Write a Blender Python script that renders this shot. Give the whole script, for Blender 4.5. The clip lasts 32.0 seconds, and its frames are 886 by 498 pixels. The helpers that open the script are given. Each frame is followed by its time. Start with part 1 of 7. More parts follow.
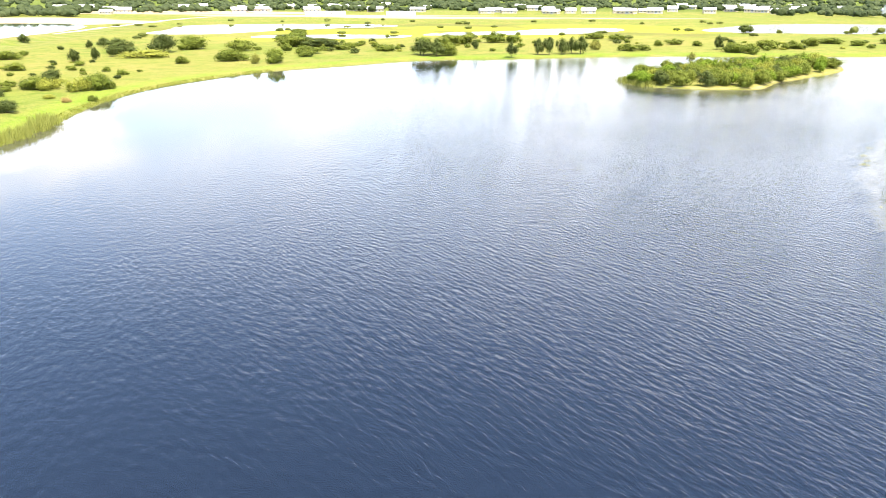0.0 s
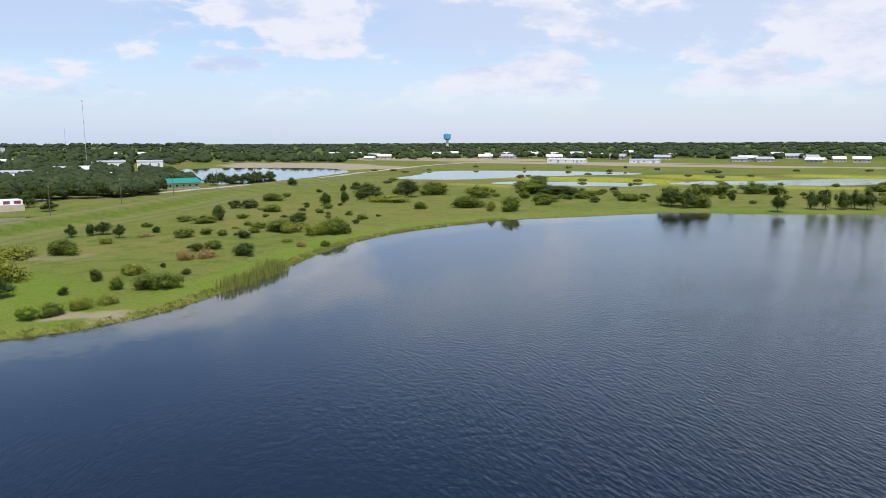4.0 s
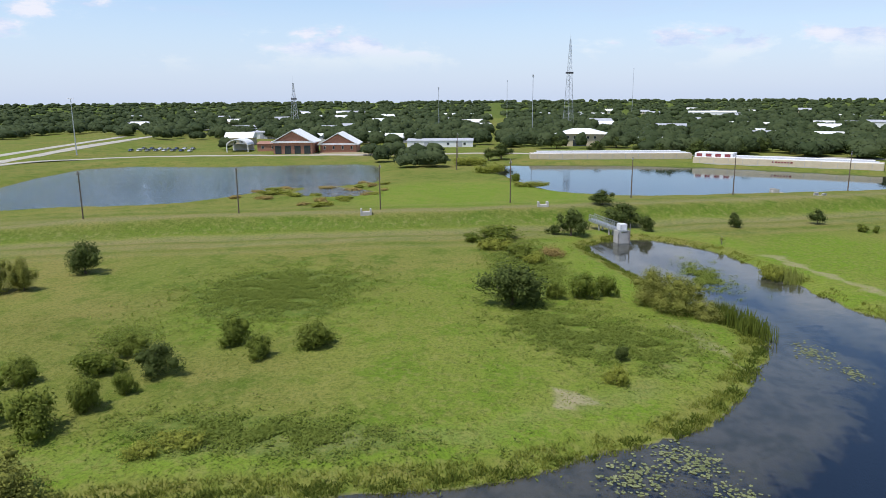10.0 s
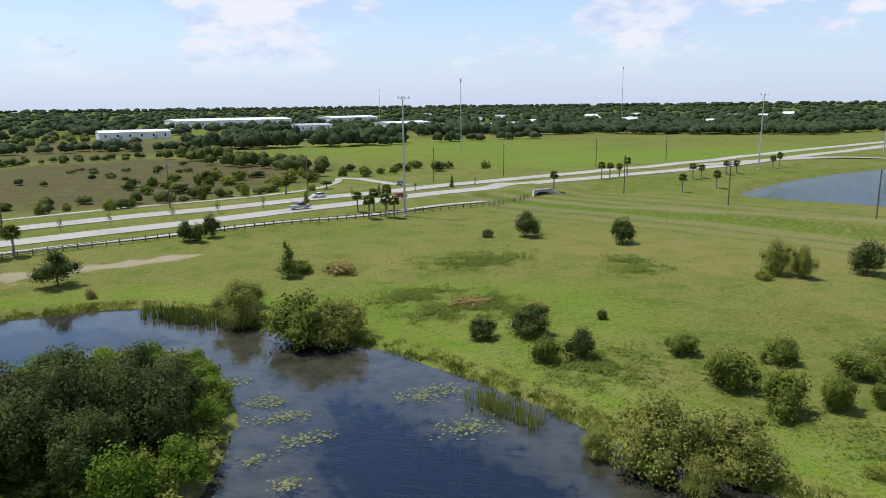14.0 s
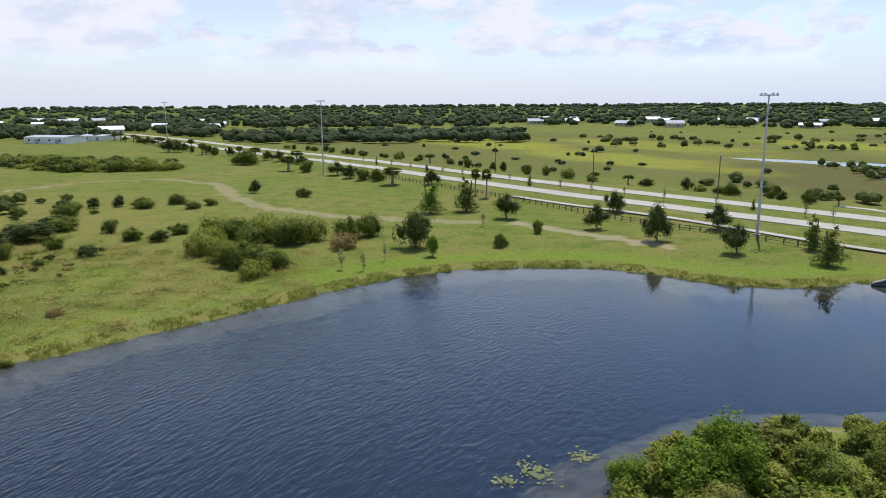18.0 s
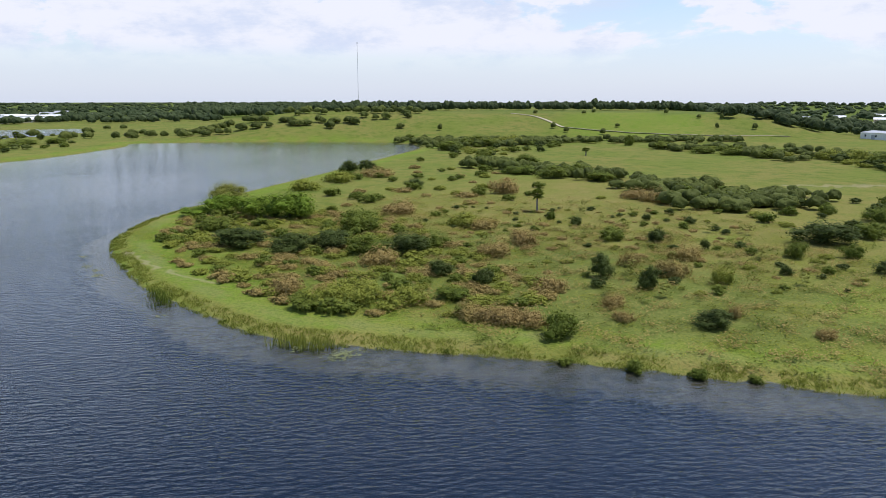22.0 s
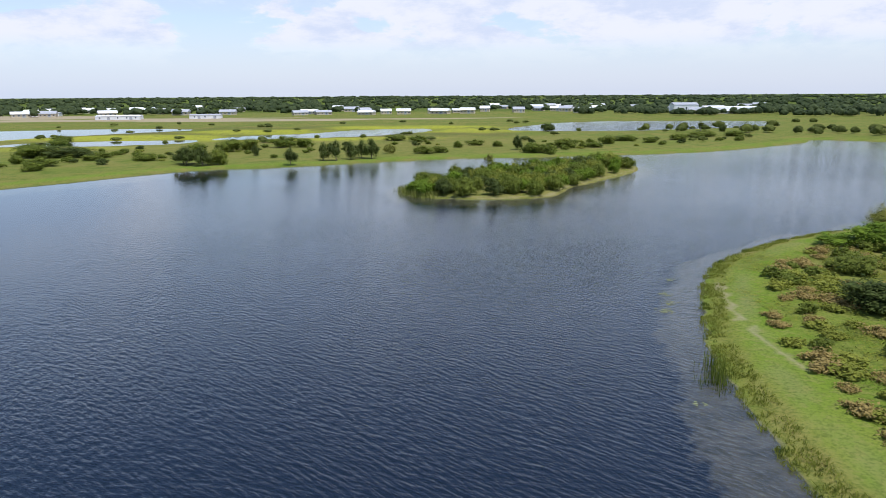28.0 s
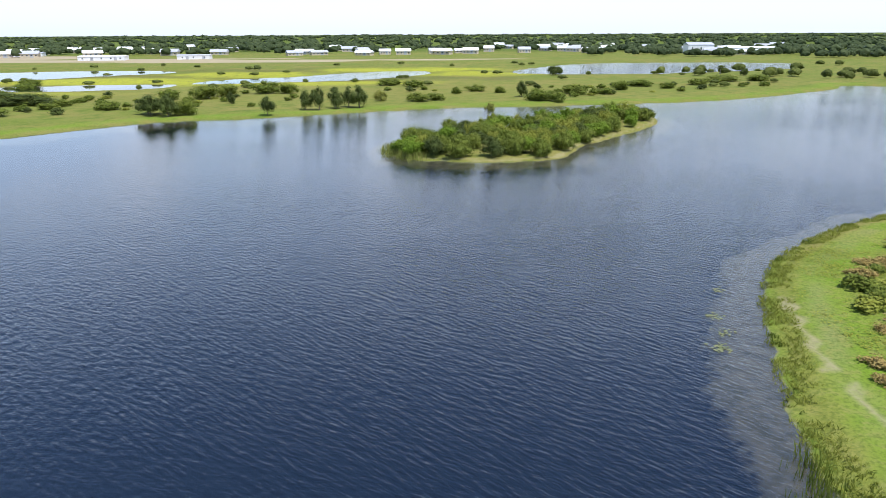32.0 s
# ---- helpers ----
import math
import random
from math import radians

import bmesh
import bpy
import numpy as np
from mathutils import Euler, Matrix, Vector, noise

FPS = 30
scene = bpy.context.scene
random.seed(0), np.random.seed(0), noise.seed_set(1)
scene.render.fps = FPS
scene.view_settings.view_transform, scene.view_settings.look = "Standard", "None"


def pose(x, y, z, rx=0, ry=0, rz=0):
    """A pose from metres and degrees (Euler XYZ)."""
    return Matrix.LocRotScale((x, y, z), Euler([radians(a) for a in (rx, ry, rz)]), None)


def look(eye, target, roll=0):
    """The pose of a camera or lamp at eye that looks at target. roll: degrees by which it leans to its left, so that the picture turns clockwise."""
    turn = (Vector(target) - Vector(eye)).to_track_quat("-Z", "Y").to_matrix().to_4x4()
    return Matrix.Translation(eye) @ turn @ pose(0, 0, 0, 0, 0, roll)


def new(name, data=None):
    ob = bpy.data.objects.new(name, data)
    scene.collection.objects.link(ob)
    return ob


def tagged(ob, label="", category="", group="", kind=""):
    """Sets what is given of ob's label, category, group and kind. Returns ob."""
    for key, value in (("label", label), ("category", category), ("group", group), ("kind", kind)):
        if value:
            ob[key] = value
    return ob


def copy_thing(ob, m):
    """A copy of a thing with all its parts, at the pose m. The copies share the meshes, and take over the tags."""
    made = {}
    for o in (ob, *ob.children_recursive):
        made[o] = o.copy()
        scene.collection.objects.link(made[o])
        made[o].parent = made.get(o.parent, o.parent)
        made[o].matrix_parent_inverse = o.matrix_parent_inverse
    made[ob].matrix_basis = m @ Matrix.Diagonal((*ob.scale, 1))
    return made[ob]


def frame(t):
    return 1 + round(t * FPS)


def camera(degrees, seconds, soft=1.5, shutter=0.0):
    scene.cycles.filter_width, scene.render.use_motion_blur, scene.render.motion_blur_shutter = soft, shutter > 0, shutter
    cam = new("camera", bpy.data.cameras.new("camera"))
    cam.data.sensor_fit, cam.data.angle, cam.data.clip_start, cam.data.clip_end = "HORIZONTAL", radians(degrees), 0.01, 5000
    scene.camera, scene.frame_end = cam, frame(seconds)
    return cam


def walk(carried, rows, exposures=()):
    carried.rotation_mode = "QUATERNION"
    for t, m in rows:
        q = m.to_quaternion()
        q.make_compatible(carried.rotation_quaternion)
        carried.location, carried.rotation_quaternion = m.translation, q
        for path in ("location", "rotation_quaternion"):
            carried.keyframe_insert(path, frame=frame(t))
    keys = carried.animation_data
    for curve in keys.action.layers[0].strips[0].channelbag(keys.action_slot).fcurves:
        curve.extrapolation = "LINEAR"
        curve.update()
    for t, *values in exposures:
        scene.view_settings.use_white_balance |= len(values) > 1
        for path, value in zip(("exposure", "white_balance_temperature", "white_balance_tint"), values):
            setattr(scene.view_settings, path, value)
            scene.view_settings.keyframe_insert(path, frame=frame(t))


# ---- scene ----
cam = camera(64.01, 32.0, 0.8)
PATH = [
    (0.0, look((27.56, -28.49, 30.09), (9.925, 63.756, -4.252), 0.01)),
    (0.5, look((27.95, -24.77, 30.23), (6.275, 69.994, 6.769), 0.05)),
    (1.0, look((28.06, -21.02, 30.30), (-4.809, 72.641, 18.177), -0.02)),
    (1.5, look((27.79, -17.22, 30.22), (-14.819, 73.231, 28.406), -0.02)),
    (2.0, look((27.07, -13.68, 30.09), (-16.299, 76.332, 25.984), 0.02)),
    (2.5, look((26.04, -10.45, 30.04), (-17.191, 79.231, 20.635), 0.00)),
    (4.5, look((15.81, -1.32, 30.21), (-39.838, 80.025, 13.278), -0.12)),
    (5.0, look((13.09, -0.08, 30.24), (-52.644, 73.374, 13.409), -0.13)),
    (5.5, look((10.31, 0.78, 30.24), (-62.327, 67.421, 13.408), -0.21)),
    (6.0, look((7.68, 1.30, 30.31), (-71.709, 59.730, 13.512), -0.26)),
    (6.5, look((5.31, 1.47, 30.38), (-78.723, 52.883, 13.208), -0.33)),
    (7.0, look((3.23, 1.36, 30.58), (-81.077, 51.889, 12.164), -0.41)),
    (7.5, look((1.92, 1.20, 30.72), (-82.208, 51.108, 9.957), -0.43)),
    (8.0, look((1.43, 1.04, 30.70), (-83.048, 50.194, 9.565), -0.44)),
    (8.5, look((1.21, 0.69, 30.71), (-83.261, 49.866, 9.569), -0.41)),
    (9.0, look((0.82, -0.11, 30.64), (-88.121, 40.480, 9.612), -0.49)),
    (9.5, look((0.35, -0.24, 30.49), (-97.284, 5.300, 9.604), -0.52)),
    (10.0, look((0.11, -0.13, 30.31), (-96.802, -13.290, 9.477), -0.41)),
    (10.5, look((0.10, -0.09, 30.19), (-94.541, -24.738, 9.315), -0.47)),
    (11.0, look((0.13, -0.07, 30.12), (-90.909, -35.818, 9.286), -0.45)),
    (11.5, look((0.29, 0.14, 30.18), (-85.720, -46.417, 9.335), -0.62)),
    (12.0, look((0.38, 0.20, 30.12), (-79.378, -56.449, 9.380), -0.70)),
    (12.5, look((0.23, 0.16, 30.06), (-71.496, -66.393, 9.415), -0.70)),
    (13.0, look((0.00, -0.00, 29.98), (-62.423, -75.377, 9.444), -0.69)),
    (13.5, look((-0.10, -0.31, 29.80), (-52.002, -83.332, 9.467), -0.60)),
    (14.0, look((-0.01, -0.73, 29.64), (-38.912, -90.606, 9.423), -0.63)),
    (14.5, look((0.07, -1.06, 29.52), (-19.786, -97.017, 9.546), -0.56)),
    (15.0, look((0.03, -1.51, 29.48), (6.494, -99.305, 9.643), -0.52)),
    (15.5, look((0.15, -2.06, 29.50), (28.738, -95.830, 9.767), -0.40)),
    (17.5, look((2.02, -3.06, 30.50), (82.992, -58.082, 10.079), -0.42)),
    (18.0, look((2.48, -3.26, 30.22), (91.219, -44.632, 9.884), -0.32)),
    (18.5, look((3.24, -3.50, 29.94), (97.372, -30.554, 9.746), -0.17)),
    (19.0, look((4.50, -3.85, 29.83), (101.496, -17.390, 9.600), -0.09)),
    (19.5, look((6.25, -4.27, 29.68), (104.184, -4.298, 9.434), -0.05)),
    (20.0, look((8.46, -4.49, 29.53), (105.502, 8.555, 9.210), 0.03)),
    (20.5, look((10.92, -4.66, 29.42), (105.407, 20.970, 9.012), 0.06)),
    (21.0, look((13.50, -4.72, 29.37), (103.872, 32.821, 8.791), 0.06)),
    (21.5, look((16.33, -4.61, 29.30), (101.597, 43.382, 8.649), 0.10)),
    (22.0, look((19.27, -4.24, 29.31), (98.706, 52.865, 8.576), 0.09)),
    (22.5, look((22.26, -3.44, 29.22), (97.251, 59.370, 8.451), 0.18)),
    (23.0, look((25.37, -2.25, 29.13), (94.348, 67.091, 8.305), 0.17)),
    (23.5, look((28.41, -0.70, 29.07), (86.409, 78.012, 8.101), 0.12)),
    (24.0, look((31.11, 0.79, 29.10), (77.906, 86.615, 8.001), 0.15)),
    (24.5, look((33.64, 2.31, 29.27), (71.609, 92.373, 8.106), -0.11)),
    (25.0, look((36.05, 4.01, 29.55), (65.178, 97.276, 8.257), -0.33)),
    (25.5, look((38.31, 6.08, 29.72), (59.656, 101.436, 8.468), -0.87)),
    (27.5, look((44.59, 16.72, 29.32), (48.602, 114.274, 7.691), -0.34)),
    (28.0, look((45.68, 19.90, 29.35), (49.338, 117.457, 7.676), -0.32)),
    (28.5, look((46.72, 23.18, 29.43), (50.272, 120.731, 7.741), -0.34)),
    (29.0, look((47.52, 26.62, 29.50), (51.025, 124.155, 7.728), -0.27)),
    (29.5, look((48.20, 30.07, 29.55), (51.624, 127.585, 7.638), -0.29)),
    (30.0, look((48.70, 33.56, 29.65), (51.854, 129.571, 1.861), -0.28)),
    (30.5, look((49.11, 37.19, 29.74), (52.187, 132.715, 0.333), -0.20)),
    (31.0, look((49.45, 40.91, 29.88), (52.518, 136.415, 0.382), -0.23)),
    (31.5, look((49.79, 44.64, 30.01), (52.837, 140.138, 0.496), -0.24)),
    (32.0, look((50.22, 48.32, 30.04), (53.206, 143.811, 0.497), -0.27)),
]
EXPOSURES = [(0.0, 1.85, 7000, 16), (0.5, 1.42, 6600, 15), (1.0, 0.62, 6050, 14), (1.5, 0.34, 6150, 14), (2.0, -0.22, 6100, 14), (2.5, -0.14, 6100, 14), (4.5, 0.0, 6100, 14), (9.0, 0.04, 6100, 14), (13.0, 0.02, 6100, 14), (19.0, 0.06, 6150, 14), (24.0, 0.06, 6050, 14), (27.5, 0.06, 6000, 14), (29.2, 0.06, 6000, 14), (30.0, 0.08, 6000, 14), (31.0, 0.46, 6000, 14), (32.0, 0.52, 6000, 14)]
walk(cam, PATH, EXPOSURES)

# ---- daylight ----
SUN_EL, SUN_AZ = radians(66), radians(136)  # azimuth from +y, clockwise
world = bpy.data.worlds.new("sky")
scene.world = world
world.use_nodes = True
wn, wl = world.node_tree.nodes, world.node_tree.links
wn.clear()


def wnode(kind, **values):
    n = wn.new(kind)
    for key, value in values.items():
        n.inputs[key.replace("_", " ")].default_value = value
    return n


sky = wn.new("ShaderNodeTexSky")
sky.sky_type, sky.sun_disc = "NISHITA", False
sky.sun_elevation, sky.sun_rotation = SUN_EL, SUN_AZ
sky.air_density, sky.dust_density, sky.ozone_density = 1.0, 0.6, 1.5
dim = wn.new("ShaderNodeVectorMath")
dim.operation = "SCALE"
dim.inputs["Scale"].default_value = 0.15
wl.new(sky.outputs[0], dim.inputs[0])
# clouds lie on a flat layer, so they crowd together towards the horizon
geo = wn.new("ShaderNodeTexCoord")
sep = wn.new("ShaderNodeSeparateXYZ")
wl.new(geo.outputs["Generated"], sep.inputs[0])


def wmath(op, a, b=None, c=None):
    n = wn.new("ShaderNodeMath")
    n.operation = op
    for k, v in enumerate((a, b, c)):
        if v is None:
            continue
        if isinstance(v, (int, float)):
            n.inputs[k].default_value = v
        else:
            wl.new(v, n.inputs[k])
    return n.outputs[0]


lift = wmath("ADD", wmath("MAXIMUM", sep.outputs[2], 0.0), 0.10)
flat = wn.new("ShaderNodeCombineXYZ")
wl.new(wmath("DIVIDE", sep.outputs[0], lift), flat.inputs[0])
wl.new(wmath("DIVIDE", sep.outputs[1], lift), flat.inputs[1])
flat.inputs[2].default_value = 3.7


def wnoise(scale, detail, rough, shift=0.0):
    n = wn.new("ShaderNodeTexNoise")
    n.inputs["Scale"].default_value, n.inputs["Detail"].default_value, n.inputs["Roughness"].default_value = scale, detail, rough
    n.inputs["Distortion"].default_value = 0.25
    move = wn.new("ShaderNodeVectorMath")
    move.operation = "ADD"
    move.inputs[1].default_value = (shift, shift * 0.6, 0)
    wl.new(flat.outputs[0], move.inputs[0])
    wl.new(move.outputs[0], n.inputs["Vector"])
    return n.outputs["Fac"]


def wramp(value, lo, hi):
    n = wn.new("ShaderNodeMapRange")
    n.interpolation_type = "SMOOTHSTEP"
    n.inputs["From Min"].default_value, n.inputs["From Max"].default_value = lo, hi
    wl.new(value, n.inputs["Value"])
    return n.outputs[0]


# heaped clouds low in the sky, by direction alone
low = wn.new("ShaderNodeVectorMath")
low.operation = "MULTIPLY"
low.inputs[1].default_value = (1, 1, 2.6)
wl.new(geo.outputs["Generated"], low.inputs[0])
heap_noise = wn.new("ShaderNodeTexNoise")
heap_noise.inputs["Scale"].default_value, heap_noise.inputs["Detail"].default_value, heap_noise.inputs["Roughness"].default_value = 4.4, 9.0, 0.58
heap_noise.inputs["Distortion"].default_value = 0.15
wl.new(low.outputs[0], heap_noise.inputs["Vector"])
# the sky is clearer in the south-west than in the north-east
side = wmath("ADD", wmath("MULTIPLY", sep.outputs[1], 0.035), wmath("MULTIPLY", sep.outputs[0], 0.035))
lumps = wmath("ADD", heap_noise.outputs["Fac"], side)
heaps = wmath("MULTIPLY", wmath("MULTIPLY", wramp(lumps, 0.455, 0.525), wramp(sep.outputs[2], 0.025, 0.075)), wramp(sep.outputs[2], 0.40, 0.20))
veil = wmath("MULTIPLY", wramp(wmath("ADD", wnoise(0.45, 6.0, 0.6, 5.0), side), 0.31, 0.56), wmath("MULTIPLY", wramp(sep.outputs[2], 0.05, 0.14), wramp(sep.outputs[2], 0.46, 0.2)))
haze = wramp(sep.outputs[2], 0.20, -0.02)
cover = wmath("MAXIMUM", wmath("MAXIMUM", heaps, wmath("MULTIPLY", veil, 0.78)), wmath("MULTIPLY", haze, 0.8))
tone = wn.new("ShaderNodeMix")
tone.data_type = "RGBA"
tone.inputs[7].default_value = (0.85, 0.86, 0.89, 1)
dull = wn.new("ShaderNodeMix")  # the haze is blue in the south-west, milky in the north-east
dull.data_type = "RGBA"
dull.inputs[6].default_value, dull.inputs[7].default_value = (0.58, 0.69, 0.86, 1), (0.67, 0.73, 0.84, 1)
wl.new(wramp(side, -0.02, 0.035), dull.inputs[0])
wl.new(dull.outputs[2], tone.inputs[6])
shade = wn.new("ShaderNodeTexNoise")
shade.inputs["Scale"].default_value, shade.inputs["Detail"].default_value, shade.inputs["Roughness"].default_value = 11.0, 7.0, 0.62
wl.new(low.outputs[0], shade.inputs["Vector"])
wl.new(wmath("MULTIPLY", heaps, wramp(shade.outputs["Fac"], 0.34, 0.58)), tone.inputs[0])
blend = wn.new("ShaderNodeMix")
blend.data_type = "RGBA"
wl.new(cover, blend.inputs[0])
wl.new(dim.outputs[0], blend.inputs[6])
wl.new(tone.outputs[2], blend.inputs[7])
back = wn.new("ShaderNodeBackground")
back.inputs["Strength"].default_value = 1.0
wl.new(blend.outputs[2], back.inputs["Color"])
wl.new(back.outputs[0], wn.new("ShaderNodeOutputWorld").inputs[0])

sun = new("sun", bpy.data.lights.new("sun", "SUN"))
sun.data.energy, sun.data.angle, sun.data.color = 4.1, radians(0.55), (1.0, 0.955, 0.88)
sun.matrix_world = look((200 * math.sin(SUN_AZ), 200 * math.cos(SUN_AZ), 200 * math.tan(SUN_EL)), (0, 0, 0))

# ---- materials ----
def mat(name, rough=0.8, metal=0.0, spec=0.3):
    m = bpy.data.materials.new(name)
    m.use_nodes = True
    b = m.node_tree.nodes["Principled BSDF"]
    b.inputs["Roughness"].default_value, b.inputs["Metallic"].default_value = rough, metal
    b.inputs["Specular IOR Level"].default_value = spec
    return m, m.node_tree.nodes, m.node_tree.links, b


def tex(nodes, links, scale, detail=4.0, rough=0.55, coords=None):
    n = nodes.new("ShaderNodeTexNoise")
    n.inputs["Scale"].default_value, n.inputs["Detail"].default_value, n.inputs["Roughness"].default_value = scale, detail, rough
    if coords is None:
        g = nodes.new("ShaderNodeNewGeometry")
        coords = g.outputs["Position"]
    links.new(coords, n.inputs["Vector"])
    return n.outputs["Fac"]


def span(nodes, links, value, lo, hi, smooth=True):
    n = nodes.new("ShaderNodeMapRange")
    n.interpolation_type = "SMOOTHSTEP" if smooth else "LINEAR"
    n.inputs["From Min"].default_value, n.inputs["From Max"].default_value = lo, hi
    links.new(value, n.inputs["Value"])
    return n.outputs[0]


def mixed(nodes, links, fac, a, b):
    n = nodes.new("ShaderNodeMix")
    n.data_type = "RGBA"
    for slot, v in ((0, fac), (6, a), (7, b)):
        if isinstance(v, (int, float)):
            n.inputs[slot].default_value = v
        elif isinstance(v, tuple):
            n.inputs[slot].default_value = (*v, 1)
        else:
            links.new(v, n.inputs[slot])
    return n.outputs[2]


def calc(nodes, links, op, a, b):
    n = nodes.new("ShaderNodeMath")
    n.operation = op
    n.use_clamp = op in ("ADD", "SUBTRACT")
    for slot, v in ((0, a), (1, b)):
        if isinstance(v, (int, float)):
            n.inputs[slot].default_value = v
        else:
            links.new(v, n.inputs[slot])
    return n.outputs[0]


def bumped(nodes, links, bsdf, height, strength, distance):
    n = nodes.new("ShaderNodeBump")
    n.inputs["Strength"].default_value, n.inputs["Distance"].default_value = strength, distance
    links.new(height, n.inputs["Height"])
    links.new(n.outputs[0], bsdf.inputs["Normal"])


def plain(name, a, b, scale=2.0, rough=0.75, metal=0.0, bump=0.0, spec=0.3):
    """A surface between two colours, mottled at two sizes and by piece."""
    m, nodes, links, bsdf = mat(name, rough, metal, spec)
    t = nodes.new("ShaderNodeTexCoord").outputs["Object"]
    big, fine = tex(nodes, links, scale, 4, 0.6, t), tex(nodes, links, scale * 9, 3, 0.6, t)
    f = calc(nodes, links, "ADD", calc(nodes, links, "MULTIPLY", span(nodes, links, big, 0.3, 0.7), 0.6), calc(nodes, links, "MULTIPLY", fine, 0.4))
    links.new(mixed(nodes, links, f, a, b), bsdf.inputs["Base Color"])
    if bump:
        bumped(nodes, links, bsdf, fine, 0.5, bump)
    return m


def foliage(name, dark, light, tips, gloss=0.6, thinness=0.28, tone=""):
    """Leaves: the green drifts over the crown, each clump adds a little, every plant has its own shade. tone: a per-tree value."""
    m, nodes, links, bsdf = mat(name, gloss, 0.0, 0.06)
    g, o = nodes.new("ShaderNodeNewGeometry"), nodes.new("ShaderNodeObjectInfo")
    if tone:
        drift = nodes.new("ShaderNodeAttribute")
        drift.attribute_name = tone
        drift = drift.outputs["Fac"]
    else:
        drift = span(nodes, links, tex(nodes, links, 0.75, 3, 0.6), 0.3, 0.7)
    f = calc(nodes, links, "ADD", calc(nodes, links, "MULTIPLY", drift, 0.6), calc(nodes, links, "MULTIPLY", g.outputs["Random Per Island"], 0.4))
    c = mixed(nodes, links, f, dark, light)
    c = mixed(nodes, links, calc(nodes, links, "MULTIPLY", o.outputs["Random"], 0.55), c, tips)
    links.new(c, bsdf.inputs["Base Color"])
    thin = nodes.new("ShaderNodeBsdfTranslucent")
    links.new(c, thin.inputs["Color"])
    both = nodes.new("ShaderNodeMixShader")
    both.inputs[0].default_value = thinness
    links.new(bsdf.outputs[0], both.inputs[1])
    links.new(thin.outputs[0], both.inputs[2])
    links.new(both.outputs[0], nodes["Material Output"].inputs[0])
    return m


def ground_material():
    m, nodes, links, bsdf = mat("grass_and_soil", 0.95, 0.0, 0.05)
    mul = lambda a, b: calc(nodes, links, "MULTIPLY", a, b)
    mix = lambda f, a, b: mixed(nodes, links, f, a, b)
    pos = nodes.new("ShaderNodeNewGeometry").outputs["Position"]
    zone, more = nodes.new("ShaderNodeAttribute"), nodes.new("ShaderNodeAttribute")
    zone.attribute_name, more.attribute_name = "zones", "growth"
    rgb, grown = nodes.new("ShaderNodeSeparateColor"), nodes.new("ShaderNodeSeparateColor")
    links.new(zone.outputs["Color"], rgb.inputs[0])
    links.new(more.outputs["Color"], grown.inputs[0])
    soil, dry, lush, marsh = rgb.outputs[0], rgb.outputs[1], rgb.outputs[2], zone.outputs["Alpha"]
    weeds, pale, dark, yellow = grown.outputs[0], grown.outputs[1], grown.outputs[2], more.outputs["Alpha"]
    wide, mid, fine, grit = (tex(nodes, links, s, d, 0.62, pos) for s, d in ((0.028, 6), (0.16, 7), (0.9, 5), (2.6, 3)))
    # meadow grass in drifts
    c = mix(span(nodes, links, wide, 0.36, 0.66), (0.140, 0.170, 0.029), (0.200, 0.181, 0.050))
    c = mix(mul(span(nodes, links, mid, 0.46, 0.66), 0.85), c, (0.085, 0.128, 0.016))
    c = mix(mul(lush, calc(nodes, links, "ADD", mul(mid, 0.9), 0.2)), c, (0.15, 0.245, 0.017))
    brown = mix(span(nodes, links, mid, 0.35, 0.65), (0.235, 0.19, 0.062), (0.18, 0.18, 0.038))
    c = mix(calc(nodes, links, "ADD", dry, mul(calc(nodes, links, "SUBTRACT", mid, 0.45), dry)), c, brown)
    bog = mix(span(nodes, links, mid, 0.48, 0.64), (0.105, 0.072, 0.042), (0.135, 0.13, 0.03))
    bog = mix(span(nodes, links, fine, 0.42, 0.62), bog, (0.06, 0.046, 0.024))
    c = mix(mul(marsh, span(nodes, links, wide, 0.22, 0.4)), c, bog)
    c = mix(mul(yellow, span(nodes, links, mid, 0.25, 0.5)), c, (0.34, 0.35, 0.032))
    # rank weeds with the mound's painted cloud shade, and the mown and unmown stripes of the levee
    clumps = span(nodes, links, calc(nodes, links, "ADD", weeds, calc(nodes, links, "SUBTRACT", mul(fine, 0.9), 0.42)), 0.42, 0.68)
    c = mix(mul(clumps, mul(span(nodes, links, weeds, 0.02, 0.4), 0.7)), c, (0.1, 0.138, 0.028))
    streak = calc(nodes, links, "ADD", mul(fine, 0.6), 0.45)
    c = mix(mul(pale, streak), c, (0.216, 0.193, 0.099))
    c = mix(mul(dark, streak), c, (0.060, 0.102, 0.014))
    # blades and tufts
    c = mix(mul(span(nodes, links, fine, 0.48, 0.64), 0.6), c, (0.200, 0.204, 0.054))
    tuft = tex(nodes, links, 1.7, 3, 0.7, pos)
    c = mix(mul(span(nodes, links, tuft, 0.5, 0.66), 0.42), c, (0.060, 0.091, 0.015))
    c = mix(mul(span(nodes, links, grit, 0.47, 0.68), 0.5), c, (0.060, 0.087, 0.014))
    bare = mix(fine, (0.42, 0.35, 0.23), (0.22, 0.19, 0.105))
    rough_soil = span(nodes, links, calc(nodes, links, "ADD", soil, mul(calc(nodes, links, "SUBTRACT", fine, 0.35), soil)), 0.25, 0.85)
    c = mix(rough_soil, c, bare)
    # mud and weed under water, with the light lost in depth painted near black
    z = nodes.new("ShaderNodeSeparateXYZ")
    links.new(pos, z.inputs[0])
    beds = tex(nodes, links, 0.42, 5, 0.6, pos)
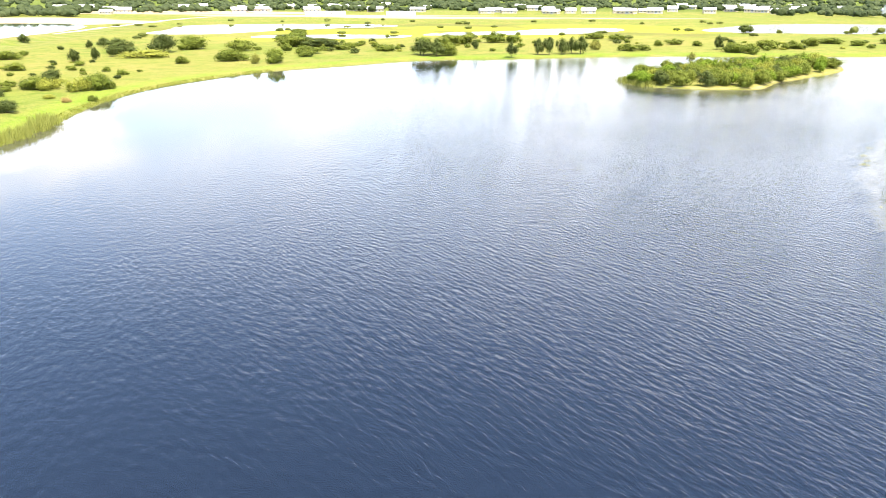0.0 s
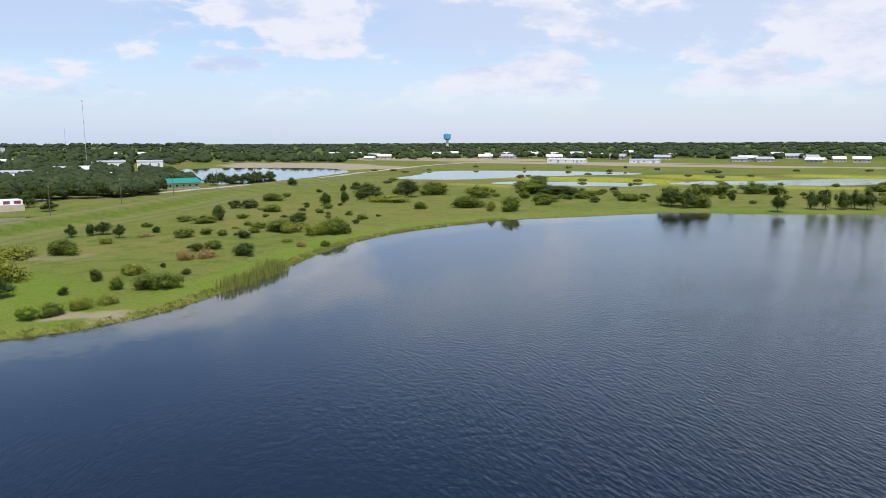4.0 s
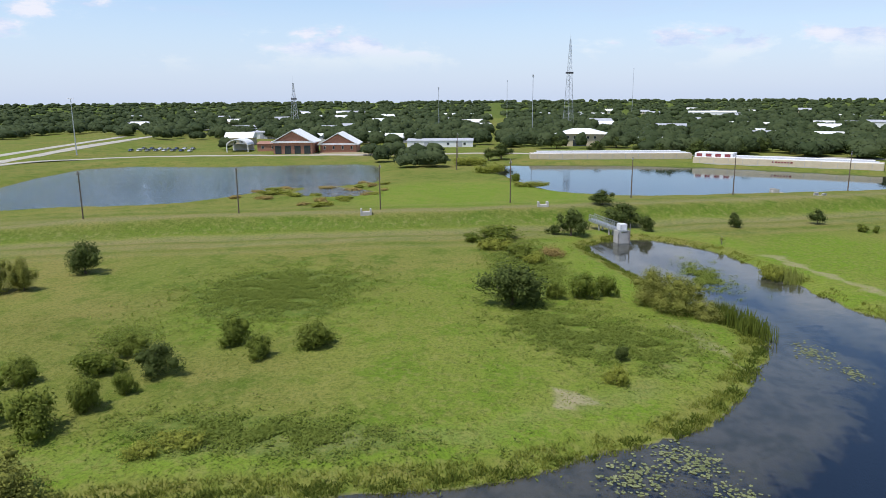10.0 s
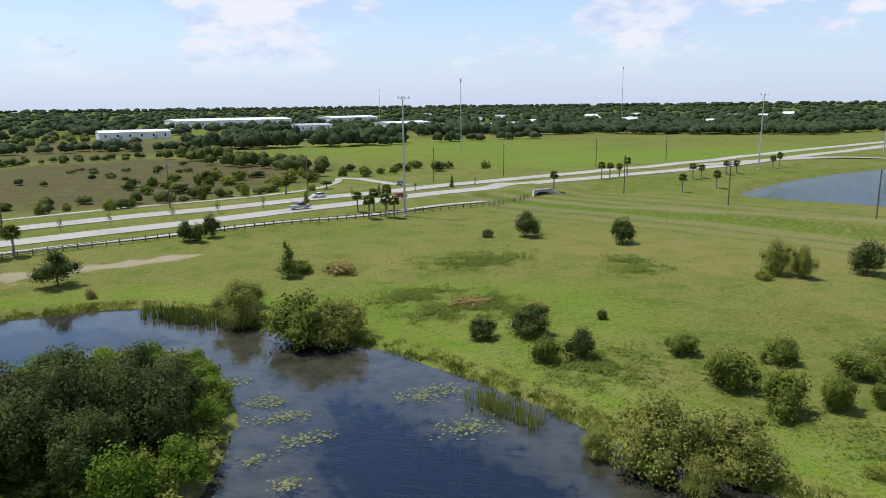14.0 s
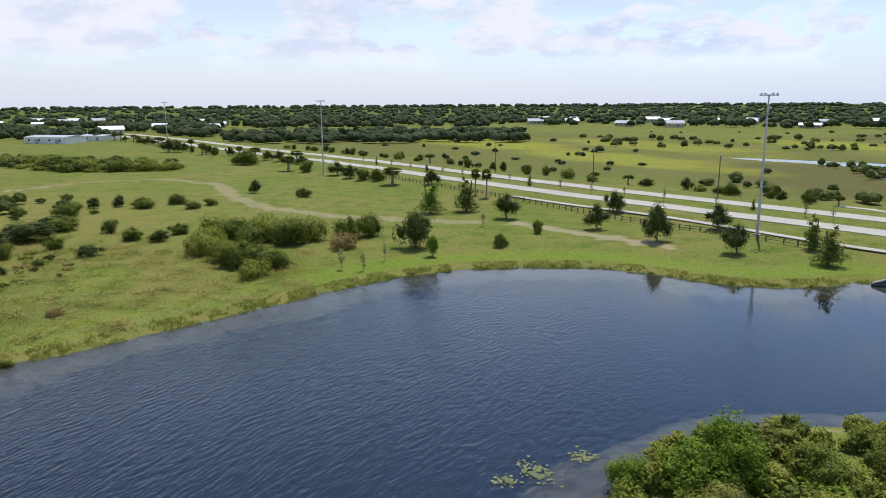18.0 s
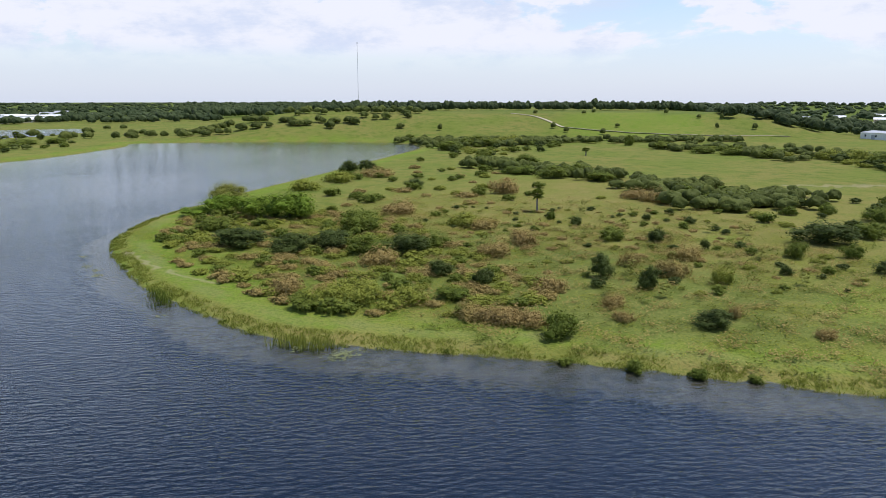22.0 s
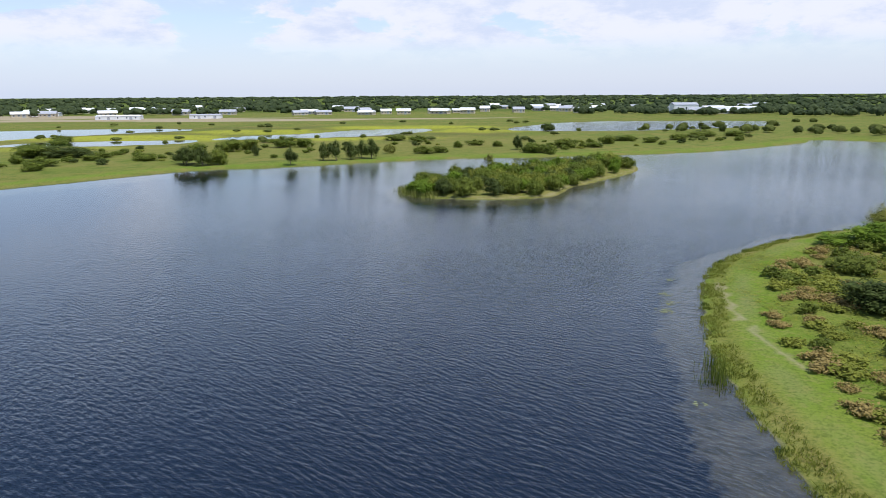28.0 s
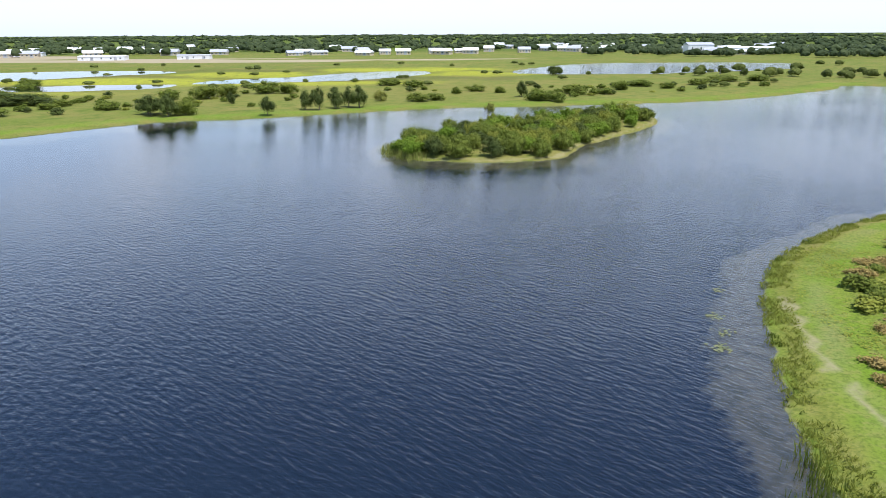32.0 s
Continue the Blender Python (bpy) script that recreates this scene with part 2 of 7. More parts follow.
    weed = mix(span(nodes, links, beds, 0.36, 0.68), (0.19, 0.165, 0.115), (0.1, 0.09, 0.05))
    shoal = nodes.new("ShaderNodeMath")
    shoal.operation = "MULTIPLY_ADD"
    links.new(beds, shoal.inputs[0])
    shoal.inputs[1].default_value = 2.4
    links.new(z.outputs[2], shoal.inputs[2])
    dimmed_mud = mix(span(nodes, links, shoal.outputs[0], -0.15, 0.65), (0.006, 0.01, 0.014), weed)
    c = mix(span(nodes, links, z.outputs[2], 0.06, -0.04), c, dimmed_mud)
    links.new(c, bsdf.inputs["Base Color"])
    bumped(nodes, links, bsdf, calc(nodes, links, "ADD", mul(fine, 0.5), mul(grit, 0.5)), 0.7, 0.4)
    return m


def water_material():
    m = bpy.data.materials.new("lake_water")
    m.use_nodes = True
    nodes, links = m.node_tree.nodes, m.node_tree.links
    nodes.clear()
    pos = nodes.new("ShaderNodeNewGeometry").outputs["Position"]
    swing = nodes.new("ShaderNodeVectorRotate")
    swing.rotation_type = "Z_AXIS"
    swing.inputs["Angle"].default_value = radians(48)
    links.new(pos, swing.inputs["Vector"])
    turn = nodes.new("ShaderNodeVectorMath")
    turn.operation = "MULTIPLY"
    turn.inputs[1].default_value = (0.42, 1.0, 1.0)
    links.new(swing.outputs[0], turn.inputs[0])
    ripple, chop = tex(nodes, links, 2.0, 3, 0.5, turn.outputs[0]), tex(nodes, links, 0.7, 1, 0.5, turn.outputs[0])
    gust = span(nodes, links, tex(nodes, links, 0.016, 4, 0.55, pos), 0.3, 0.7)
    bump = nodes.new("ShaderNodeBump")
    bump.inputs["Distance"].default_value = 0.29
    # the wind reaches the open water in the east and the square pond, not the western and southern bays
    place = nodes.new("ShaderNodeSeparateXYZ")
    links.new(pos, place.inputs[0])
    open_water = calc(nodes, links, "ADD", calc(nodes, links, "MULTIPLY", span(nodes, links, place.outputs[0], -75, 20), span(nodes, links, place.outputs[1], -95, -15)), calc(nodes, links, "MULTIPLY", span(nodes, links, place.outputs[0], -165, -180), span(nodes, links, place.outputs[1], -30, -50)))
    # it dies down under the northern shore
    open_water = calc(nodes, links, "MULTIPLY", open_water, calc(nodes, links, "ADD", calc(nodes, links, "MULTIPLY", span(nodes, links, place.outputs[1], 215, 110), 0.5), 0.5))
    force = calc(nodes, links, "MULTIPLY", calc(nodes, links, "ADD", calc(nodes, links, "MULTIPLY", gust, 0.3), 0.55), calc(nodes, links, "ADD", open_water, 0.05))
    links.new(force, bump.inputs["Strength"])
    links.new(calc(nodes, links, "ADD", calc(nodes, links, "MULTIPLY", ripple, 0.75), calc(nodes, links, "MULTIPLY", chop, 0.25)), bump.inputs["Height"])
    fres = nodes.new("ShaderNodeFresnel")
    fres.inputs["IOR"].default_value = 1.62
    links.new(bump.outputs[0], fres.inputs["Normal"])
    gloss = nodes.new("ShaderNodeBsdfGlossy")
    links.new(calc(nodes, links, "ADD", calc(nodes, links, "MULTIPLY", open_water, 0.04), 0.03), gloss.inputs["Roughness"])
    gloss.inputs["Color"].default_value = (0.88, 0.95, 1.0, 1)
    links.new(bump.outputs[0], gloss.inputs["Normal"])
    murk, clear, body, out = nodes.new("ShaderNodeBsdfDiffuse"), nodes.new("ShaderNodeBsdfTransparent"), nodes.new("ShaderNodeMixShader"), nodes.new("ShaderNodeMixShader")
    murk.inputs["Color"].default_value = (0.003, 0.007, 0.024, 1)
    clear.inputs["Color"].default_value = (0.76, 0.8, 0.8, 1)
    body.inputs[0].default_value = 0.8
    links.new(murk.outputs[0], body.inputs[1])
    links.new(clear.outputs[0], body.inputs[2])
    links.new(fres.outputs[0], out.inputs[0])
    links.new(body.outputs[0], out.inputs[1])
    links.new(gloss.outputs[0], out.inputs[2])
    links.new(out.outputs[0], nodes.new("ShaderNodeOutputMaterial").inputs[0])
    return m


GROUND, WATER = ground_material(), water_material()
LEAF_DARK = foliage("dark_leaves", (0.028, 0.045, 0.012), (0.112, 0.142, 0.036), (0.098, 0.126, 0.03))
LEAF_MID = foliage("green_leaves", (0.055, 0.085, 0.012), (0.185, 0.225, 0.034), (0.17, 0.195, 0.034))
LEAF_PALE = foliage("willow_leaves", (0.11, 0.125, 0.022), (0.31, 0.315, 0.066), (0.25, 0.255, 0.06))
LEAF_LIME = foliage("fresh_leaves", (0.06, 0.12, 0.01), (0.2, 0.29, 0.028), (0.18, 0.24, 0.03))
LEAF_BROWN = foliage("dry_scrub", (0.23, 0.165, 0.055), (0.42, 0.31, 0.115), (0.32, 0.26, 0.075))
LEAF_OLIVE = foliage("olive_scrub", (0.15, 0.175, 0.022), (0.31, 0.325, 0.055), (0.25, 0.265, 0.045))
LEAF_REED = foliage("reed_blades", (0.14, 0.17, 0.026), (0.34, 0.35, 0.085), (0.27, 0.29, 0.07))
# far leaves are bluer than near ones, distance haze put into their colour
LEAF_FAR_HAZED = foliage("far_woods_hazed", (0.026, 0.043, 0.014), (0.105, 0.132, 0.052), (0.066, 0.09, 0.038), tone="tone")
LEAF_NEAR_FAR = foliage("waterside_leaves", (0.042, 0.06, 0.013), (0.165, 0.19, 0.042), (0.12, 0.14, 0.034), tone="tone")
BARK = plain("bark", (0.10, 0.075, 0.05), (0.19, 0.15, 0.11), 3.0, 0.9, bump=0.03)
GREYWOOD = plain("weathered_wood", (0.17, 0.15, 0.13), (0.3, 0.27, 0.24), 1.5, 0.85)
CONCRETE = plain("concrete", (0.36, 0.345, 0.31), (0.5, 0.48, 0.44), 0.6, 0.85, bump=0.01)
PAVING = plain("pale_road_concrete", (0.33, 0.305, 0.245), (0.43, 0.4, 0.33), 0.15, 0.9, bump=0.005)
ASPHALT = plain("asphalt", (0.06, 0.06, 0.06), (0.1, 0.1, 0.098), 0.4, 0.9)
STEEL = plain("galvanised_steel", (0.38, 0.4, 0.42), (0.55, 0.57, 0.6), 1.2, 0.45, 0.7)
DARKSTEEL = plain("dark_steel", (0.06, 0.06, 0.065), (0.12, 0.12, 0.13), 1.2, 0.5, 0.5)
WHITE = plain("white_metal_cladding", (0.68, 0.68, 0.66), (0.82, 0.82, 0.8), 0.3, 0.5)
CREAM = plain("cream_stucco", (0.48, 0.41, 0.28), (0.58, 0.5, 0.36), 0.4, 0.85)
MAROON = plain("maroon_paint", (0.16, 0.035, 0.04), (0.24, 0.06, 0.06), 0.5, 0.6)
BRICK = plain("red_brick", (0.30, 0.14, 0.09), (0.42, 0.22, 0.15), 1.6, 0.9)
ROOFRED = plain("brown_red_shingles", (0.26, 0.13, 0.09), (0.36, 0.2, 0.14), 0.8, 0.9)
GREYROOF = plain("grey_roof", (0.33, 0.34, 0.36), (0.47, 0.48, 0.5), 0.3, 0.7)
TEAL = plain("green_metal_roof", (0.02, 0.22, 0.16), (0.04, 0.3, 0.22), 0.6, 0.4)
BLUE = plain("light_blue_paint", (0.08, 0.33, 0.52), (0.12, 0.42, 0.62), 0.2, 0.5)
PANE = plain("dark_window_glass", (0.02, 0.028, 0.035), (0.05, 0.06, 0.07), 0.4, 0.12, spec=0.6)
RUBBER = plain("rubber", (0.015, 0.015, 0.016), (0.03, 0.03, 0.03), 3, 0.9)

# ---- the lie of the land ----
NORTH_SHORE = [(264, 414), (184, 360), (104, 341), (66, 337), (34, 326), (-11, 305), (-42, 296), (-72, 263), (-92, 240), (-104, 208), (-108, 186), (-107, 162), (-102, 140), (-95, 120), (-90, 101), (-86, 84), (-86, 70), (-90, 58), (-97, 50), (-106, 45), (-124, 41), (-143, 35), (-153, 26)]
WEST_SHORE = [(-154, 19), (-146, 10), (-130, 14), (-118, 18), (-100, 24), (-88, 28), (-76, 23), (-67, 18), (-61, 12), (-57, 5), (-52, -3), (-49, -13), (-46, -26), (-44, -33), (-39, -43), (-36, -52), (-33, -63), (-27, -78), (-16, -92), (-8, -103), (0, -111), (8, -114), (34, -115), (50, -113), (59, -121)]
EAST_SHORE = [(76, -118), (79, -106), (86, -95), (99, -88), (107, -81), (114, -66), (116, -52), (113, -38), (107, -22), (101, -6), (95, 12), (89, 30), (79, 52), (75, 66), (77, 82), (80, 98), (87, 117), (93, 130), (101, 141), (119, 156), (143, 168), (169, 180), (237, 206), (312, 238), (368, 263), (392, 302), (352, 374), (286, 436)]
LAKE = NORTH_SHORE + WEST_SHORE + EAST_SHORE
ISLAND = [(42, 238), (45, 221), (65, 214), (84, 218), (92, 234), (106, 252), (127, 279), (133, 300), (124, 312), (104, 300), (76, 276), (52, 254)]
ISLET = [(43, -36), (47, -46), (45, -58), (40, -68), (33, -76), (20, -84), (6, -88), (-5, -84), (-7, -70), (-4, -57), (4, -45), (18, -37), (32, -33)]
PONDS = [
    [(-178, -172), (-296, -203), (-311, -142), (-327, -83), (-297, -68), (-252, -60), (-236, -84), (-196, -106), (-186, -134)],
    [(-222, -80), (-240, -78), (-236, -60), (-222, -52), (-213, -64)],
    [(-311, -21), (-328, -7), (-324, 63), (-300, 113), (-270, 163), (-256, 150), (-243, 104), (-231, 62), (-224, 29), (-231, 8), (-257, -6)],
    [(-285, 460), (-300, 520), (-318, 586), (-240, 625), (-167, 628), (-134, 606), (-173, 568), (-194, 539), (-213, 514), (-234, 470)],
    [(-578, 495), (-443, 393), (-371, 352), (-345, 362), (-372, 482), (-404, 548), (-470, 590), (-566, 560)],
    [(-190, 436), (-128, 438), (-92, 455), (-96, 478), (-143, 474), (-190, 460)],
    [(-84, 481), (-33, 495), (13, 512), (57, 568), (49, 602), (0, 585), (-34, 540), (-73, 516)],
    [(118, 586), (137, 562), (213, 558), (245, 568), (343, 612), (378, 690), (288, 717), (202, 704), (152, 648)],
    [(290, -300), (234, -330), (188, -348), (165, -362), (156, -398), (133, -390), (107, -344), (88, -301), (82, -272), (80, -236), (77, -212), (106, -210), (117, -236), (141, -272), (178, -302), (211, -314)],
    [(275, -522), (205, -464), (166, -486), (156, -566), (123, -685), (118, -834), (137, -806), (143, -652), (172, -630), (203, -690), (265, -760), (213, -618), (211, -563)],
]
LEVEE = [(-100, -190), (-128, -140), (-146, -100), (-157, -62), (-168, -20), (-180, 18), (-193, 58), (-206, 95), (-224, 145), (-246, 205), (-278, 275), (-350, 515)]
ROAD_NEAR = [(-520, -300), (-351, -262), (-221, -226), (-110, -206), (-18, -178), (48, -160), (107, -147), (205, -122), (323, -100), (440, -70), (638, -26), (790, 22), (1100, 130)]
ROAD_FAR = [(-520, -322), (-351, -282), (-221, -245), (-117, -222), (-21, -198), (53, -179), (116, -164), (210, -140), (328, -118), (446, -88), (644, -44), (797, 4), (1107, 112)]
CORE = (-165, 145, -145, 205)
GRID = []


def nearest(x, y, line, closed):
    """Distance from the points to a line, and where along it they are nearest."""
    best, along, gone = np.full(x.shape, 1e9), np.zeros(x.shape), 0.0
    pts = np.array(line, float)
    for a, b in zip(pts, np.roll(pts, -1, 0) if closed else pts[1:]):
        d = b - a
        k = np.clip(((x - a[0]) * d[0] + (y - a[1]) * d[1]) / (d @ d), 0, 1)
        far = np.hypot(x - a[0] - k * d[0], y - a[1] - k * d[1])
        long = np.hypot(*d)
        along = np.where(far < best, gone + k * long, along)
        best, gone = np.minimum(best, far), gone + long
    return best, along


def inside(x, y, ring):
    odd = np.zeros(x.shape, bool)
    for (ax, ay), (bx, by) in zip(ring, ring[1:] + ring[:1]):
        if ay != by:
            odd ^= ((ay > y) != (by > y)) & (x < (bx - ax) * (y - ay) / (by - ay) + ax)
    return odd


def smooth_ring(ring, steps=3):
    """A rounded outline through the given corners."""
    p, out = [Vector((*q, 0)) for q in ring], []
    for n in range(len(p)):
        a, b, c, d = p[n - 1], p[n], p[(n + 1) % len(p)], p[(n + 2) % len(p)]
        for k in range(steps):
            t = k / steps
            v = 0.5 * ((2 * b) + (c - a) * t + (2 * a - 5 * b + 4 * c - d) * t * t + (3 * b - a - 3 * c + d) * t**3)
            out.append((v.x, v.y))
    return out


def ramp(v, lo, hi):
    t = np.clip((v - lo) / (hi - lo), 0, 1)
    return t * t * (3 - 2 * t)


def wave(x, y, size, seed):
    """Smooth uneven swell between about -1 and 1."""
    rng, out = np.random.RandomState(seed), 0
    for n in range(6):
        a, ph = rng.uniform(0, 2 * math.pi), rng.uniform(0, 2 * math.pi)
        s = size * rng.uniform(0.6, 1.5)
        out = out + np.sin((x * math.cos(a) + y * math.sin(a)) * 2 * math.pi / s + ph)
    return out / 3.2


RINGS = {"lake": smooth_ring(LAKE), "island": smooth_ring(ISLAND), "islet": smooth_ring(ISLET)}
POND_RINGS = [smooth_ring(p) for p in PONDS]


def shore_distance(x, y):
    """How far a point lies on dry land (above 0) or out in the water (below 0)."""
    d, _ = nearest(x, y, RINGS["lake"], True)
    s = np.where(inside(x, y, RINGS["lake"]), -d, d)
    for name in ("island", "islet"):
        d, _ = nearest(x, y, RINGS[name], True)
        s = np.maximum(s, np.where(inside(x, y, RINGS[name]), d, -d))
    return s


def height(x, y, s):
    """Height of the ground; the lake's level is 0. s: the distance from the shore."""
    s = s + 0.5 * wave(x, y, 7, 3) + 0.25 * wave(x, y, 2.6, 4)
    land = 0.75 * ramp(s, 0, 3.5) + 0.35 * ramp(s, 3, 25) + 0.12 * wave(x, y, 28, 5) * ramp(s, 2, 12)
    dl, along = nearest(x, y, LEVEE, False)
    land = land + (0.1 + 0.9 * ramp(along, 20, 120)) * (3.0 * (1 - ramp(dl, 2.5, 8)) - 0.5 * (1 - ramp(np.abs(dl - 13), 1, 4))) * ramp(s, 1, 8)
    dr = np.minimum(nearest(x, y, ROAD_NEAR, False)[0], nearest(x, y, ROAD_FAR, False)[0])
    land = land + 1.4 * (1 - ramp(dr, 7, 30)) * ramp(s, 2, 14)
    # the grassed mound beyond the far basin: a long flat-topped bank
    n, a = 0.77 * x + 0.64 * y + 4 * wave(x, y, 120, 8), 0.64 * x - 0.77 * y
    land = land + 17.0 * ramp(n, 494, 612) * (1 - ramp(n, 1050, 1200)) * ramp(a, -150, -62) * (1 - ramp(a, 300, 390)) * ramp(s, 0, 20)
    bed = -0.02 - 0.4 * ramp(-s, 0, 4) - 1.9 * ramp(-s + np.where(x < 10, 2.5, 1.4) * wave(x, y, 24, 9), np.where(x < 10, 4.5, 3.4), np.where(x < 10, 19, 9.5))
    for cx, cy, wide in ((64, -129, 12), (-114, -196, 8)):
        land = land + 1.3 * (1 - ramp(np.hypot(x - cx, y - cy), wide * 0.5, wide * 1.2)) * ramp(s, 0.5, 4)
    h = np.where(s > 0, land, bed)
    for n, ring in enumerate(POND_RINGS):
        (x0, y0), (x1, y1) = np.min(ring, 0) - 80, np.max(ring, 0) + 80
        by = (x > x0) & (x < x1) & (y > y0) & (y < y1)
        px, py = x[by], y[by]
        d, _ = nearest(px, py, ring, True)
        p = np.where(inside(px, py, ring), -d, d)
        h[by] = np.minimum(h[by], np.where(p > 0, (0.25 if n < 3 else 0.025) * p + 0.01 + 5 * ramp(p, 20, 60), -1.2 * ramp(-p, 0, 8) - 0.01))
    return h


def ground_at(x, y):
    """Height of the ground's mesh at a place."""
    xs, ys, h = GRID
    i, j = (int(np.clip(np.searchsorted(a, v) - 1, 0, len(a) - 2)) for a, v in ((xs, x), (ys, y)))
    u, v = (x - xs[i]) / (xs[i + 1] - xs[i]), (y - ys[j]) / (ys[j + 1] - ys[j])
    return float(h[j, i] * (1 - u) * (1 - v) + h[j, i + 1] * u * (1 - v) + h[j + 1, i] * (1 - u) * v + h[j + 1, i + 1] * u * v)


def ground_many(x, y):
    """Heights of the ground's mesh at many places."""
    xs, ys, h = GRID
    i, j = (np.clip(np.searchsorted(a, v) - 1, 0, len(a) - 2) for a, v in ((xs, x), (ys, y)))
    u, v = (x - xs[i]) / (xs[i + 1] - xs[i]), (y - ys[j]) / (ys[j + 1] - ys[j])
    return h[j, i] * (1 - u) * (1 - v) + h[j, i + 1] * u * (1 - v) + h[j + 1, i] * (1 - u) * v + h[j + 1, i + 1] * u * v


def graded(lo, hi, step, end):
    """Places along an axis: even in the middle, ever wider apart outside."""
    out = list(np.arange(lo, hi + step, step))
    for sign, at in ((-1, out[0]), (1, out[-1])):
        d = step
        while abs(at) < end:
            d *= 1.034
            at += sign * d
            out.append(at)
    return np.array(sorted(out))


def make_ground():
    xs, ys = graded(CORE[0], CORE[1], 1.35, 4600), graded(CORE[2], CORE[3], 1.35, 4600)
    x, y = (g.ravel() for g in np.meshgrid(xs, ys))
    s = shore_distance(x, y)
    h = height(x, y, s)
    GRID.extend((xs, ys, h.reshape(len(ys), len(xs))))
    me = bpy.data.meshes.new("ground")
    nx, ny = len(xs), len(ys)
    me.vertices.add(nx * ny)
    me.vertices.foreach_set("co", np.stack([x, y, h], 1).ravel())
    i = (np.arange(ny - 1)[:, None] * nx + np.arange(nx - 1)).ravel()
    quads = np.stack([i, i + 1, i + nx + 1, i + nx], 1)
    me.loops.add(quads.size)
    me.loops.foreach_set("vertex_index", quads.ravel())
    me.polygons.add(len(quads))
    me.polygons.foreach_set("loop_start", np.arange(len(quads)) * 4)
    me.polygons.foreach_set("use_smooth", np.ones(len(quads), bool))
    me.update()
    me.attributes.new("zones", "FLOAT_COLOR", "POINT").data.foreach_set("color", zones(x, y, s).ravel())
    me.attributes.new("growth", "FLOAT_COLOR", "POINT").data.foreach_set("color", growth(x, y, s).ravel())
    me.materials.append(GROUND)
    return tagged(new("ground", me), "green grassland with bare tracks sloping to the lake", "ground", kind="structure")


TRACKS = [
    ([(-78, 84), (-80, 68), (-84, 62)], 1.6, 0.75),
    ([(-100, 56), (-120, 49), (-138, 43)], 1.4, 0.6),
    ([(-65, 3), (-67, 4), (-69, 3)], 1.1, 0.7),
    ([(-75, 24), (-82, 22), (-92, 18)], 1.0, 0.5),
    ([(92, 124), (88, 110), (86, 98), (86, 88)], 0.8, 0.6),
    ([(-125, -140), (-140, -95), (-152, -58), (-162, -18), (-172, 18), (-186, 60), (-214, 135)], 1.8, 0.35),
    ([(-112, -120), (-126, -86), (-139, -50), (-150, -20)], 1.6, 0.4),
    ([(25, -138), (5, -141), (-8, -143)], 2.6, 0.85),
    ([(150, -92), (130, -98), (112, -104)], 2.8, 0.7),
    ([(278, 40), (300, 10), (302, -22), (272, -38), (231, -38), (204, -42), (178, -56), (155, -84)], 3.6, 0.6),
    ([(-90, 72), (-95, 66)], 3.0, 0.75),
    ([(-150, 105), (-160, 96)], 6.0, 0.5),
]


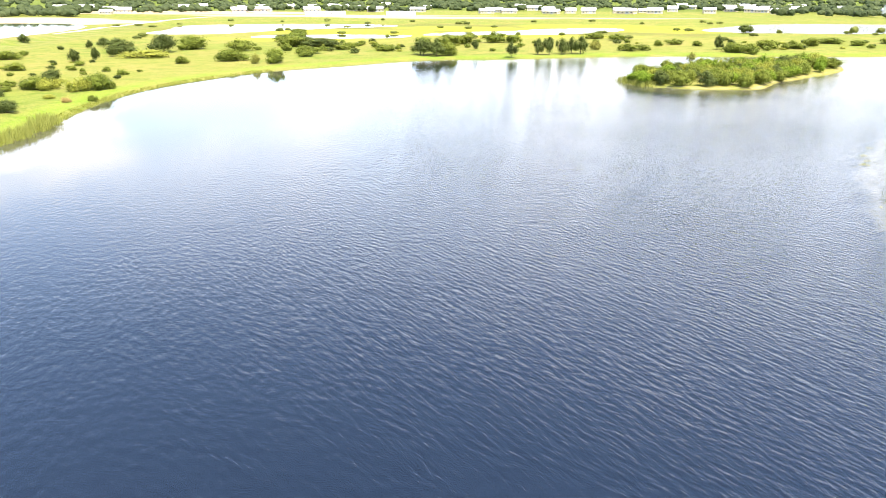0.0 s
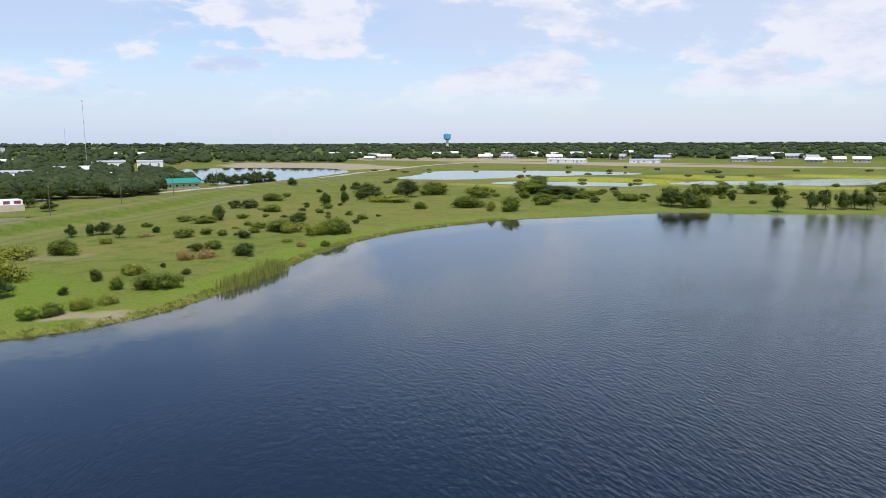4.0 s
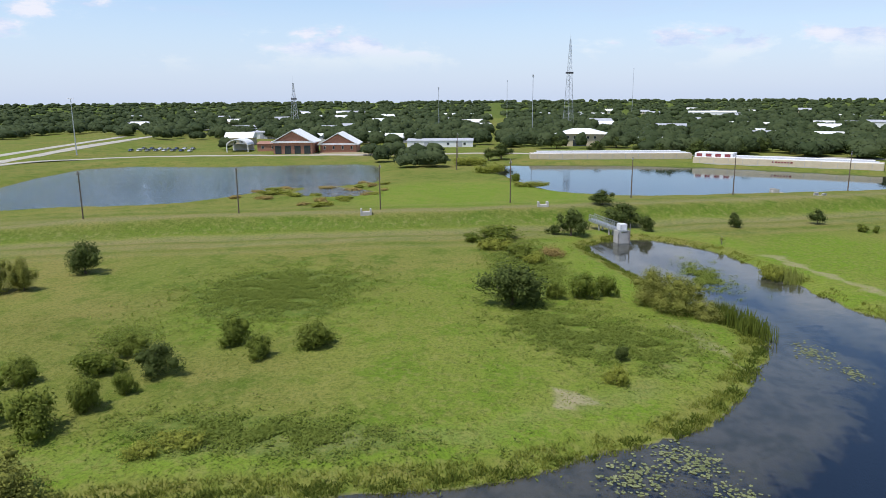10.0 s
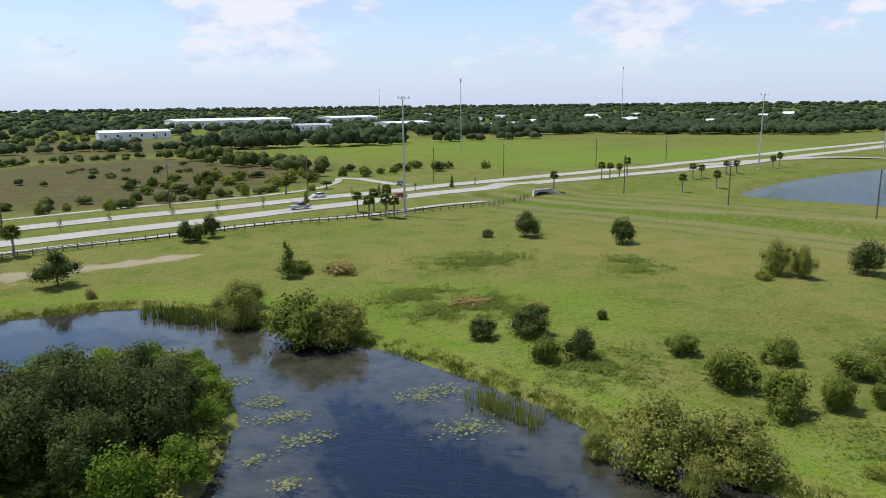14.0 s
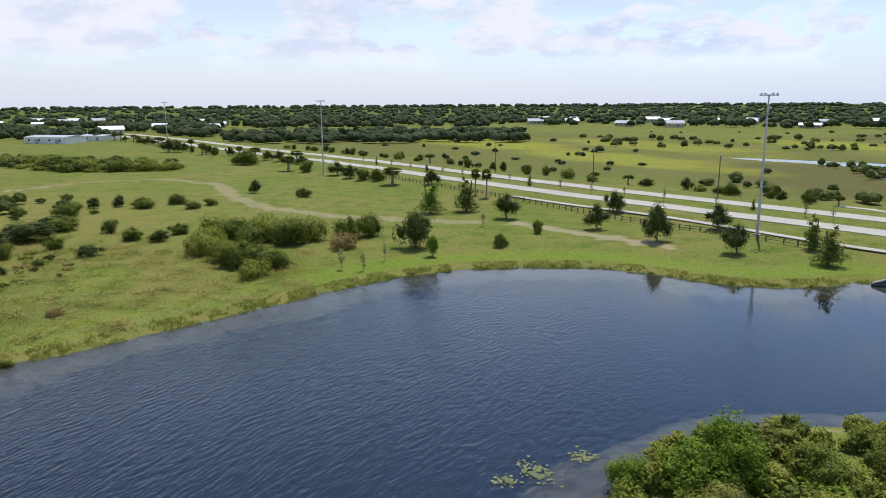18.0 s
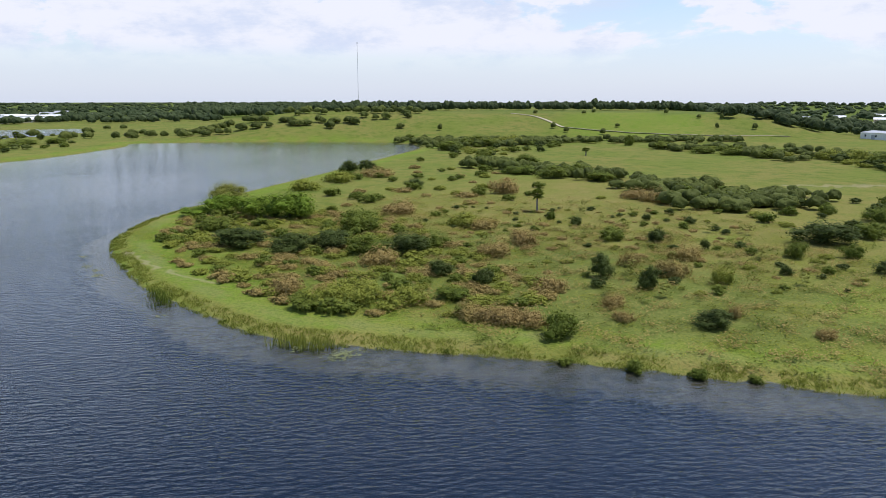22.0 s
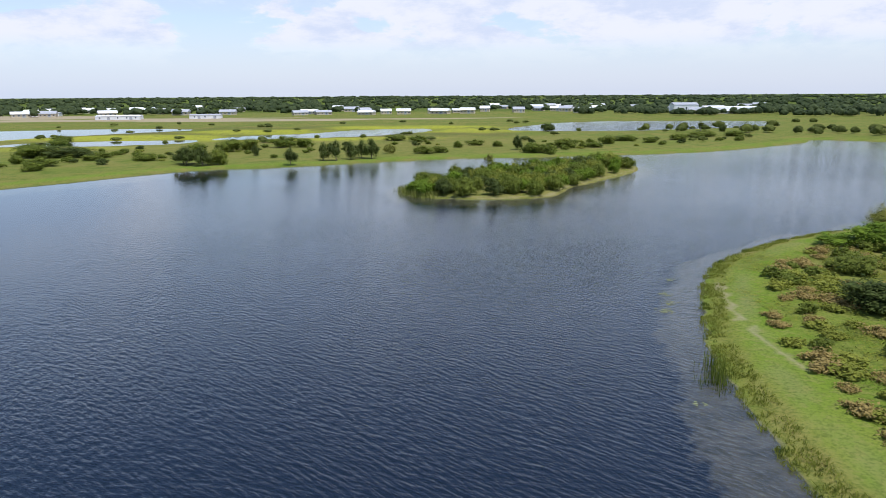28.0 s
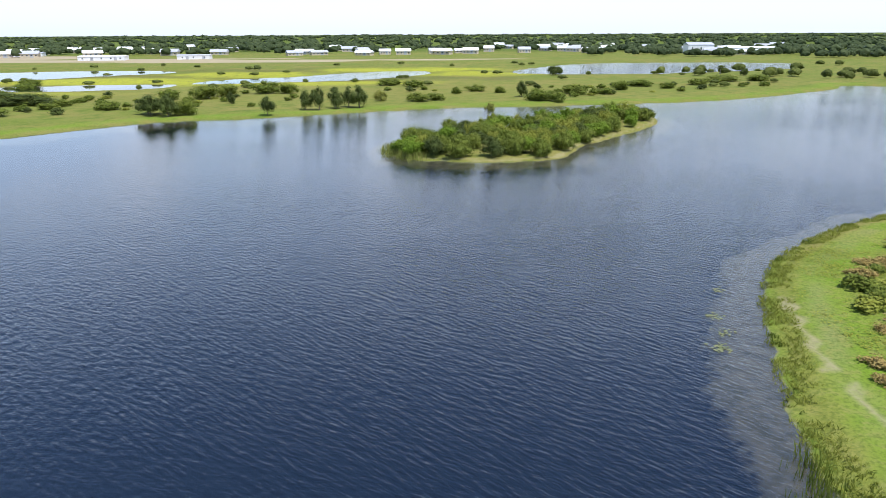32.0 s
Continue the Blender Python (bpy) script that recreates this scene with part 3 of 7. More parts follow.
def zones(x, y, s):
    """Bare soil, dry scrub and lush growth, 0 to 1 each."""
    soil, dry, lush = np.zeros(x.shape), np.zeros(x.shape), np.zeros(x.shape)
    for line, wide, much in TRACKS:
        d = nearest(x, y, line, False)[0] * (1 + 0.5 * wave(x, y, 6, 14)) + 0.5 * wave(x, y, 3, 15)
        soil = np.maximum(soil, 0.8 * much * (1 - ramp(d, wide * 0.5, wide * 1.5)))
    for cx, cy, rx, ry, much in ((-500, 610, 150, 60, 1.0), (-560, 660, 120, 50, 1.0), (-280, 800, 190, 40, 0.8), (-520, 900, 260, 90, 0.8), (-190, 845, 130, 16, 0.9), (-130, 780, 150, 36, 1.0), (60, 800, 120, 24, 0.8), (-30, 806, 80, 12, 0.8), (-376, -95, 16, 34, 0.9), (20, -52, 5.5, 5, 0.62)):
        r = np.hypot((x - cx) / rx, (y - cy) / ry)
        soil = np.maximum(soil, much * (1 - ramp(r, 0.7, 1.05)))
    # the scrubby peninsula and the wet plains are duller than the meadows
    for cx, cy, rx, ry, much in ((128, 70, 38, 75, 0.65), (140, 40, 60, 80, 0.45), (200, 60, 90, 90, 0.7), (160, 5, 60, 30, 0.4), (-160, 230, 90, 70, 0.35), (-110, -110, 60, 40, 0.45), (-30, -130, 45, 25, 0.3), (150, -330, 190, 130, 0.2), (-60, 430, 260, 90, 0.45), (400, -260, 260, 110, 0.25), (86, 262, 60, 60, 0.6)):
        r = np.hypot((x - cx) / rx, (y - cy) / ry)
        dry = np.maximum(dry, much * (1 - ramp(r, 0.55, 1.15)))
    for cx, cy, rx, ry, much in ((-125, 62, 38, 32, 0.9), (-90, 0, 40, 34, 0.55), (-40, -85, 30, 24, 0.6), (100, 95, 26, 55, 0.55), (-20, -80, 20, 20, 0.5), (-98, -40, 26, 14, 0.5), (132, 2, 13, 9, 0.8), (170, 32, 7, 5, 0.8), (-20, 565, 130, 26, 1.0), (-150, 600, 80, 20, 1.0), (560, 200, 90, 60, 0.6), (-190, -420, 120, 110, 0.7), (-260, -300, 130, 60, 0.9), (-215, -20, 45, 45, 0.8)):
        r = np.hypot((x - cx) / rx, (y - cy) / ry)
        lush = np.maximum(lush, much * (1 - ramp(r, 0.6, 1.1)))
    isle = (np.hypot(x - 86, y - 262) < 80) | (np.hypot(x - 20, y + 60) < 40)
    lush = np.maximum(lush, 0.8 * ramp(s, 2, 4) * (1 - ramp(s, 8, 14)) * ~isle)
    soil = np.maximum(soil, 0.42 * isle * ramp(s, 0.2, 0.8) * (1 - ramp(s, 2.0, 4.0)))
    dl, _ = nearest(x, y, LEVEE, False)
    band = (1 - ramp(dl, 26, 34)) * (x < -95)
    dry = np.maximum(dry, band * np.clip(0.75 * np.sin(dl * 0.9 + 0.6 * wave(x, y, 40, 16)), 0, 1))
    lush = np.maximum(lush, band * 0.8 * (1 - ramp(np.abs(dl - 7.5), 1.5, 4)))
    dry = np.maximum(dry, np.where(x > 60, 0.8, 0.4) * ramp(s, 0.3, 1.5) * (1 - ramp(s, 2.0, np.where(x > 60, 5.0, 3.5))))
    marsh = np.zeros(x.shape)
    for cx, cy, rx, ry, much in ((10, -320, 95, 105, 1.0), (170, -275, 90, 80, 0.8), (420, -260, 330, 150, 0.4), (150, -560, 260, 160, 0.8), (-100, 545, 260, 90, 0.5)):
        r = np.hypot((x - cx) / rx, (y - cy) / ry) + 0.12 * wave(x, y, 60, 12)
        marsh = np.maximum(marsh, much * (1 - ramp(r, 0.75, 1.05)))
    return np.stack([soil, dry * (1 - 0.6 * lush), lush, marsh], 1)


WEED_PATCHES = [(-102, -40, 18, 15, 0.85), (-56, -24, 5, 17, 0.75), (-90, 2, 12, 9, 0.5), (-120, -2, 30, 8, 0.7), (-84, 12, 12, 10, 0.5), (-45, -62, 8, 8, 0.5), (-78, -96, 7, 4, 0.5), (-122, 28, 12, 4, 0.6), (-37, -97, 9, 5, 0.6), (-56, -115, 12, 7, 0.6), (-46, -88, 6, 8, 0.6), (-38, -88, 7, 5, 0.6), (-81, -103, 5, 5, 0.6), (-79, -51, 5, 5, 0.6), (-83, 6, 6, 6, 0.6)]
YELLOW = [(-150, 500, 130, 30, 1.0), (-20, 470, 90, 24, 0.9), (40, 612, 90, 28, 1.0), (90, 555, 50, 40, 0.9), (-70, 560, 70, 34, 0.9), (-160, 405, 70, 20, 0.6), (80, -345, 22, 60, 0.5), (190, -420, 90, 40, 0.8), (240, -620, 50, 90, 0.7), (110, -640, 26, 120, 0.8), (300, -440, 90, 40, 0.6), (300, -240, 110, 30, 0.55), (470, -250, 140, 45, 0.6), (380, -330, 120, 40, 0.5)]


def growth(x, y, s):
    """Rank weeds with cloud shade painted on the mound, and the pale and dark stripes along the levee, 0 to 1 each."""
    weeds = np.zeros(x.shape)
    # the mound's three patches: dark crest growth, and a cloud's shadow painted in
    for cx, cy, rx, ry, much in WEED_PATCHES + [(120, 55, 34, 70, 0.6), (700, 200, 100, 70, 0.8), (560, 340, 60, 90, 0.6), (640, 300, 60, 120, 0.9), (-30, -130, 60, 20, 0.35), (-130, 120, 40, 60, 0.4)]:
        r = np.hypot((x - cx) / rx, (y - cy) / ry) + 0.12 * wave(x, y, 14, 21)
        weeds = np.maximum(weeds, much * (1 - ramp(r, 0.6, 1.1)))
    dl, _ = nearest(x, y, LEVEE, False)
    dl = dl + 0.5 * wave(x, y, 50, 22)
    band = ramp(s, 3, 9) * (x < -90)
    pale, dark = np.zeros(x.shape), np.zeros(x.shape)
    for at, wide, much in ((0, 2.6, 0.8), (11.5, 2.2, 0.8), (20, 2.4, 0.55), (28, 1.4, 0.3)):
        pale = np.maximum(pale, much * (1 - ramp(np.abs(dl - at), wide * 0.6, wide * 1.3)))
    for at, wide, much in ((5.8, 2.6, 0.75), (15.6, 1.8, 0.55), (24.5, 1.5, 0.45)):
        dark = np.maximum(dark, much * (1 - ramp(np.abs(dl - at), wide * 0.6, wide * 1.3)))
    # worn mown tracks that follow the shore
    west, east = (x > -95) & (x < -32) & (y > -75) & (y < 30), (x > 70) & (x < 125) & (y > -30) & (y < 150)
    rut = np.where(west, 0.5 * (1 - ramp(np.abs(s - 7.5 + 0.8 * wave(x, y, 22, 26)), 1.0, 2.4)), 0) + np.where(east, 0.6 * (1 - ramp(np.abs(s - 5.5 + 0.8 * wave(x, y, 18, 27)), 0.5, 2.0)), 0)
    floor = 0.95 * ramp(np.hypot(x, y) + 60 * wave(x, y, 300, 24), 1000, 1150)  # the woodland floor
    yellow = np.zeros(x.shape)
    for cx, cy, rx, ry, much in YELLOW:
        r = np.hypot((x - cx) / rx, (y - cy) / ry) + 0.15 * wave(x, y, 35, 23)
        yellow = np.maximum(yellow, much * (1 - ramp(r, 0.5, 1.1)))
    return np.stack([weeds, np.maximum(pale * band, rut * (0.6 + 0.4 * wave(x, y, 9, 28))), np.maximum(dark * band, floor), yellow], 1)


make_ground()


def flat_sheet(name, x0, y0, x1, y1, z, material):
    me = bpy.data.meshes.new(name)
    me.from_pydata([(x0, y0, z), (x1, y0, z), (x1, y1, z), (x0, y1, z)], [], [(0, 1, 2, 3)])
    me.materials.append(material)
    return new(name, me)


tagged(flat_sheet("lake_water", -1000, -1100, 900, 1100, 0.0, WATER), "dark blue rippled lake water reflecting the sky", "water", kind="structure")


def strip(name, line, width, lift, material, thick=0.25):
    """A paved strip along a line, lying on the ground."""
    pts, bm = smooth_line(line, 4.0), bmesh.new()
    rows = []
    for n, (px, py) in enumerate(pts):
        a, b = pts[max(n - 1, 0)], pts[min(n + 1, len(pts) - 1)]
        d = math.hypot(b[0] - a[0], b[1] - a[1])
        ux, uy = -(b[1] - a[1]) / d, (b[0] - a[0]) / d
        z = max(0.6, *(ground_at(px + ux * k * width / 2, py + uy * k * width / 2) for k in (-1, 0, 1))) + lift
        rows.append([bm.verts.new((px + ux * k * width / 2, py + uy * k * width / 2, z - dz)) for k, dz in ((-1, thick), (-1, 0), (1, 0), (1, thick))])
    for r, q in zip(rows, rows[1:]):
        for k in range(3):
            bm.faces.new((r[k], q[k], q[k + 1], r[k + 1]))
    bmesh.ops.recalc_face_normals(bm, faces=bm.faces)
    me = bpy.data.meshes.new(name)
    bm.to_mesh(me)
    bm.free()
    me.materials.append(material)
    return new(name, me)


def smooth_line(line, step):
    """Evenly spaced points on a rounded line through the corners."""
    p = [Vector((*q, 0)) for q in line]
    p = [2 * p[0] - p[1], *p, 2 * p[-1] - p[-2]]
    out = []
    for a, b, c, d in zip(p, p[1:], p[2:], p[3:]):
        k = max(1, round((c - b).length / step))
        for i in range(k):
            t = i / k
            v = 0.5 * ((2 * b) + (c - a) * t + (2 * a - 5 * b + 4 * c - d) * t * t + (3 * b - a - 3 * c + d) * t**3)
            out.append((v.x, v.y))
    return out + [(p[-2].x, p[-2].y)]


tagged(strip("road_near", ROAD_NEAR, 7.6, 0.12, PAVING), "pale concrete two-lane carriageway with grass verges", "road", kind="structure")
tagged(strip("hill_path", [(534, 297), (529, 270), (514, 243), (513, 233), (526, 198), (557, 146), (590, 95)], 2.6, 0.25, plain("sandy_path", (0.36, 0.31, 0.21), (0.48, 0.42, 0.3), 0.3, 0.95)), "pale sandy path climbing the grassy hill", "path", kind="structure")
tagged(strip("road_far", ROAD_FAR, 7.4, 0.12, PAVING), "pale concrete carriageway beyond the grass median", "road", kind="structure")

# ---- plants ----
def part(name, bm, material, parent=None, label=""):
    me = bpy.data.meshes.new(name)
    bm.to_mesh(me)
    bm.free()
    me.materials.append(material)
    ob = new(name, me)
    ob.parent = parent
    if label:
        ob["label"] = label
    return ob


def triangles(me, verts, faces):
    """Fill a mesh with many triangles at once."""
    me.vertices.add(len(verts))
    me.vertices.foreach_set("co", np.asarray(verts, np.float32).ravel())
    me.loops.add(faces.size)
    me.loops.foreach_set("vertex_index", faces.ravel().astype(np.int32))
    me.polygons.add(len(faces))
    me.polygons.foreach_set("loop_start", np.arange(len(faces)) * 3)
    me.update()


def leaf_quads(c, side, up, tip):
    """Folded four-cornered leaves round the centres c."""
    q = np.stack([c - side + tip, c - up, c + side + tip, c + up], 1).reshape(-1, 3)
    b = np.arange(len(c))[:, None] * 4
    return q, np.concatenate([b + (0, 1, 3), b + (1, 2, 3)])


def mesh_part(name, verts, faces, material, parent=None, label="", smooth=False):
    me = bpy.data.meshes.new(name)
    if isinstance(faces, np.ndarray):
        triangles(me, verts, faces)
    else:
        me.from_pydata(verts, [], faces)
    me.materials.append(material)
    if smooth:
        me.polygons.foreach_set("use_smooth", np.ones(len(me.polygons), bool))
    ob = new(name, me)
    ob.parent = parent
    if label:
        ob["label"] = label
    return ob


def thing(name, label, category, group=""):
    return tagged(new(name), label, category, group)


def leaf_cloud(rng, lobes, count, size, droop=0.3, core=0.6, shell=0.45):
    """Small folded leaf clumps on and in a few lumpy lobes (x, y, z, rx, ry, rz), with a ragged dark heart."""
    verts, faces = [], []
    weights = np.array([l[3] * l[4] + l[4] * l[5] + l[3] * l[5] for l in lobes])
    for x, y, z, rx, ry, rz in lobes:
        if not core:
            break
        base, nu, nv = len(verts), 9, 6
        for j in range(nv + 1):
            for i in range(nu):
                th, ph = 2 * math.pi * i / nu, math.pi * j / nv
                k = core * rng.uniform(0.6, 1.1)
                verts.append((x + k * rx * math.sin(ph) * math.cos(th), y + k * ry * math.sin(ph) * math.sin(th), max(0.05, z + k * rz * math.cos(ph))))
        for j in range(nv):
            for i in range(nu):
                a, b, c, d = base + j * nu + i, base + (j + 1) * nu + i, base + (j + 1) * nu + (i + 1) % nu, base + j * nu + (i + 1) % nu
                faces += [(a, b, c), (a, c, d)]
    lobe = np.array(lobes)[rng.choice(len(lobes), count, p=weights / weights.sum())]
    d = rng.normal(size=(count, 3))
    d /= np.linalg.norm(d, axis=1, keepdims=True)
    k = (shell + (1.08 - shell) * rng.rand(count, 1) ** 0.55) * (1 + 0.2 * np.sin(7 * d[:, :1] + lobe[:, :1] * 9) * np.cos(8 * d[:, 1:2] + lobe[:, 2:3] * 5))
    c = lobe[:, :3] + lobe[:, 3:] * k * d
    c[:, 2] = np.where(c[:, 2] < 0.08, rng.uniform(0.08, 0.5, count), c[:, 2])
    out = d * 0.9 + rng.normal(size=d.shape) * 0.42 + (0, 0, 0.35)
    out /= np.linalg.norm(out, axis=1, keepdims=True)
    side = np.cross(out, rng.normal(size=d.shape))
    side /= np.linalg.norm(side, axis=1, keepdims=True) + 1e-9
    up = np.cross(side, out)
    s = size * rng.uniform(0.55, 1.4, (count, 1))
    q, f = leaf_quads(c, side * s * 0.4, up * s * 0.72, out * (-droop * s))
    if not verts:
        return q, f
    return np.concatenate([np.array(verts), q]), np.concatenate([np.array(faces), f + len(verts)])


def stem(verts, faces, a, b, ra, rb, sides=6):
    a, b = Vector(a), Vector(b)
    d = (b - a).normalized()
    u = d.orthogonal().normalized()
    v = d.cross(u)
    base = len(verts)
    for c, r in ((a, ra), (b, rb)):
        for i in range(sides):
            t = 2 * math.pi * i / sides
            verts.append(tuple(c + u * r * math.cos(t) + v * r * math.sin(t)))
    for i in range(sides):
        j = (i + 1) % sides
        faces.append((base + i, base + j, base + sides + j, base + sides + i))


def trunk_part(rng, parent, high, radius, limbs, spread, name="trunk", material=None):
    verts, faces = [], []
    knee = (rng.uniform(-0.1, 0.1) * high, rng.uniform(-0.1, 0.1) * high, high * 0.5)
    stem(verts, faces, (0, 0, -0.4), knee, radius, radius * 0.75)
    stem(verts, faces, knee, (knee[0] * 1.4, knee[1] * 1.4, high), radius * 0.75, radius * 0.35)
    for k in range(limbs):
        a = 2 * math.pi * (k + rng.uniform(0, 0.6)) / limbs
        z = high * rng.uniform(0.4, 0.75)
        stem(verts, faces, (knee[0], knee[1], z), (spread * math.cos(a), spread * math.sin(a), high * rng.uniform(0.85, 1.15)), radius * 0.5, radius * 0.15, 5)
    return mesh_part(name, verts, faces, material or BARK, parent)


COARSE = {}  # the same crowns with fewer and larger clumps, for plants that stand in thickets


def shrub(name, label, category, seed, wide, high, material, lobes=7, count=420, size=0.34, foot=0.12, flat=0.85, trunk=0.25, core=0.56):
    """A bush: short forking stems under a lumpy crown. wide: the crown's width; foot: how far the crown clears the ground, of its height."""
    rng = np.random.RandomState(seed)
    root = thing(name, label, category)
    trunk_part(rng, root, high * (foot + 0.35), 0.05 + 0.018 * high, 4, wide * 0.22, "stem" if trunk < 0.3 else "trunk")
    parts = []
    for k in range(lobes + 5):
        a, q = rng.uniform(0, 2 * math.pi), (0 if k == 0 else rng.uniform(0.15, 0.82))
        r = wide * rng.uniform(0.11, 0.25) * (1.2 if k == 0 else 1)
        top = high * (rng.uniform(0.55, 1.0) * (1 - 0.2 * q) if k else 0.97)
        rz = min(r * flat * rng.uniform(0.9, 1.7), top * 0.55)
        z = max(high * foot + rz * 0.8, top - rz)
        parts.append((q * wide * 0.5 * math.cos(a), q * wide * 0.5 * math.sin(a), z, r * rng.uniform(0.8, 1.25), r * rng.uniform(0.8, 1.25), rz))
    parts.append((0, 0, high * (foot + 0.3), wide * 0.3, wide * 0.3, high * 0.3))
    v, f = leaf_cloud(rng, parts, count, size, core=core)
    crown = mesh_part("crown", v, f, material, root)
    COARSE[crown.data.name] = leaf_cloud(rng, parts, min(count, 430), size * 2.2, core=core)
    return root


def palm_tree(seed, high, label="cabbage palm with a round head of fan leaves"):
    rng = np.random.RandomState(seed)
    root = thing("palm_tree", label, "palm tree")
    verts, faces = [], []
    stem(verts, faces, (0, 0, -0.3), (0.1, 0, high * 0.5), 0.24, 0.19, 8)
    stem(verts, faces, (0.1, 0, high * 0.5), (0, 0, high), 0.19, 0.2, 8)
    mesh_part("trunk", verts, faces, GREYWOOD, root)
    verts, faces = [], []
    for k in range(72):
        a, e = rng.uniform(0, 2 * math.pi), rng.uniform(-0.9, 1.3)
        d = Vector((math.cos(a) * math.cos(e), math.sin(a) * math.cos(e), math.sin(e)))
        w = d.cross(Vector((0, 0, 1))).normalized()
        r = rng.uniform(1.1, 1.6)
        c = Vector((0, 0, high)) + d * r * 0.4
        for j in range(-2, 3):
            t = (d * math.cos(j * 0.4) + w * math.sin(j * 0.4)) * r * 0.75
            b = len(verts)
            side = t.cross(d.cross(w)).normalized() * 0.13 if t.cross(d.cross(w)).length > 0 else w * 0.13
            verts += [tuple(c), tuple(c + t * 0.5 + side), tuple(c + t - Vector((0, 0, 0.25))), tuple(c + t * 0.5 - side)]
            faces.append((b, b + 1, b + 2, b + 3))
    mesh_part("crown", verts, faces, LEAF_MID, root)
    return root


def cypress_tree(seed, high, wide, material, label):
    rng = np.random.RandomState(seed)
    root = thing("cypress_tree", label, "tree")
    trunk_part(rng, root, high * 0.9, 0.16, 0, 0)
    lobes = [(rng.uniform(-0.12, 0.12) * wide, rng.uniform(-0.12, 0.12) * wide, high * (0.16 + 0.8 * k / 8), wide * 0.5 * (1.05 - 0.85 * k / 8), wide * 0.5 * (1.05 - 0.85 * k / 8), high * 0.09) for k in range(9)]
    v, f = leaf_cloud(rng, lobes, 1500, 0.17, core=0.5)
    mesh_part("crown", v, f, material, root)
    return root


def bare_sapling(seed, high, label="thin grey sapling with few leaves"):
    rng = np.random.RandomState(seed)
    root = thing("sapling", label, "sapling")
    verts, faces = [], []
    stem(verts, faces, (0, 0, -0.2), (0.05, 0, high), 0.06, 0.02, 5)
    for k in range(16):
        z, a = high * rng.uniform(0.2, 0.95), rng.uniform(0, 6.3)
        r = (high - z) * 0.28 + 0.25
        stem(verts, faces, (0.03, 0, z), (r * math.cos(a), r * math.sin(a), z + r * 0.7), 0.022, 0.008, 4)
    mesh_part("stem", verts, faces, GREYWOOD, root)
    v, f = leaf_cloud(rng, [(0, 0, high * 0.6, high * 0.16, high * 0.16, high * 0.38)], 70, 0.2, core=0)
    mesh_part("crown", v, f, LEAF_PALE, root)
    return root


KINDS = {}


def kind(key, *variants):
    KINDS[key] = list(variants)


kind("dark", *(shrub("bush", "dense dark green bush standing in the meadow grass", "bush", s, 4.0, 3.6, LEAF_DARK, 10, 3600, 0.135, 0.04) for s in (1, 2, 3)))
kind("mid", *(shrub("bush", "leafy mid-green wax myrtle bush in the grass", "bush", s, 4.0, 3.0, LEAF_MID, 11, 3000, 0.14, 0.03) for s in (4, 5, 6)))
kind("pale", *(shrub("willow_bush", "pale olive willow thicket leaning over the shore", "bush", s, 4.0, 3.2, LEAF_PALE, 13, 6500, 0.1, 0.03, core=0.5) for s in (7, 8)))
kind("brown", *(shrub("scrub_bush", "dry reddish-brown scrub among the grass", "scrub", s, 4.0, 1.7, LEAF_BROWN, 11, 1500, 0.13, 0.02, core=0.35) for s in (9, 10)))
kind("olive", *(shrub("scrub_bush", "olive-green low scrub among tall weeds", "scrub", s, 4.0, 2.0, LEAF_OLIVE, 11, 1700, 0.14, 0.02, core=0.42) for s in (11, 12)))
kind("oak", *(shrub("oak_tree", "young live oak with a dark round crown on a short trunk", "tree", s, 4.6, 5.0, LEAF_DARK, 12, 3800, 0.14, 0.1, trunk=0.5) for s in (13, 14, 15)))
kind("lime", *(shrub("bush", "fresh bright green leafy bush by the water", "bush", s, 4.0, 3.4, LEAF_LIME, 11, 3200, 0.14, 0.03) for s in (16, 17)))
kind("palm", palm_tree(18, 4.2), palm_tree(19, 5.0))
kind("cyp", cypress_tree(20, 6.0, 2.6, LEAF_MID, "narrow bald cypress with feathery green foliage"), cypress_tree(21, 6.0, 3.0, LEAF_LIME, "young bald cypress with fresh green foliage"))
kind("sap", bare_sapling(22, 3.4), bare_sapling(23, 3.0))
SPECIES = {"dark": 3.6, "mid": 3.0, "pale": 3.2, "brown": 1.7, "olive": 2.0, "oak": 5.0, "lime": 3.4, "palm": 5.4, "cyp": 6.0, "sap": 3.4}
WIDTHS = {"dark": 4.0, "mid": 4.0, "pale": 4.0, "brown": 4.0, "olive": 4.0, "oak": 4.6, "lime": 4.0, "palm": 3.0, "cyp": 2.8, "sap": 1.5}
used, spin = set(), random.Random(5)


def plant(key, x, y, wide, high=0.0, group=""):
    """Set a plant of a kind at a place, grown to a width and height in metres."""
    first = spin.choice(KINDS[key])
    sw = wide / WIDTHS[key]
    sh = (high / SPECIES[key]) if high else sw * spin.uniform(0.9, 1.1)
    m = pose(x, y, ground_at(x, y) - 0.05, 0, 0, spin.uniform(0, 360))
    if first.name in used:
        ob = copy_thing(first, m)
    else:
        ob = first
        ob.matrix_basis = m
    used.add(first.name)
    ob.scale = (sw, sw, sh)
    if group:
        ob["group"] = group
    return ob


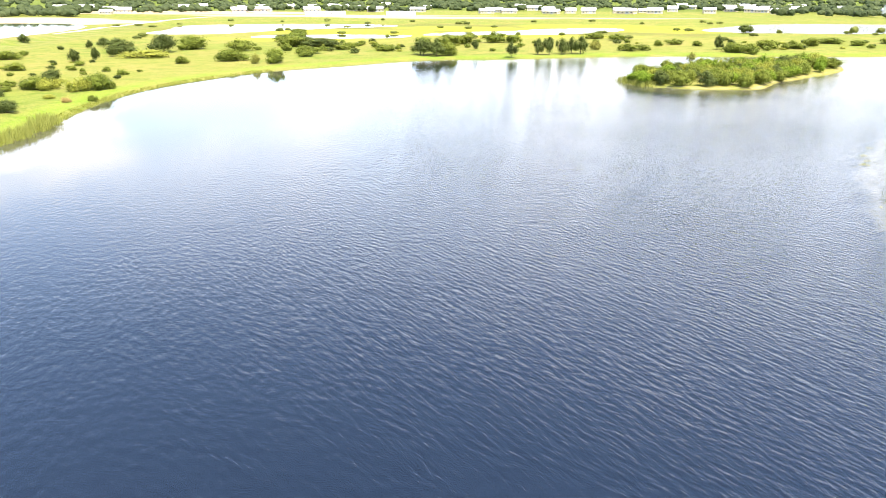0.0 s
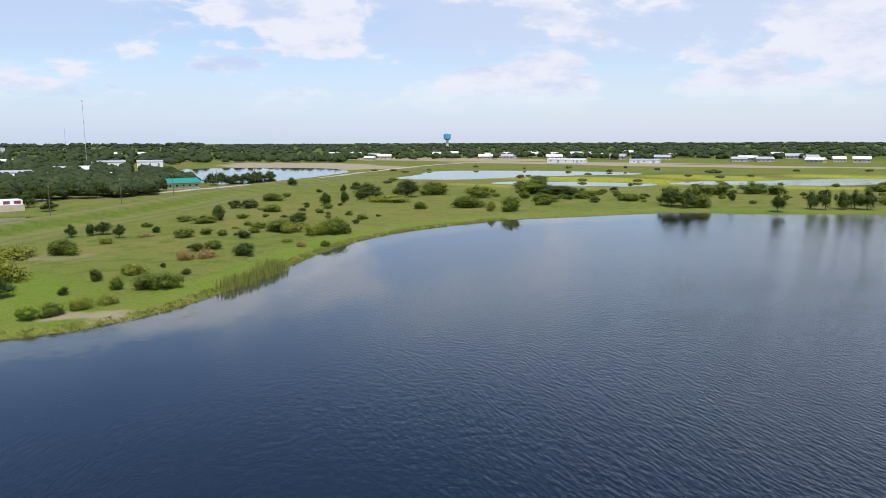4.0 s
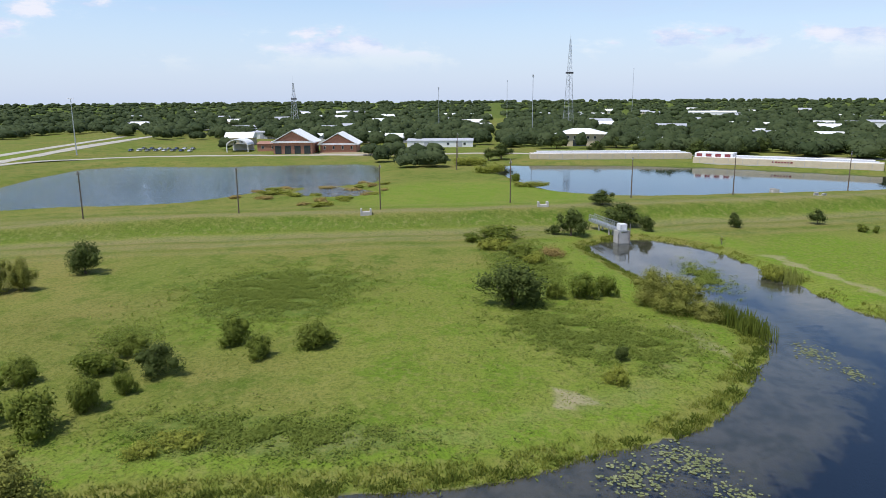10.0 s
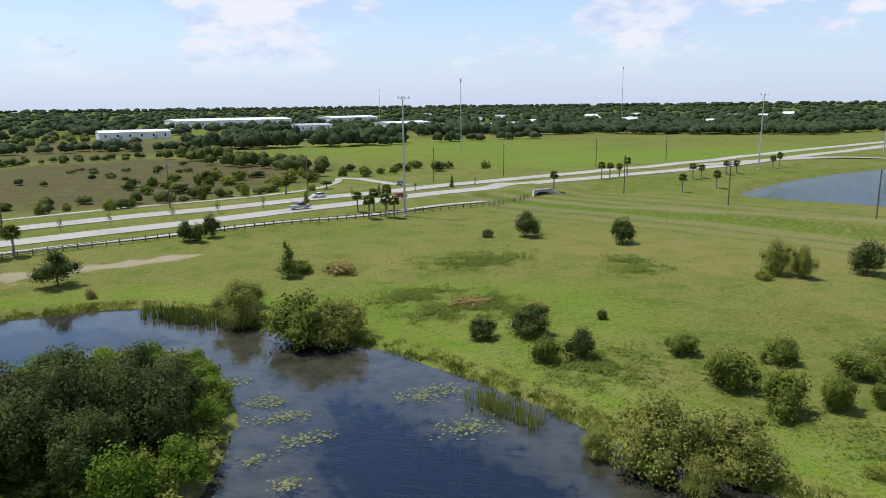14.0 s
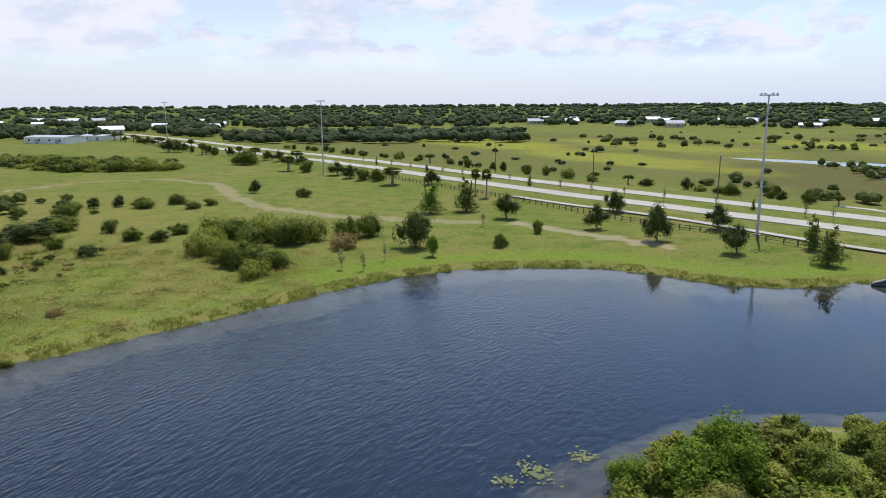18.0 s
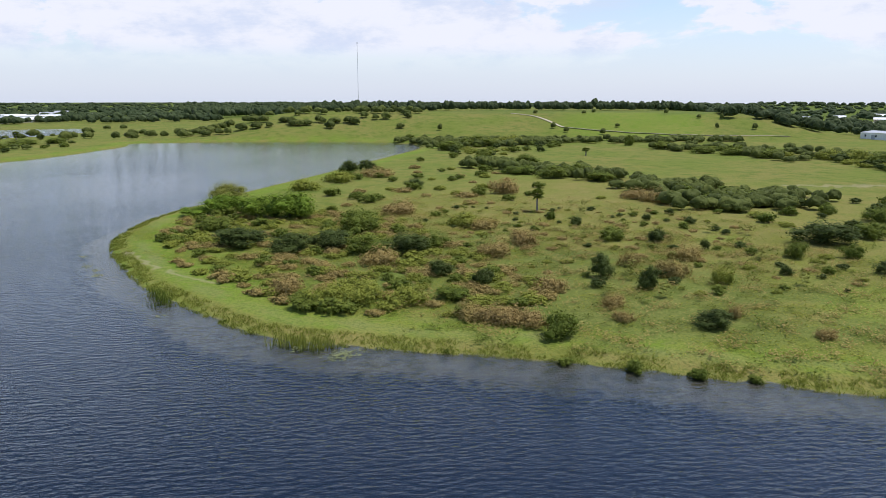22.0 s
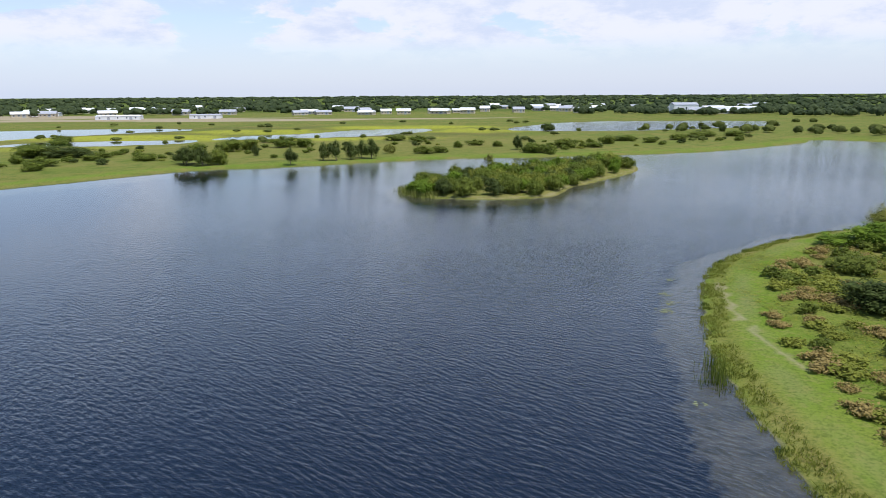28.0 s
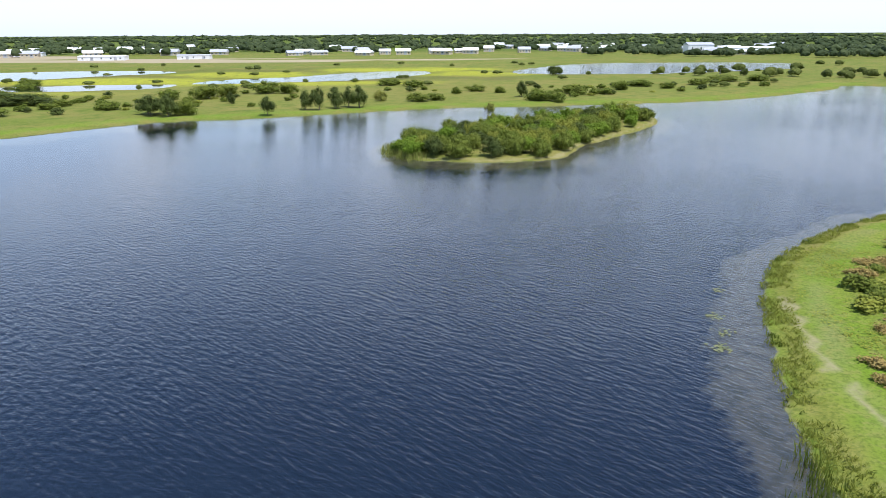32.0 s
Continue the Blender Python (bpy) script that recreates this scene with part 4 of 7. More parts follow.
def thicket(name, spots, label, category):
    """Many far or uncountable plants joined into one mesh a kind of leaf; spots: kind, x, y, width, height."""
    piles = {}
    for key, x, y, wide, high in spots:
        crown = [c for c in spin.choice(KINDS[key]).children if c.name.startswith("crown")][0].data
        if crown.name in COARSE:
            co, tri = COARSE[crown.name]
        else:
            co, tri = np.empty(len(crown.vertices) * 3), np.empty(len(crown.loops), int)
            crown.vertices.foreach_get("co", co)
            crown.loops.foreach_get("vertex_index", tri)
            co, tri = co.reshape(-1, 3), tri.reshape(-1, 3) if len(tri) == 3 * len(crown.polygons) else tri.reshape(-1, 4)[:, [0, 1, 2, 0, 2, 3]].reshape(-1, 3)
        co = co * (wide / WIDTHS[key], wide / WIDTHS[key], high / SPECIES[key])
        a = spin.uniform(0, 6.3)
        c, s = math.cos(a), math.sin(a)
        co = np.stack([co[:, 0] * c - co[:, 1] * s + x, co[:, 0] * s + co[:, 1] * c + y, co[:, 2] + ground_at(x, y)], 1)
        piles.setdefault(crown.materials[0].name, []).append((co, tri))
    for material, lot in piles.items():
        base = np.cumsum([0] + [len(co) for co, _ in lot])
        me = bpy.data.meshes.new(name)
        triangles(me, np.concatenate([co for co, _ in lot]), np.concatenate([tri + b for (_, tri), b in zip(lot, base)]))
        me.materials.append(bpy.data.materials[material])
        tagged(new(name, me), label, category, kind="stuff")


# ---- bushes and trees, area by area: kind, place, width and height ----
MEADOW_WEST = [
    ("oak", -123.9, 64.1, 6.2, 5.8), ("oak", -117.7, 68.1, 5.7, 4.9), ("olive", -133, 78.8, 9.2, 5.1), ("olive", -160.9, 95.8, 12.2, 3.9), ("mid", -156.5, 105.6, 9.5, 4.6), ("oak", -185.6, 126.7, 3.8, 4.6),
    ("dark", -183, 131.2, 3, 4.6), ("oak", -182, 134.8, 6.7, 4.6), ("oak", -170.8, 132.5, 4.1, 4.8), ("olive", -162.7, 122.3, 3.9, 2.7), ("mid", -186.2, 154.2, 4, 1.9), ("dark", -171.7, 146.5, 3, 2.4),
    ("brown", -166.1, 138.1, 5.2, 1.4), ("dark", -116.8, 87.4, 2.8, 3), ("dark", -109.2, 75.7, 2.2, 1.9), ("lime", -98.2, 62.5, 4.2, 2.5), ("mid", -97.2, 66.1, 4.9, 2.5), ("olive", -96.4, 71, 4.3, 2.8),
    ("olive", -96.2, 75.7, 4.4, 2.2), ("mid", -105.1, 84.1, 2.9, 3), ("olive", -116.1, 96.5, 6.3, 3.1), ("mid", -101.4, 87.7, 5.6, 3.6), ("mid", -98.1, 90.3, 6.3, 3.7), ("dark", -117.6, 105.2, 1.3, 1.5),
]
MEADOW_NORTH = [
    ("dark", -106.4, 102.4, 2.3, 1.6), ("dark", -130, 126, 5.4, 2.5), ("mid", -128.9, 130.5, 5.5, 2.8), ("brown", -121.2, 114.8, 5, 3.2), ("brown", -119.1, 119.1, 5.5, 3), ("dark", -114.1, 127.4, 7.1, 3.6),
    ("mid", -154.7, 142.9, 8.8, 3.1), ("mid", -153.9, 150.7, 4.6, 2.4), ("mid", -147.5, 150.9, 3.5, 2.2), ("mid", -190.1, 173.2, 7.7, 2.4), ("mid", -179.6, 172.8, 8.9, 3.3), ("dark", -181.1, 181.6, 5.2, 6.2),
    ("mid", -176.8, 189.2, 4.6, 2.1), ("dark", -210.8, 218.2, 7.2, 3.9), ("dark", -205.6, 222.1, 9, 4.2), ("mid", -184.5, 213.1, 9.2, 3.6), ("mid", -222, 253, 12, 4.3), ("mid", -230.5, 272.9, 6, 2.4),
    ("dark", -137.9, 150.2, 5.1, 2.9), ("mid", -143.8, 160.9, 3.6, 2), ("mid", -150.9, 170.2, 5.4, 2.5), ("mid", -138.3, 166.6, 10.3, 4.5), ("olive", -133.8, 166.8, 8.9, 4), ("dark", -148.3, 188.1, 7.1, 4.2),
]
MEADOW_SHORE = [
    ("olive", -121.5, 151.4, 4.2, 1.5), ("brown", -111.8, 146.2, 3.3, 2), ("olive", -122.5, 166.9, 8.6, 4.9), ("mid", -120.4, 171.4, 9.9, 5.7), ("mid", -118.4, 175.3, 3.8, 3), ("mid", -107.3, 151.3, 2.7, 2.1),
    ("mid", -163.4, 217.8, 3.6, 2.1), ("dark", -184.3, 234.5, 2.5, 1.7), ("dark", -237.3, 306.6, 4.6, 2.2), ("dark", -188.8, 253.1, 4.5, 5.1), ("dark", -228.2, 317.3, 4.2, 4.7), ("dark", -189, 267.8, 4.3, 4.3),
    ("dark", -229.1, 330.3, 7.2, 5.2), ("dark", -185.5, 274.5, 5.5, 5.5), ("dark", -212.1, 316.8, 6.8, 5.9), ("dark", -289.8, 343.3, 7.5, 5.6), ("mid", -172.4, 196.5, 2.5, 1.6),
]
GATE_SIDE = [
    ("oak", -154.2, 7.1, 7.3, 6.8), ("dark", -155.2, 3.6, 3.7, 2.4), ("oak", -178.2, 15.8, 6.4, 4.2), ("oak", -168.4, 19.9, 9.6, 6.2), ("dark", -161.3, 24, 3.9, 4.2), ("dark", -165.8, 44.1, 3.1, 3.9),
    ("oak", -171.9, 64.1, 3.9, 4), ("mid", -162.9, 70.3, 2.8, 2), ("mid", -161.5, 72.3, 1.5, 2), ("olive", -122.6, 39.3, 4.3, 3), ("sap", -147.7, 37.1, 1.8, 2.1), ("dark", -98, -3.7, 9.8, 7.3),
    ("mid", -147.9, -8.3, 11.4, 3.3), ("mid", -143.9, -13.1, 5.2, 2.1), ("olive", -136.6, -8.5, 7.3, 2.7), ("mid", -131.5, -3.2, 7, 2.7), ("olive", -125.4, -0.3, 5.2, 2.6), ("brown", -132.9, 2.7, 5.5, 2.4),
    ("mid", -104.8, 7.3, 5.3, 4.3), ("mid", -106.1, 10.6, 3.8, 3.8), ("mid", -102.5, 2.7, 3.1, 3), ("pale", -102.9, 16.3, 6.8, 5.8), ("pale", -99.4, 19.5, 7.8, 5.4), ("pale", -96.5, 22.2, 5.3, 2.8),
]
POND_SCRUB = [
    ("dark", -78.1, 9.6, 1.9, 2.1), ("olive", -71.7, 8.4, 3.2, 2.3), ("olive", -313.4, -30, 16.4, 4.3), ("olive", -283.2, -18.7, 14.8, 4.3), ("mid", -250.6, -8.4, 4, 3.9), ("olive", -239.2, -2.4, 12.5, 2.4),
]
SOUTH_MEADOW = [
    ("dark", -76.5, -132, 6.6, 6.1), ("dark", -90.2, -116.5, 6.2, 6), ("dark", -69, -135.4, 2.9, 1.9), ("pale", -96.1, -84.3, 5.6, 6.4), ("pale", -98.2, -80.2, 4.6, 6), ("olive", -91.8, -82.1, 3.2, 2),
    ("dark", -109.5, -77.3, 6.8, 6.4), ("dark", -38, -76.1, 4.1, 3.2), ("dark", -44.3, -74.3, 5.6, 4.4), ("mid", -40.8, -66.1, 4, 3.4), ("dark", -44.9, -64.9, 4.1, 4.1), ("mid", -56.1, -61.3, 4.7, 2.9),
    ("dark", -55.6, -75.8, 1.8, 1.5), ("mid", -63.2, -53.8, 4.3, 3.4), ("mid", -53.6, -51.2, 5.8, 4.8), ("mid", -53.5, -44.7, 5.7, 4.8), ("mid", -58.5, -43.1, 3.8, 4), ("mid", -67.2, -47.3, 5.7, 3.1),
    ("mid", -62.5, -41.3, 2.6, 2.8), ("dark", -67.7, -40.7, 5.1, 3.9), ("mid", -73, -47, 4.5, 2.9), ("mid", -78.4, -36.5, 4.9, 4), ("mid", -74.4, -31.9, 4.2, 3.1), ("mid", -78.4, -26.5, 5.4, 3.7),
]
SOUTH_SHORE = [
    ("cyp", -22.2, -117.8, 3.8, 6.3), ("mid", -24.7, -120.1, 4.3, 2.7), ("brown", -31.4, -117.1, 7.4, 2.4), ("brown", -42.9, -90.4, 6.9, 1.1), ("mid", -18.4, -87.8, 10, 7.3), ("pale", -21.9, -85.5, 8.4, 6.1),
    ("pale", -12.7, -103.2, 7.2, 4.4), ("pale", -37.6, -44, 8.8, 6.6), ("pale", -42, -40, 7.6, 5.2), ("lime", -36.1, -41.6, 2.9, 3), ("pale", -37.9, -39, 3.8, 3.5), ("pale", -34.3, -46.8, 3, 3.2),
    ("palm", -52.3, -167.6, 3.4, 5), ("palm", -56.9, -168.3, 3.1, 6), ("palm", -58.7, -166.6, 3.1, 4.7), ("olive", -51.2, -33.3, 3.7, 1.4), ("olive", -53.6, -30.8, 4.8, 1.4), ("brown", -50, -83.6, 5.1, 1.1),
]
CULVERT_SIDE = [
    ("oak", 39.9, -126.7, 7.1, 6.8), ("oak", 26.3, -127.9, 6.7, 6.8), ("oak", 13.1, -129.3, 7.2, 6.8), ("dark", -8.6, -156.4, 4.6, 4.8), ("dark", -11, -154.8, 3.2, 4.5), ("dark", -14.1, -158.4, 3.9, 5.7),
    ("palm", 25.9, -152.2, 3.5, 7.4), ("palm", 22.2, -152.3, 3.5, 5.9), ("cyp", 61.3, -136.6, 3.9, 7.2), ("cyp", 59, -139.3, 3.1, 7.6), ("cyp", 53.5, -139.4, 3.1, 6.7), ("mid", 49.4, -111.2, 3.2, 2.8),
    ("pale", -11.1, -98, 7.1, 6.8), ("brown", 8, -118.8, 2.3, 1.8),
]
SOUTHEAST_BANK = [
    ("dark", 132.9, -58.1, 8, 8.5), ("lime", 125.1, -58.2, 2.8, 4.9), ("mid", 126.8, -74.2, 3.5, 3.3), ("mid", 135.5, -88.8, 3.3, 3.6), ("oak", 157.3, -93.4, 7, 6.9), ("oak", 134, -103.8, 5.8, 6.7),
    ("oak", 148.4, -120.1, 5.9, 6.3), ("oak", 115.8, -105.4, 6.7, 9.2), ("oak", 118.2, -125.2, 5.9, 6.4), ("oak", 100.1, -111.5, 6.4, 6.4), ("cyp", 86.2, -119.4, 6, 7.3), ("cyp", 95.6, -126.7, 4.1, 6.9),
    ("cyp", 173.1, -79.6, 6.9, 8.1), ("cyp", 172.1, -89.1, 7.6, 9.4), ("sap", 149.1, -82.1, 1.8, 4.1), ("sap", 122.2, -39.1, 2, 4), ("sap", 119.9, -42.3, 2, 4.2), ("sap", 125.8, -48.6, 1.2, 4.2),
    ("dark", 238.9, -45.6, 4.6, 4.9), ("mid", 222.2, -57.4, 5.2, 3.4), ("palm", 191.2, -105.9, 3.4, 7.5), ("palm", 197.8, -105.6, 3.5, 7),
]
THICKET = [
    ("olive", 150.5, -18.8, 9.1, 5.3), ("olive", 136.4, -21.5, 8.2, 4.5), ("mid", 130, -25, 7.9, 4.4), ("mid", 128.6, -28.5, 6.7, 3.9), ("mid", 156.3, -26.8, 10.8, 5.7), ("olive", 155.8, -32.1, 10.8, 6.4),
    ("mid", 149.4, -36.2, 10.5, 6.8), ("olive", 151.6, -41.9, 8.1, 5.9), ("olive", 168.4, -24.4, 10.2, 4.8), ("mid", 146.3, -48.5, 6.6, 5.9), ("mid", 148.8, -53.3, 6.7, 5.8), ("brown", 139.4, -44.5, 7.5, 3.9),
    ("mid", 351.9, -62.1, 13.9, 8.1), ("palm", 310.7, -72.9, 7.7, 6.5), ("mid", 300.7, -78.3, 7, 5.9), ("oak", 279.2, -85.6, 7.1, 6.1), ("oak", 266, -86.8, 6.8, 5.9), ("mid", 257.2, -89.2, 6.6, 5.3),
    ("mid", 250.4, -92.1, 6, 5.3), ("palm", 237.6, -93.1, 7.9, 6.2), ("oak", 227.1, -103.6, 6.5, 5.8), ("palm", 426.6, -50.7, 5.2, 6.5), ("oak", 464.5, -35.9, 10.5, 8.7), ("oak", 459.3, -41.8, 8.8, 7.5),
]
PENINSULA_TREES = [
    ("dark", 124.5, 40, 4, 4.5), ("dark", 121.8, 30.8, 3.5, 4), ("dark", 109.4, 17.6, 5.3, 2.6), ("dark", 109.8, 61.9, 4.6, 3), ("dark", 108.8, 52.4, 3.9, 3.2), ("mid", 95, 32.3, 5.8, 3.7),
    ("mid", 91.4, 21.6, 2.5, 1.6), ("mid", 93.4, 15.3, 2.3, 1.3), ("mid", 88.8, 28.6, 1.8, 1), ("mid", 95.9, 10, 1.8, 1), ("dark", 157.8, 42.5, 4.5, 3.2), ("mid", 154.8, 50.5, 6.1, 3.2),
    ("dark", 166.6, 63.9, 2.9, 2.2), ("dark", 181.9, 53.5, 2.5, 2), ("dark", 183.3, 43.8, 3.1, 2), ("dark", 157.8, 33, 2.3, 2.2), ("palm", 178.8, 80.8, 3.6, 6), ("mid", 169.3, 72, 2.1, 2.5),
    ("dark", 154.3, 1.9, 5.4, 2.6), ("dark", 164.2, -11.3, 4.7, 2.9), ("mid", 172.3, -15.9, 4.7, 3), ("mid", 168.3, -6.3, 4.9, 3.5), ("mid", 179.9, -1.6, 4.4, 3.8), ("dark", 176.5, 15, 13.5, 5.1),
]
PENINSULA_EAST = [
    ("mid", 158.4, 17.2, 4.6, 3.7), ("dark", 143.9, 16.2, 2.5, 1.9), ("mid", 149, 10.4, 2.4, 1.7), ("mid", 164.9, 8.9, 4, 3.1), ("mid", 188.8, 7.5, 7.6, 4), ("mid", 212.6, 8.6, 8.7, 4.2),
    ("dark", 225.8, 2.1, 4.1, 3.5), ("dark", 226.1, -4.6, 3.7, 3.8), ("mid", 220.2, -10.3, 7.2, 3.6), ("mid", 224.2, -20.1, 6.6, 3.6), ("mid", 212.1, -23.2, 5.9, 2.5), ("mid", 217.1, -28.8, 4.7, 2.6),
    ("mid", 218.3, 20.5, 5.4, 2.9), ("dark", 227, 29.9, 4.9, 3.7), ("mid", 221.1, 47.3, 11.2, 3.7), ("mid", 227.3, 42.7, 11.4, 4.4), ("mid", 233.3, 60.7, 6, 4), ("brown", 214.5, 63, 11.1, 4.4),
    ("brown", 218.2, 69.8, 9.5, 3.5), ("mid", 197, 110.3, 4.5, 3.1), ("olive", 194.3, 116.5, 4.2, 1.7), ("dark", 200.6, 137.9, 6.6, 3.6), ("olive", 150.9, 84.7, 9.2, 3.6), ("brown", 150.6, 79.3, 8.4, 2.8),
]
PENINSULA_SCRUB = [
    ("olive", 145, -17.9, 6.9, 4.8), ("olive", 138.2, -20.6, 7.6, 5.4), ("mid", 132.6, -23.8, 8.3, 5.6), ("olive", 157.2, -24.4, 8.8, 4.6), ("mid", 149.1, -27.6, 7.2, 5.2), ("olive", 123.8, -23.6, 6.8, 3.5),
    ("dark", 108.7, 94.4, 8.3, 4.1), ("dark", 114.3, 90.3, 9.6, 4.2), ("mid", 115.3, 81.9, 9.2, 4.2), ("dark", 120.1, 76.7, 9.3, 4.4), ("mid", 127, 75.2, 6, 3.3), ("dark", 105.7, 107.8, 11.3, 4.2),
    ("mid", 114.5, 126.1, 8.6, 3.5), ("lime", 135, 124.3, 13.8, 7.1), ("lime", 131.2, 132.4, 12.5, 5.8), ("lime", 130.4, 142.3, 13, 5.2), ("lime", 124.7, 146.2, 9.8, 2.6), ("mid", 129.5, 96.6, 10.7, 5.9),
    ("pale", 144.7, 160.8, 12.8, 6.2), ("dark", 221.3, 185.5, 9.8, 5.8), ("dark", 235, 188.8, 7.7, 4.8), ("olive", 197.1, 168.5, 13.2, 4.5), ("olive", 175.5, 161.5, 12.1, 4.1),
]
PENINSULA_DRY = [
    ("brown", 94.8, 41.1, 7.3, 2.7), ("brown", 96.2, 37.4, 6.4, 2.7), ("brown", 94.3, 45.2, 6.6, 2.4), ("olive", 88.8, 65.9, 8, 3.2), ("olive", 92.1, 61.7, 8, 3.3), ("olive", 94.1, 56.3, 7, 3),
    ("brown", 89.5, 75, 7.6, 3), ("mid", 85.6, 66, 7, 2.1), ("brown", 128.6, 62.2, 8.1, 3.7), ("brown", 139.7, 63.3, 7.5, 3.5), ("brown", 113.2, 43, 5.8, 2.8), ("brown", 131.4, 30.6, 6.4, 3.4),
    ("brown", 146.4, 32.8, 7.2, 3.4), ("brown", 110.2, 32.1, 4.5, 2.1), ("brown", 111, 74.7, 8.7, 3.6), ("brown", 156.4, 107.2, 11, 4.2), ("brown", 203.6, 105.3, 11.4, 5.2), ("brown", 218.6, 170.1, 14, 4),
    ("brown", 134.7, 39.3, 4.5, 3), ("olive", 131.6, 23, 3.6, 3.2), ("brown", 114.5, 16.7, 2.7, 2.1), ("brown", 112.9, 5.9, 3.5, 1.6), ("mid", 100.6, 51.9, 6.3, 2.1), ("brown", 105, 28.4, 3.4, 1.7),
]
FAR_BUSH = [
    ("mid", 300.8, 152.2, 11.4, 4.6), ("mid", 274.2, 145.8, 10.5, 4.2), ("mid", 306.4, 178.2, 12, 5.9), ("mid", 256.8, 130.8, 14.5, 3.9), ("mid", 252.3, 113.8, 11.6, 5.4), ("mid", 265, 110.3, 12, 5.6),
    ("mid", 253.6, 96, 11.3, 4.1), ("palm", 355.7, 148.4, 4.6, 4.1), ("mid", 427, 135.1, 13.7, 5.4), ("mid", 444.7, 160.2, 8.1, 7.9), ("olive", 402.4, 44.6, 13.7, 5.9), ("olive", 395.6, 32.4, 14.7, 6.9),
    ("mid", 375.6, 18.6, 15.8, 6.9), ("olive", 357.6, 6.4, 15, 6.5), ("mid", 345, -5.5, 14.4, 6.7), ("olive", 344.2, -16.6, 14.4, 6.1), ("olive", 340.8, -27.2, 14.3, 4.6), ("mid", 408.6, 105, 14.3, 4.4),
    ("mid", 405.6, 89.6, 14.1, 4.3), ("mid", 396.4, 70.4, 17, 4.8), ("mid", 347, 227.2, 17.7, 6.2), ("mid", 386.4, 233.9, 23.1, 7.4), ("olive", 413.7, 225.9, 24.1, 6.4), ("mid", 280.2, 196.2, 4.1, 2.5),
]
NORTH_BANK = [
    ("oak", -46.2, 308.2, 7.9, 8), ("oak", -39.8, 307.6, 7.9, 8.9), ("mid", -34.7, 312, 9.5, 7.2), ("dark", -27.6, 348.7, 4.1, 5.6), ("oak", -5, 310.8, 6.2, 7.7), ("oak", 6.2, 326.7, 6, 8.6),
    ("oak", 11.6, 326.4, 7, 9.5), ("oak", 17.2, 331.1, 7.1, 8.7), ("oak", 21.8, 335.6, 5.5, 8.9), ("oak", 26.4, 332.9, 7.7, 9.8), ("pale", 33.4, 358.1, 6.5, 5.3), ("pale", 77.8, 332.6, 4.4, 4.4),
    ("mid", 49.4, 354.2, 10.5, 4.2), ("mid", 57.6, 359.2, 8.9, 3.7), ("dark", 95.8, 371.1, 5.6, 7.7), ("mid", 101.7, 355.9, 14.8, 5.3), ("mid", 108.8, 350.8, 8.8, 4.7), ("mid", 129.7, 377.8, 4.5, 4),
    ("mid", 149.7, 404, 9, 5.4), ("mid", -69.6, 329.6, 9.8, 3.8), ("mid", -103.3, 307.8, 13, 4), ("mid", -119, 319, 6, 4.6), ("dark", -121.2, 352.3, 19.4, 5.6), ("dark", -110.5, 351.2, 19.1, 5),
]
NORTH_SCRUB = [
    ("mid", -94.7, 344.9, 8.7, 3.5), ("mid", -46.3, 374.7, 15.9, 7.1), ("mid", -39.4, 387.1, 13.1, 6.8), ("mid", -24.7, 400.7, 14.8, 7), ("mid", -59.7, 368.9, 12.7, 5.4), ("dark", 140.1, 527.4, 13.5, 7.1),
    ("mid", -145.5, 384.9, 16.5, 5), ("mid", -95.6, 371.4, 6.6, 2.7), ("mid", -12.5, 398.4, 10, 5.8), ("mid", 33.8, 446.2, 14.9, 4.6), ("mid", 47.2, 434.2, 10.9, 4.5), ("mid", 67.4, 388.5, 5.2, 4),
    ("mid", 77.5, 404.2, 10.1, 3.6), ("mid", 88.6, 394.2, 6.6, 3.5), ("mid", 122.6, 384.9, 16.2, 5.1), ("mid", 136.5, 381.9, 9.8, 3.4), ("mid", 168.2, 430, 14.9, 3.9), ("mid", 176.3, 414.3, 10.9, 3.7),
    ("mid", 200.3, 435.9, 15.5, 3.9), ("mid", 223.6, 460.5, 20.7, 4.1), ("mid", 245.9, 462.5, 16.9, 4.2), ("mid", -172.7, 471.1, 17.5, 4.8), ("palm", 249.2, 524.8, 4.8, 5.6), ("dark", 258.1, 509.4, 6.5, 5.4),
]
NORTHWEST_BANK = [
    ("mid", -100.1, 261.5, 10.4, 6.9), ("pale", -106.6, 256.7, 4, 4.8), ("mid", -122.5, 266.1, 15.6, 5.9), ("mid", -97.5, 291.4, 8.7, 3.7), ("mid", -142.7, 314, 14, 6.9), ("mid", -73.5, 334.3, 9.1, 3.4),
    ("oak", -48.7, 313.2, 10, 7.8), ("oak", -42.9, 314.9, 7.8, 6.5), ("mid", -127.1, 349.8, 19.6, 6.7), ("mid", -112.2, 354.6, 22.8, 4.9), ("mid", -137.2, 251, 6.7, 3.7), ("dark", -174.7, 299.9, 15.4, 9.9),
    ("mid", -171.4, 321.5, 19.3, 8), ("olive", -169.7, 275.2, 25.7, 4.1), ("dark", -193.4, 292.9, 15.6, 7.8), ("dark", -187.5, 250.2, 3.9, 6.1), ("dark", -182.7, 257.8, 3.4, 6.7), ("mid", -169.1, 457.6, 15.5, 4.4),
    ("mid", -94.7, 334, 9.2, 3), ("mid", -94.4, 361, 6.6, 2.2),
]
